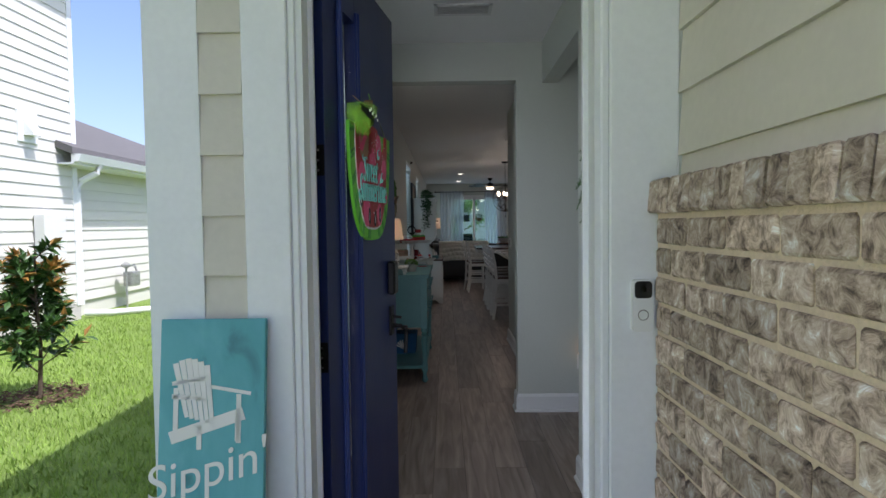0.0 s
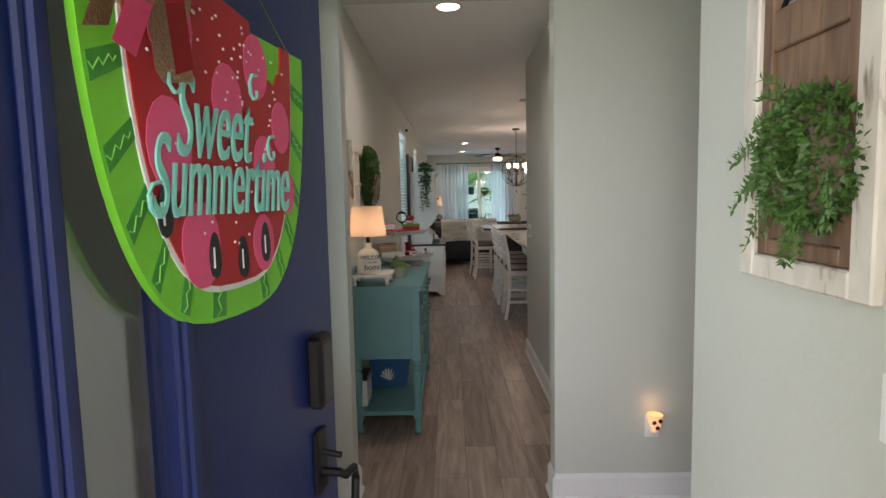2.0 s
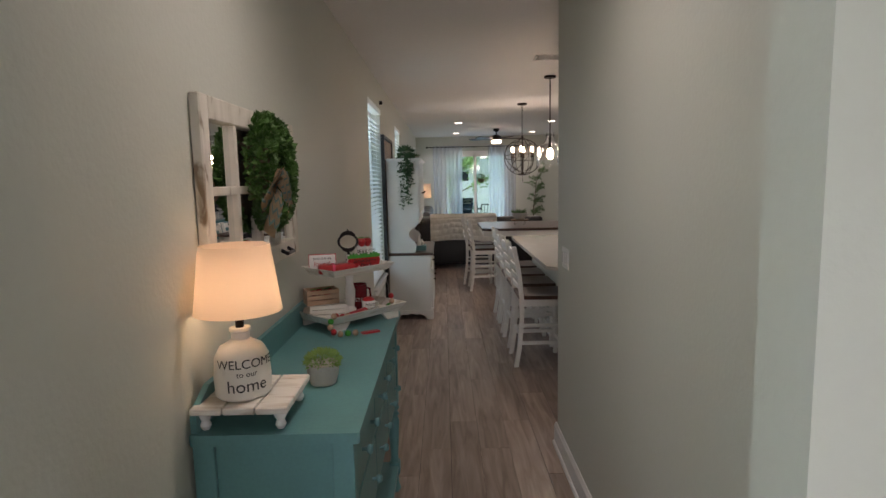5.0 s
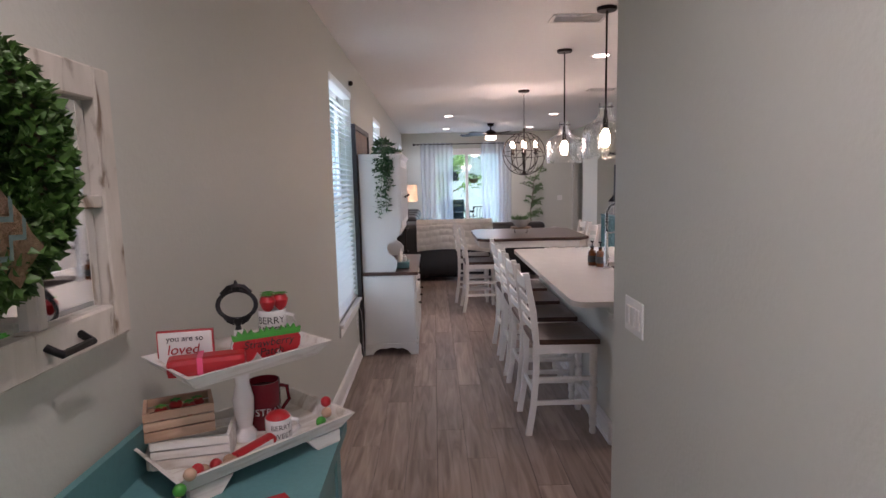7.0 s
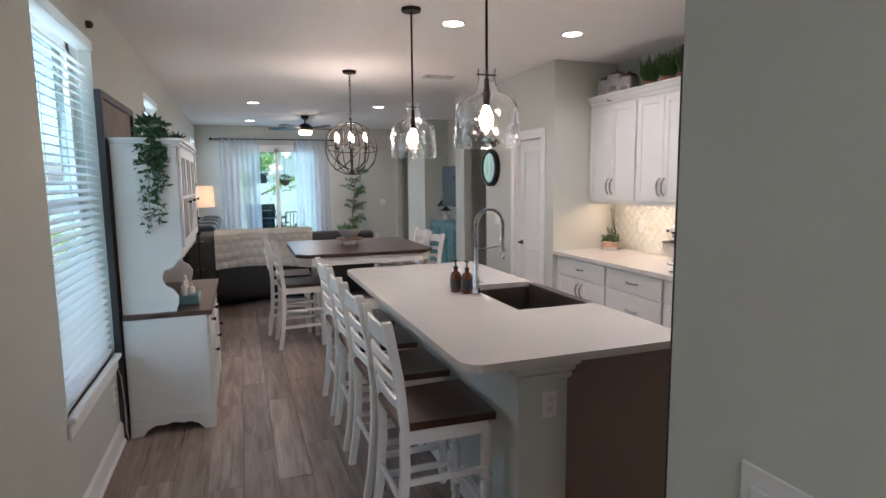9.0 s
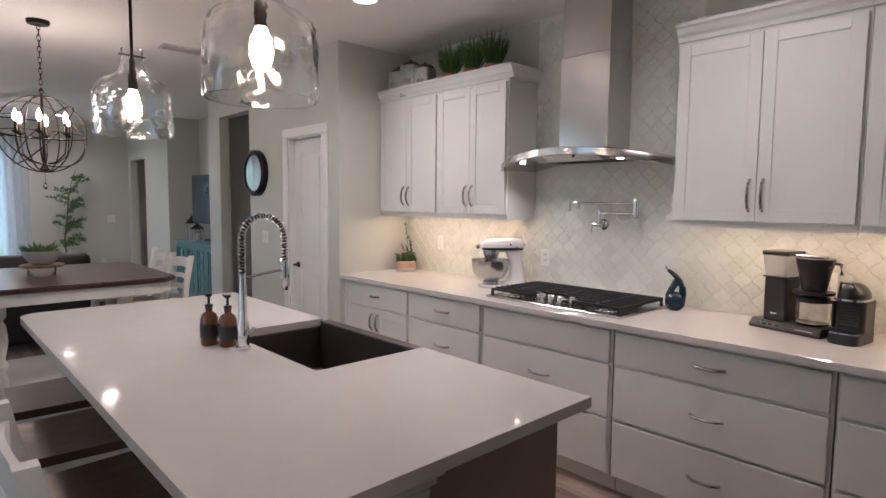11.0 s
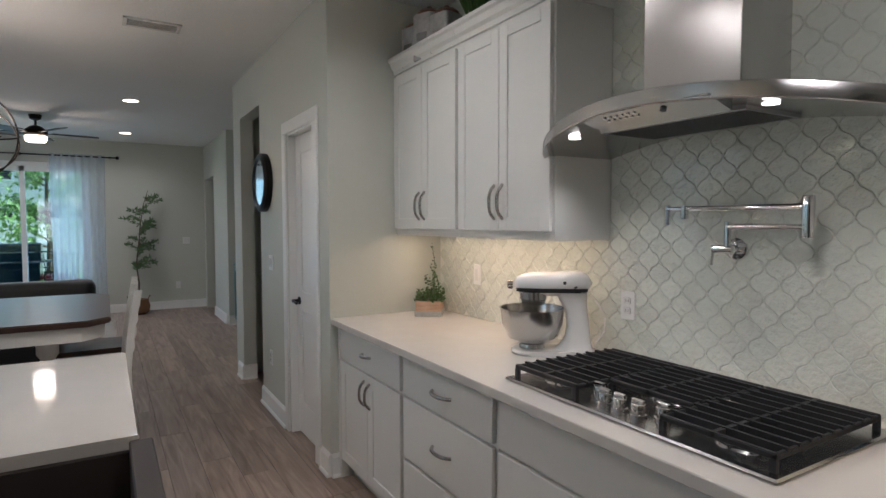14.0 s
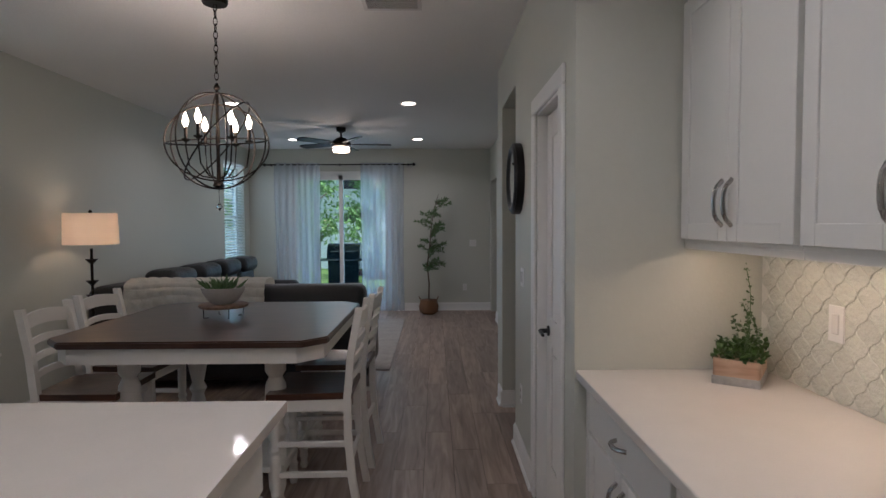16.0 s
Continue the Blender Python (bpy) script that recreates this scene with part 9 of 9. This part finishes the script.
mg = thing("magnolia_shrub", "young magnolia shrub with bronze new leaves in mulch", "shrub", (-3.62, 5.62, -0.17))
b = bmesh.new()
rng = random.Random(14)
for i in range(420):
    a, q = rng.uniform(0, 6.28), 0.42 * math.sqrt(rng.random())
    leaf(b, (q * math.cos(a), q * math.sin(a), rng.uniform(0.01, 0.045)), (rng.uniform(-1, 1), rng.uniform(-1, 1), rng.uniform(-0.1, 0.25)), (0, 0, 1), rng.uniform(0.05, 0.10), 0.03)
part("mulch", b, M["mulch"], mg)
b1, b2, bs = bmesh.new(), bmesh.new(), bmesh.new()
tube(bs, [(0, 0, 0), (0.02, 0.01, 0.5), (0.0, 0, 1.0), (0.01, 0, 1.45)], 0.022, 7, r2=0.006)
for i in range(46):
    z = rng.uniform(0.18, 1.38)
    a = rng.uniform(0, 6.28)
    ln = (0.50 - 0.24 * z) * rng.uniform(0.65, 1.1)
    tip = Vector((math.cos(a) * ln, math.sin(a) * ln, z + ln * 0.55))
    tube(bs, [(0, 0, z - 0.05), tip * 0.55 + Vector((0, 0, (z - 0.05) * 0.45)), tip], 0.008, 5, r2=0.003)
    for k in range(30):
        f = rng.uniform(0.25, 1.05)
        p = Vector((0, 0, z - 0.05)).lerp(tip, f)
        d = Vector((math.cos(a), math.sin(a), 0.5)) * 0.6 + rnd_dir(rng) + Vector((0, 0, 0.25))
        top_leaf = f > 0.75 and rng.random() < 0.15 + 0.4 * (z > 0.95)
        leaf(b2 if top_leaf else b1, p, d, rnd_dir(rng) + Vector((0, 0, 1.4)), rng.uniform(0.10, 0.155), 0.058)
part("branching_stem", bs, M["bark"], mg)
part("leaves", b1, M["leaf"], mg)
part("new_leaves", b2, M["leaf_o"], mg, "bronze-orange new leaves")

# grass of the side yard
rng = random.Random(6)
vs2, fs2 = [], []
for i in range(52000):
    y = 2.3 + 9.8 * rng.random() ** 1.6
    x = -6.1 + 5.2 * rng.random()
    if (x + 3.62) ** 2 + (y - 5.62) ** 2 < 0.17:
        continue
    h = rng.uniform(0.03, 0.075)
    a = rng.uniform(0, 6.28)
    c, s = math.cos(a) * 0.006, math.sin(a) * 0.006
    lx, ly = rng.uniform(-0.035, 0.035), rng.uniform(-0.035, 0.035)
    k = len(vs2)
    vs2 += [(x - c, y - s, -0.17), (x + c, y + s, -0.17), (x + lx, y + ly, -0.17 + h)]
    fs2.append((k, k + 1, k + 2))
gme = bpy.data.meshes.new("grass")
gme.from_pydata(vs2, [], fs2)
gme.materials.append(M["grass"])
tagged(new("grass", gme), "bright green lawn grass blades", "grass", kind="stuff")

# ---- pieces: backsplash tiles ----
TA, TB = 0.100, 0.106


def lantern(scale=1.0):
    q = [(0, TB / 2), (TA / 2, 0), (0, -TB / 2), (-TA / 2, 0)]
    pts = []
    for k in range(4):
        a, b = Vector(q[k]), Vector(q[(k + 1) % 4])
        d = b - a
        nrm = Vector((d.y, -d.x)).normalized()
        sg = 1 if k % 2 == 0 else -1
        for i in range(5):
            t = i / 5
            p = a + d * t + nrm * (0.0046 * sg * math.sin(2 * math.pi * t))
            pts.append(p * scale)
    return pts


bsp = tagged(part("backsplash", boxm(KX - 0.0035, 7.25, 0.919, KX - 0.0005, PY - 0.0005, 1.42), M["grout"]), "sage glazed arabesque tile backsplash behind the counter", "tile wall", kind="structure")
bm = bmesh.new()
o_, i_ = lantern(0.972), lantern(0.91)
lo = [bm.verts.new((0, p.x, p.y)) for p in o_]
mid = [bm.verts.new((-0.0016, p.x, p.y)) for p in o_]
hi = [bm.verts.new((-0.0040, p.x, p.y)) for p in i_]
n = len(lo)
for i in range(n):
    j = (i + 1) % n
    bm.faces.new((lo[i], lo[j], mid[j], mid[i]))
    bm.faces.new((mid[i], mid[j], hi[j], hi[i]))
bm.faces.new(hi)
bmesh.ops.recalc_face_normals(bm, faces=bm.faces)
for f in bm.faces:
    f.smooth = len(f.verts) == 4
tile_me = bpy.data.meshes.new("tile")
bm.to_mesh(tile_me)
bm.free()
tile_me.materials.append(M["tile"])
hz = tagged(part("backsplash_hood", boxm(KX - 0.0035, 9.015, 1.42, KX - 0.0005, 10.153, CEIL - 0.0005), M["grout"]), "sage glazed arabesque tiles behind the range hood", "tile wall", kind="structure")
rng = random.Random(3)
spots = []
for r in range(0, 36):
    z = 0.950 + r * TB / 2
    for c in range(0, 38):
        y = PY - 0.05 - (c + 0.5 * (r % 2)) * TA
        low = z < 1.43
        if low and y > 7.9 or (not low and 9.06 < y < 10.115 and z < CEIL - 0.06):
            if not low and z > 1.86 and 9.49 < y < 9.73:
                continue
            at = pose(KX - 0.0035, y, z, rng.uniform(-0.5, 0.5), rng.uniform(-0.6, 0.6), rng.uniform(-1.1, 1.1))
            spots.append((low, z < 1.80 and 8.45 < y < 11.1, at))
# the tiles round the cooktop one by one, the farther ones joined
verts, faces, near_left = {True: [], False: []}, {True: [], False: []}, 300
for low, near_, at in spots:
    if near_ and near_left > 0:
        near_left -= 1
        t = new("tile", tile_me)
        t.parent = bsp if low else hz
        t.matrix_basis = at
    else:
        base = len(verts[low])
        verts[low] += [at @ v.co for v in tile_me.vertices]
        faces[low] += [[base + k for k in p.vertices] for p in tile_me.polygons]
for low, owner in ((True, bsp), (False, hz)):
    if faces[low]:
        me = bpy.data.meshes.new("tiles")
        me.from_pydata(verts[low], [], faces[low])
        me.materials.append(M["tile"])
        for p in me.polygons:
            p.use_smooth = len(p.vertices) == 4
        o = new("tiles", me)
        o.parent = owner
        o["kind"] = "stuff"

# ---- pieces: floor planks ----
PW, PL = 0.182, 1.22
rng = random.Random(8)
bmr = bmesh.new()
meshes = {}


def plank_mesh(x0, x1, y0, y1):
    key = (round(x1 - x0, 3), round(y1 - y0, 3))
    if key not in meshes:
        b = bmesh.new()
        w, l = key
        box(b, 0.0012, 0.0012, -0.006, w - 0.0012, l - 0.0012, 0.0)
        me = bpy.data.meshes.new("plank")
        bmesh.ops.recalc_face_normals(b, faces=b.faces)
        b.to_mesh(me)
        b.free()
        me.materials.append(M["floor"])
        meshes[key] = me
    return meshes[key]


count = 0
col = 0
x = LW
while x < 4.7:
    y = 2.075 - rng.choice((0.0, 0.3, 0.5, 0.7, 0.9))
    while y < 19.25:
        y0, y1 = max(y, 2.075), min(y + PL, 19.25)
        inside = not (x > 1.12 and y1 < 6.8 and not (y0 < 4.6))
        near = (x < 1.0 and y0 < 13.5) or (x > 2.2 and x < 3.4 and 8.5 < y0 < 18) or (x < 3.4 and 7.0 < y0 < 9.0) or (x < 2.5 and y0 < 4.6)
        if y1 - y0 > 0.03 and inside:
            if near and count < 300:
                p = new("plank", plank_mesh(x, x + PW, y0, y1))
                p.parent = floor_under
                p.matrix_basis = Matrix.Translation((x, y0, rng.uniform(-0.0004, 0.0004)))
                count += 1
            else:
                box(bmr, x + 0.0012, y0 + 0.0012, -0.006, x + PW - 0.0012, y1 - 0.0012, 0.0)
        y += PL
    x += PW
rest = part("planks", bmr, M["floor"], floor_under)
rest["kind"] = "stuff"
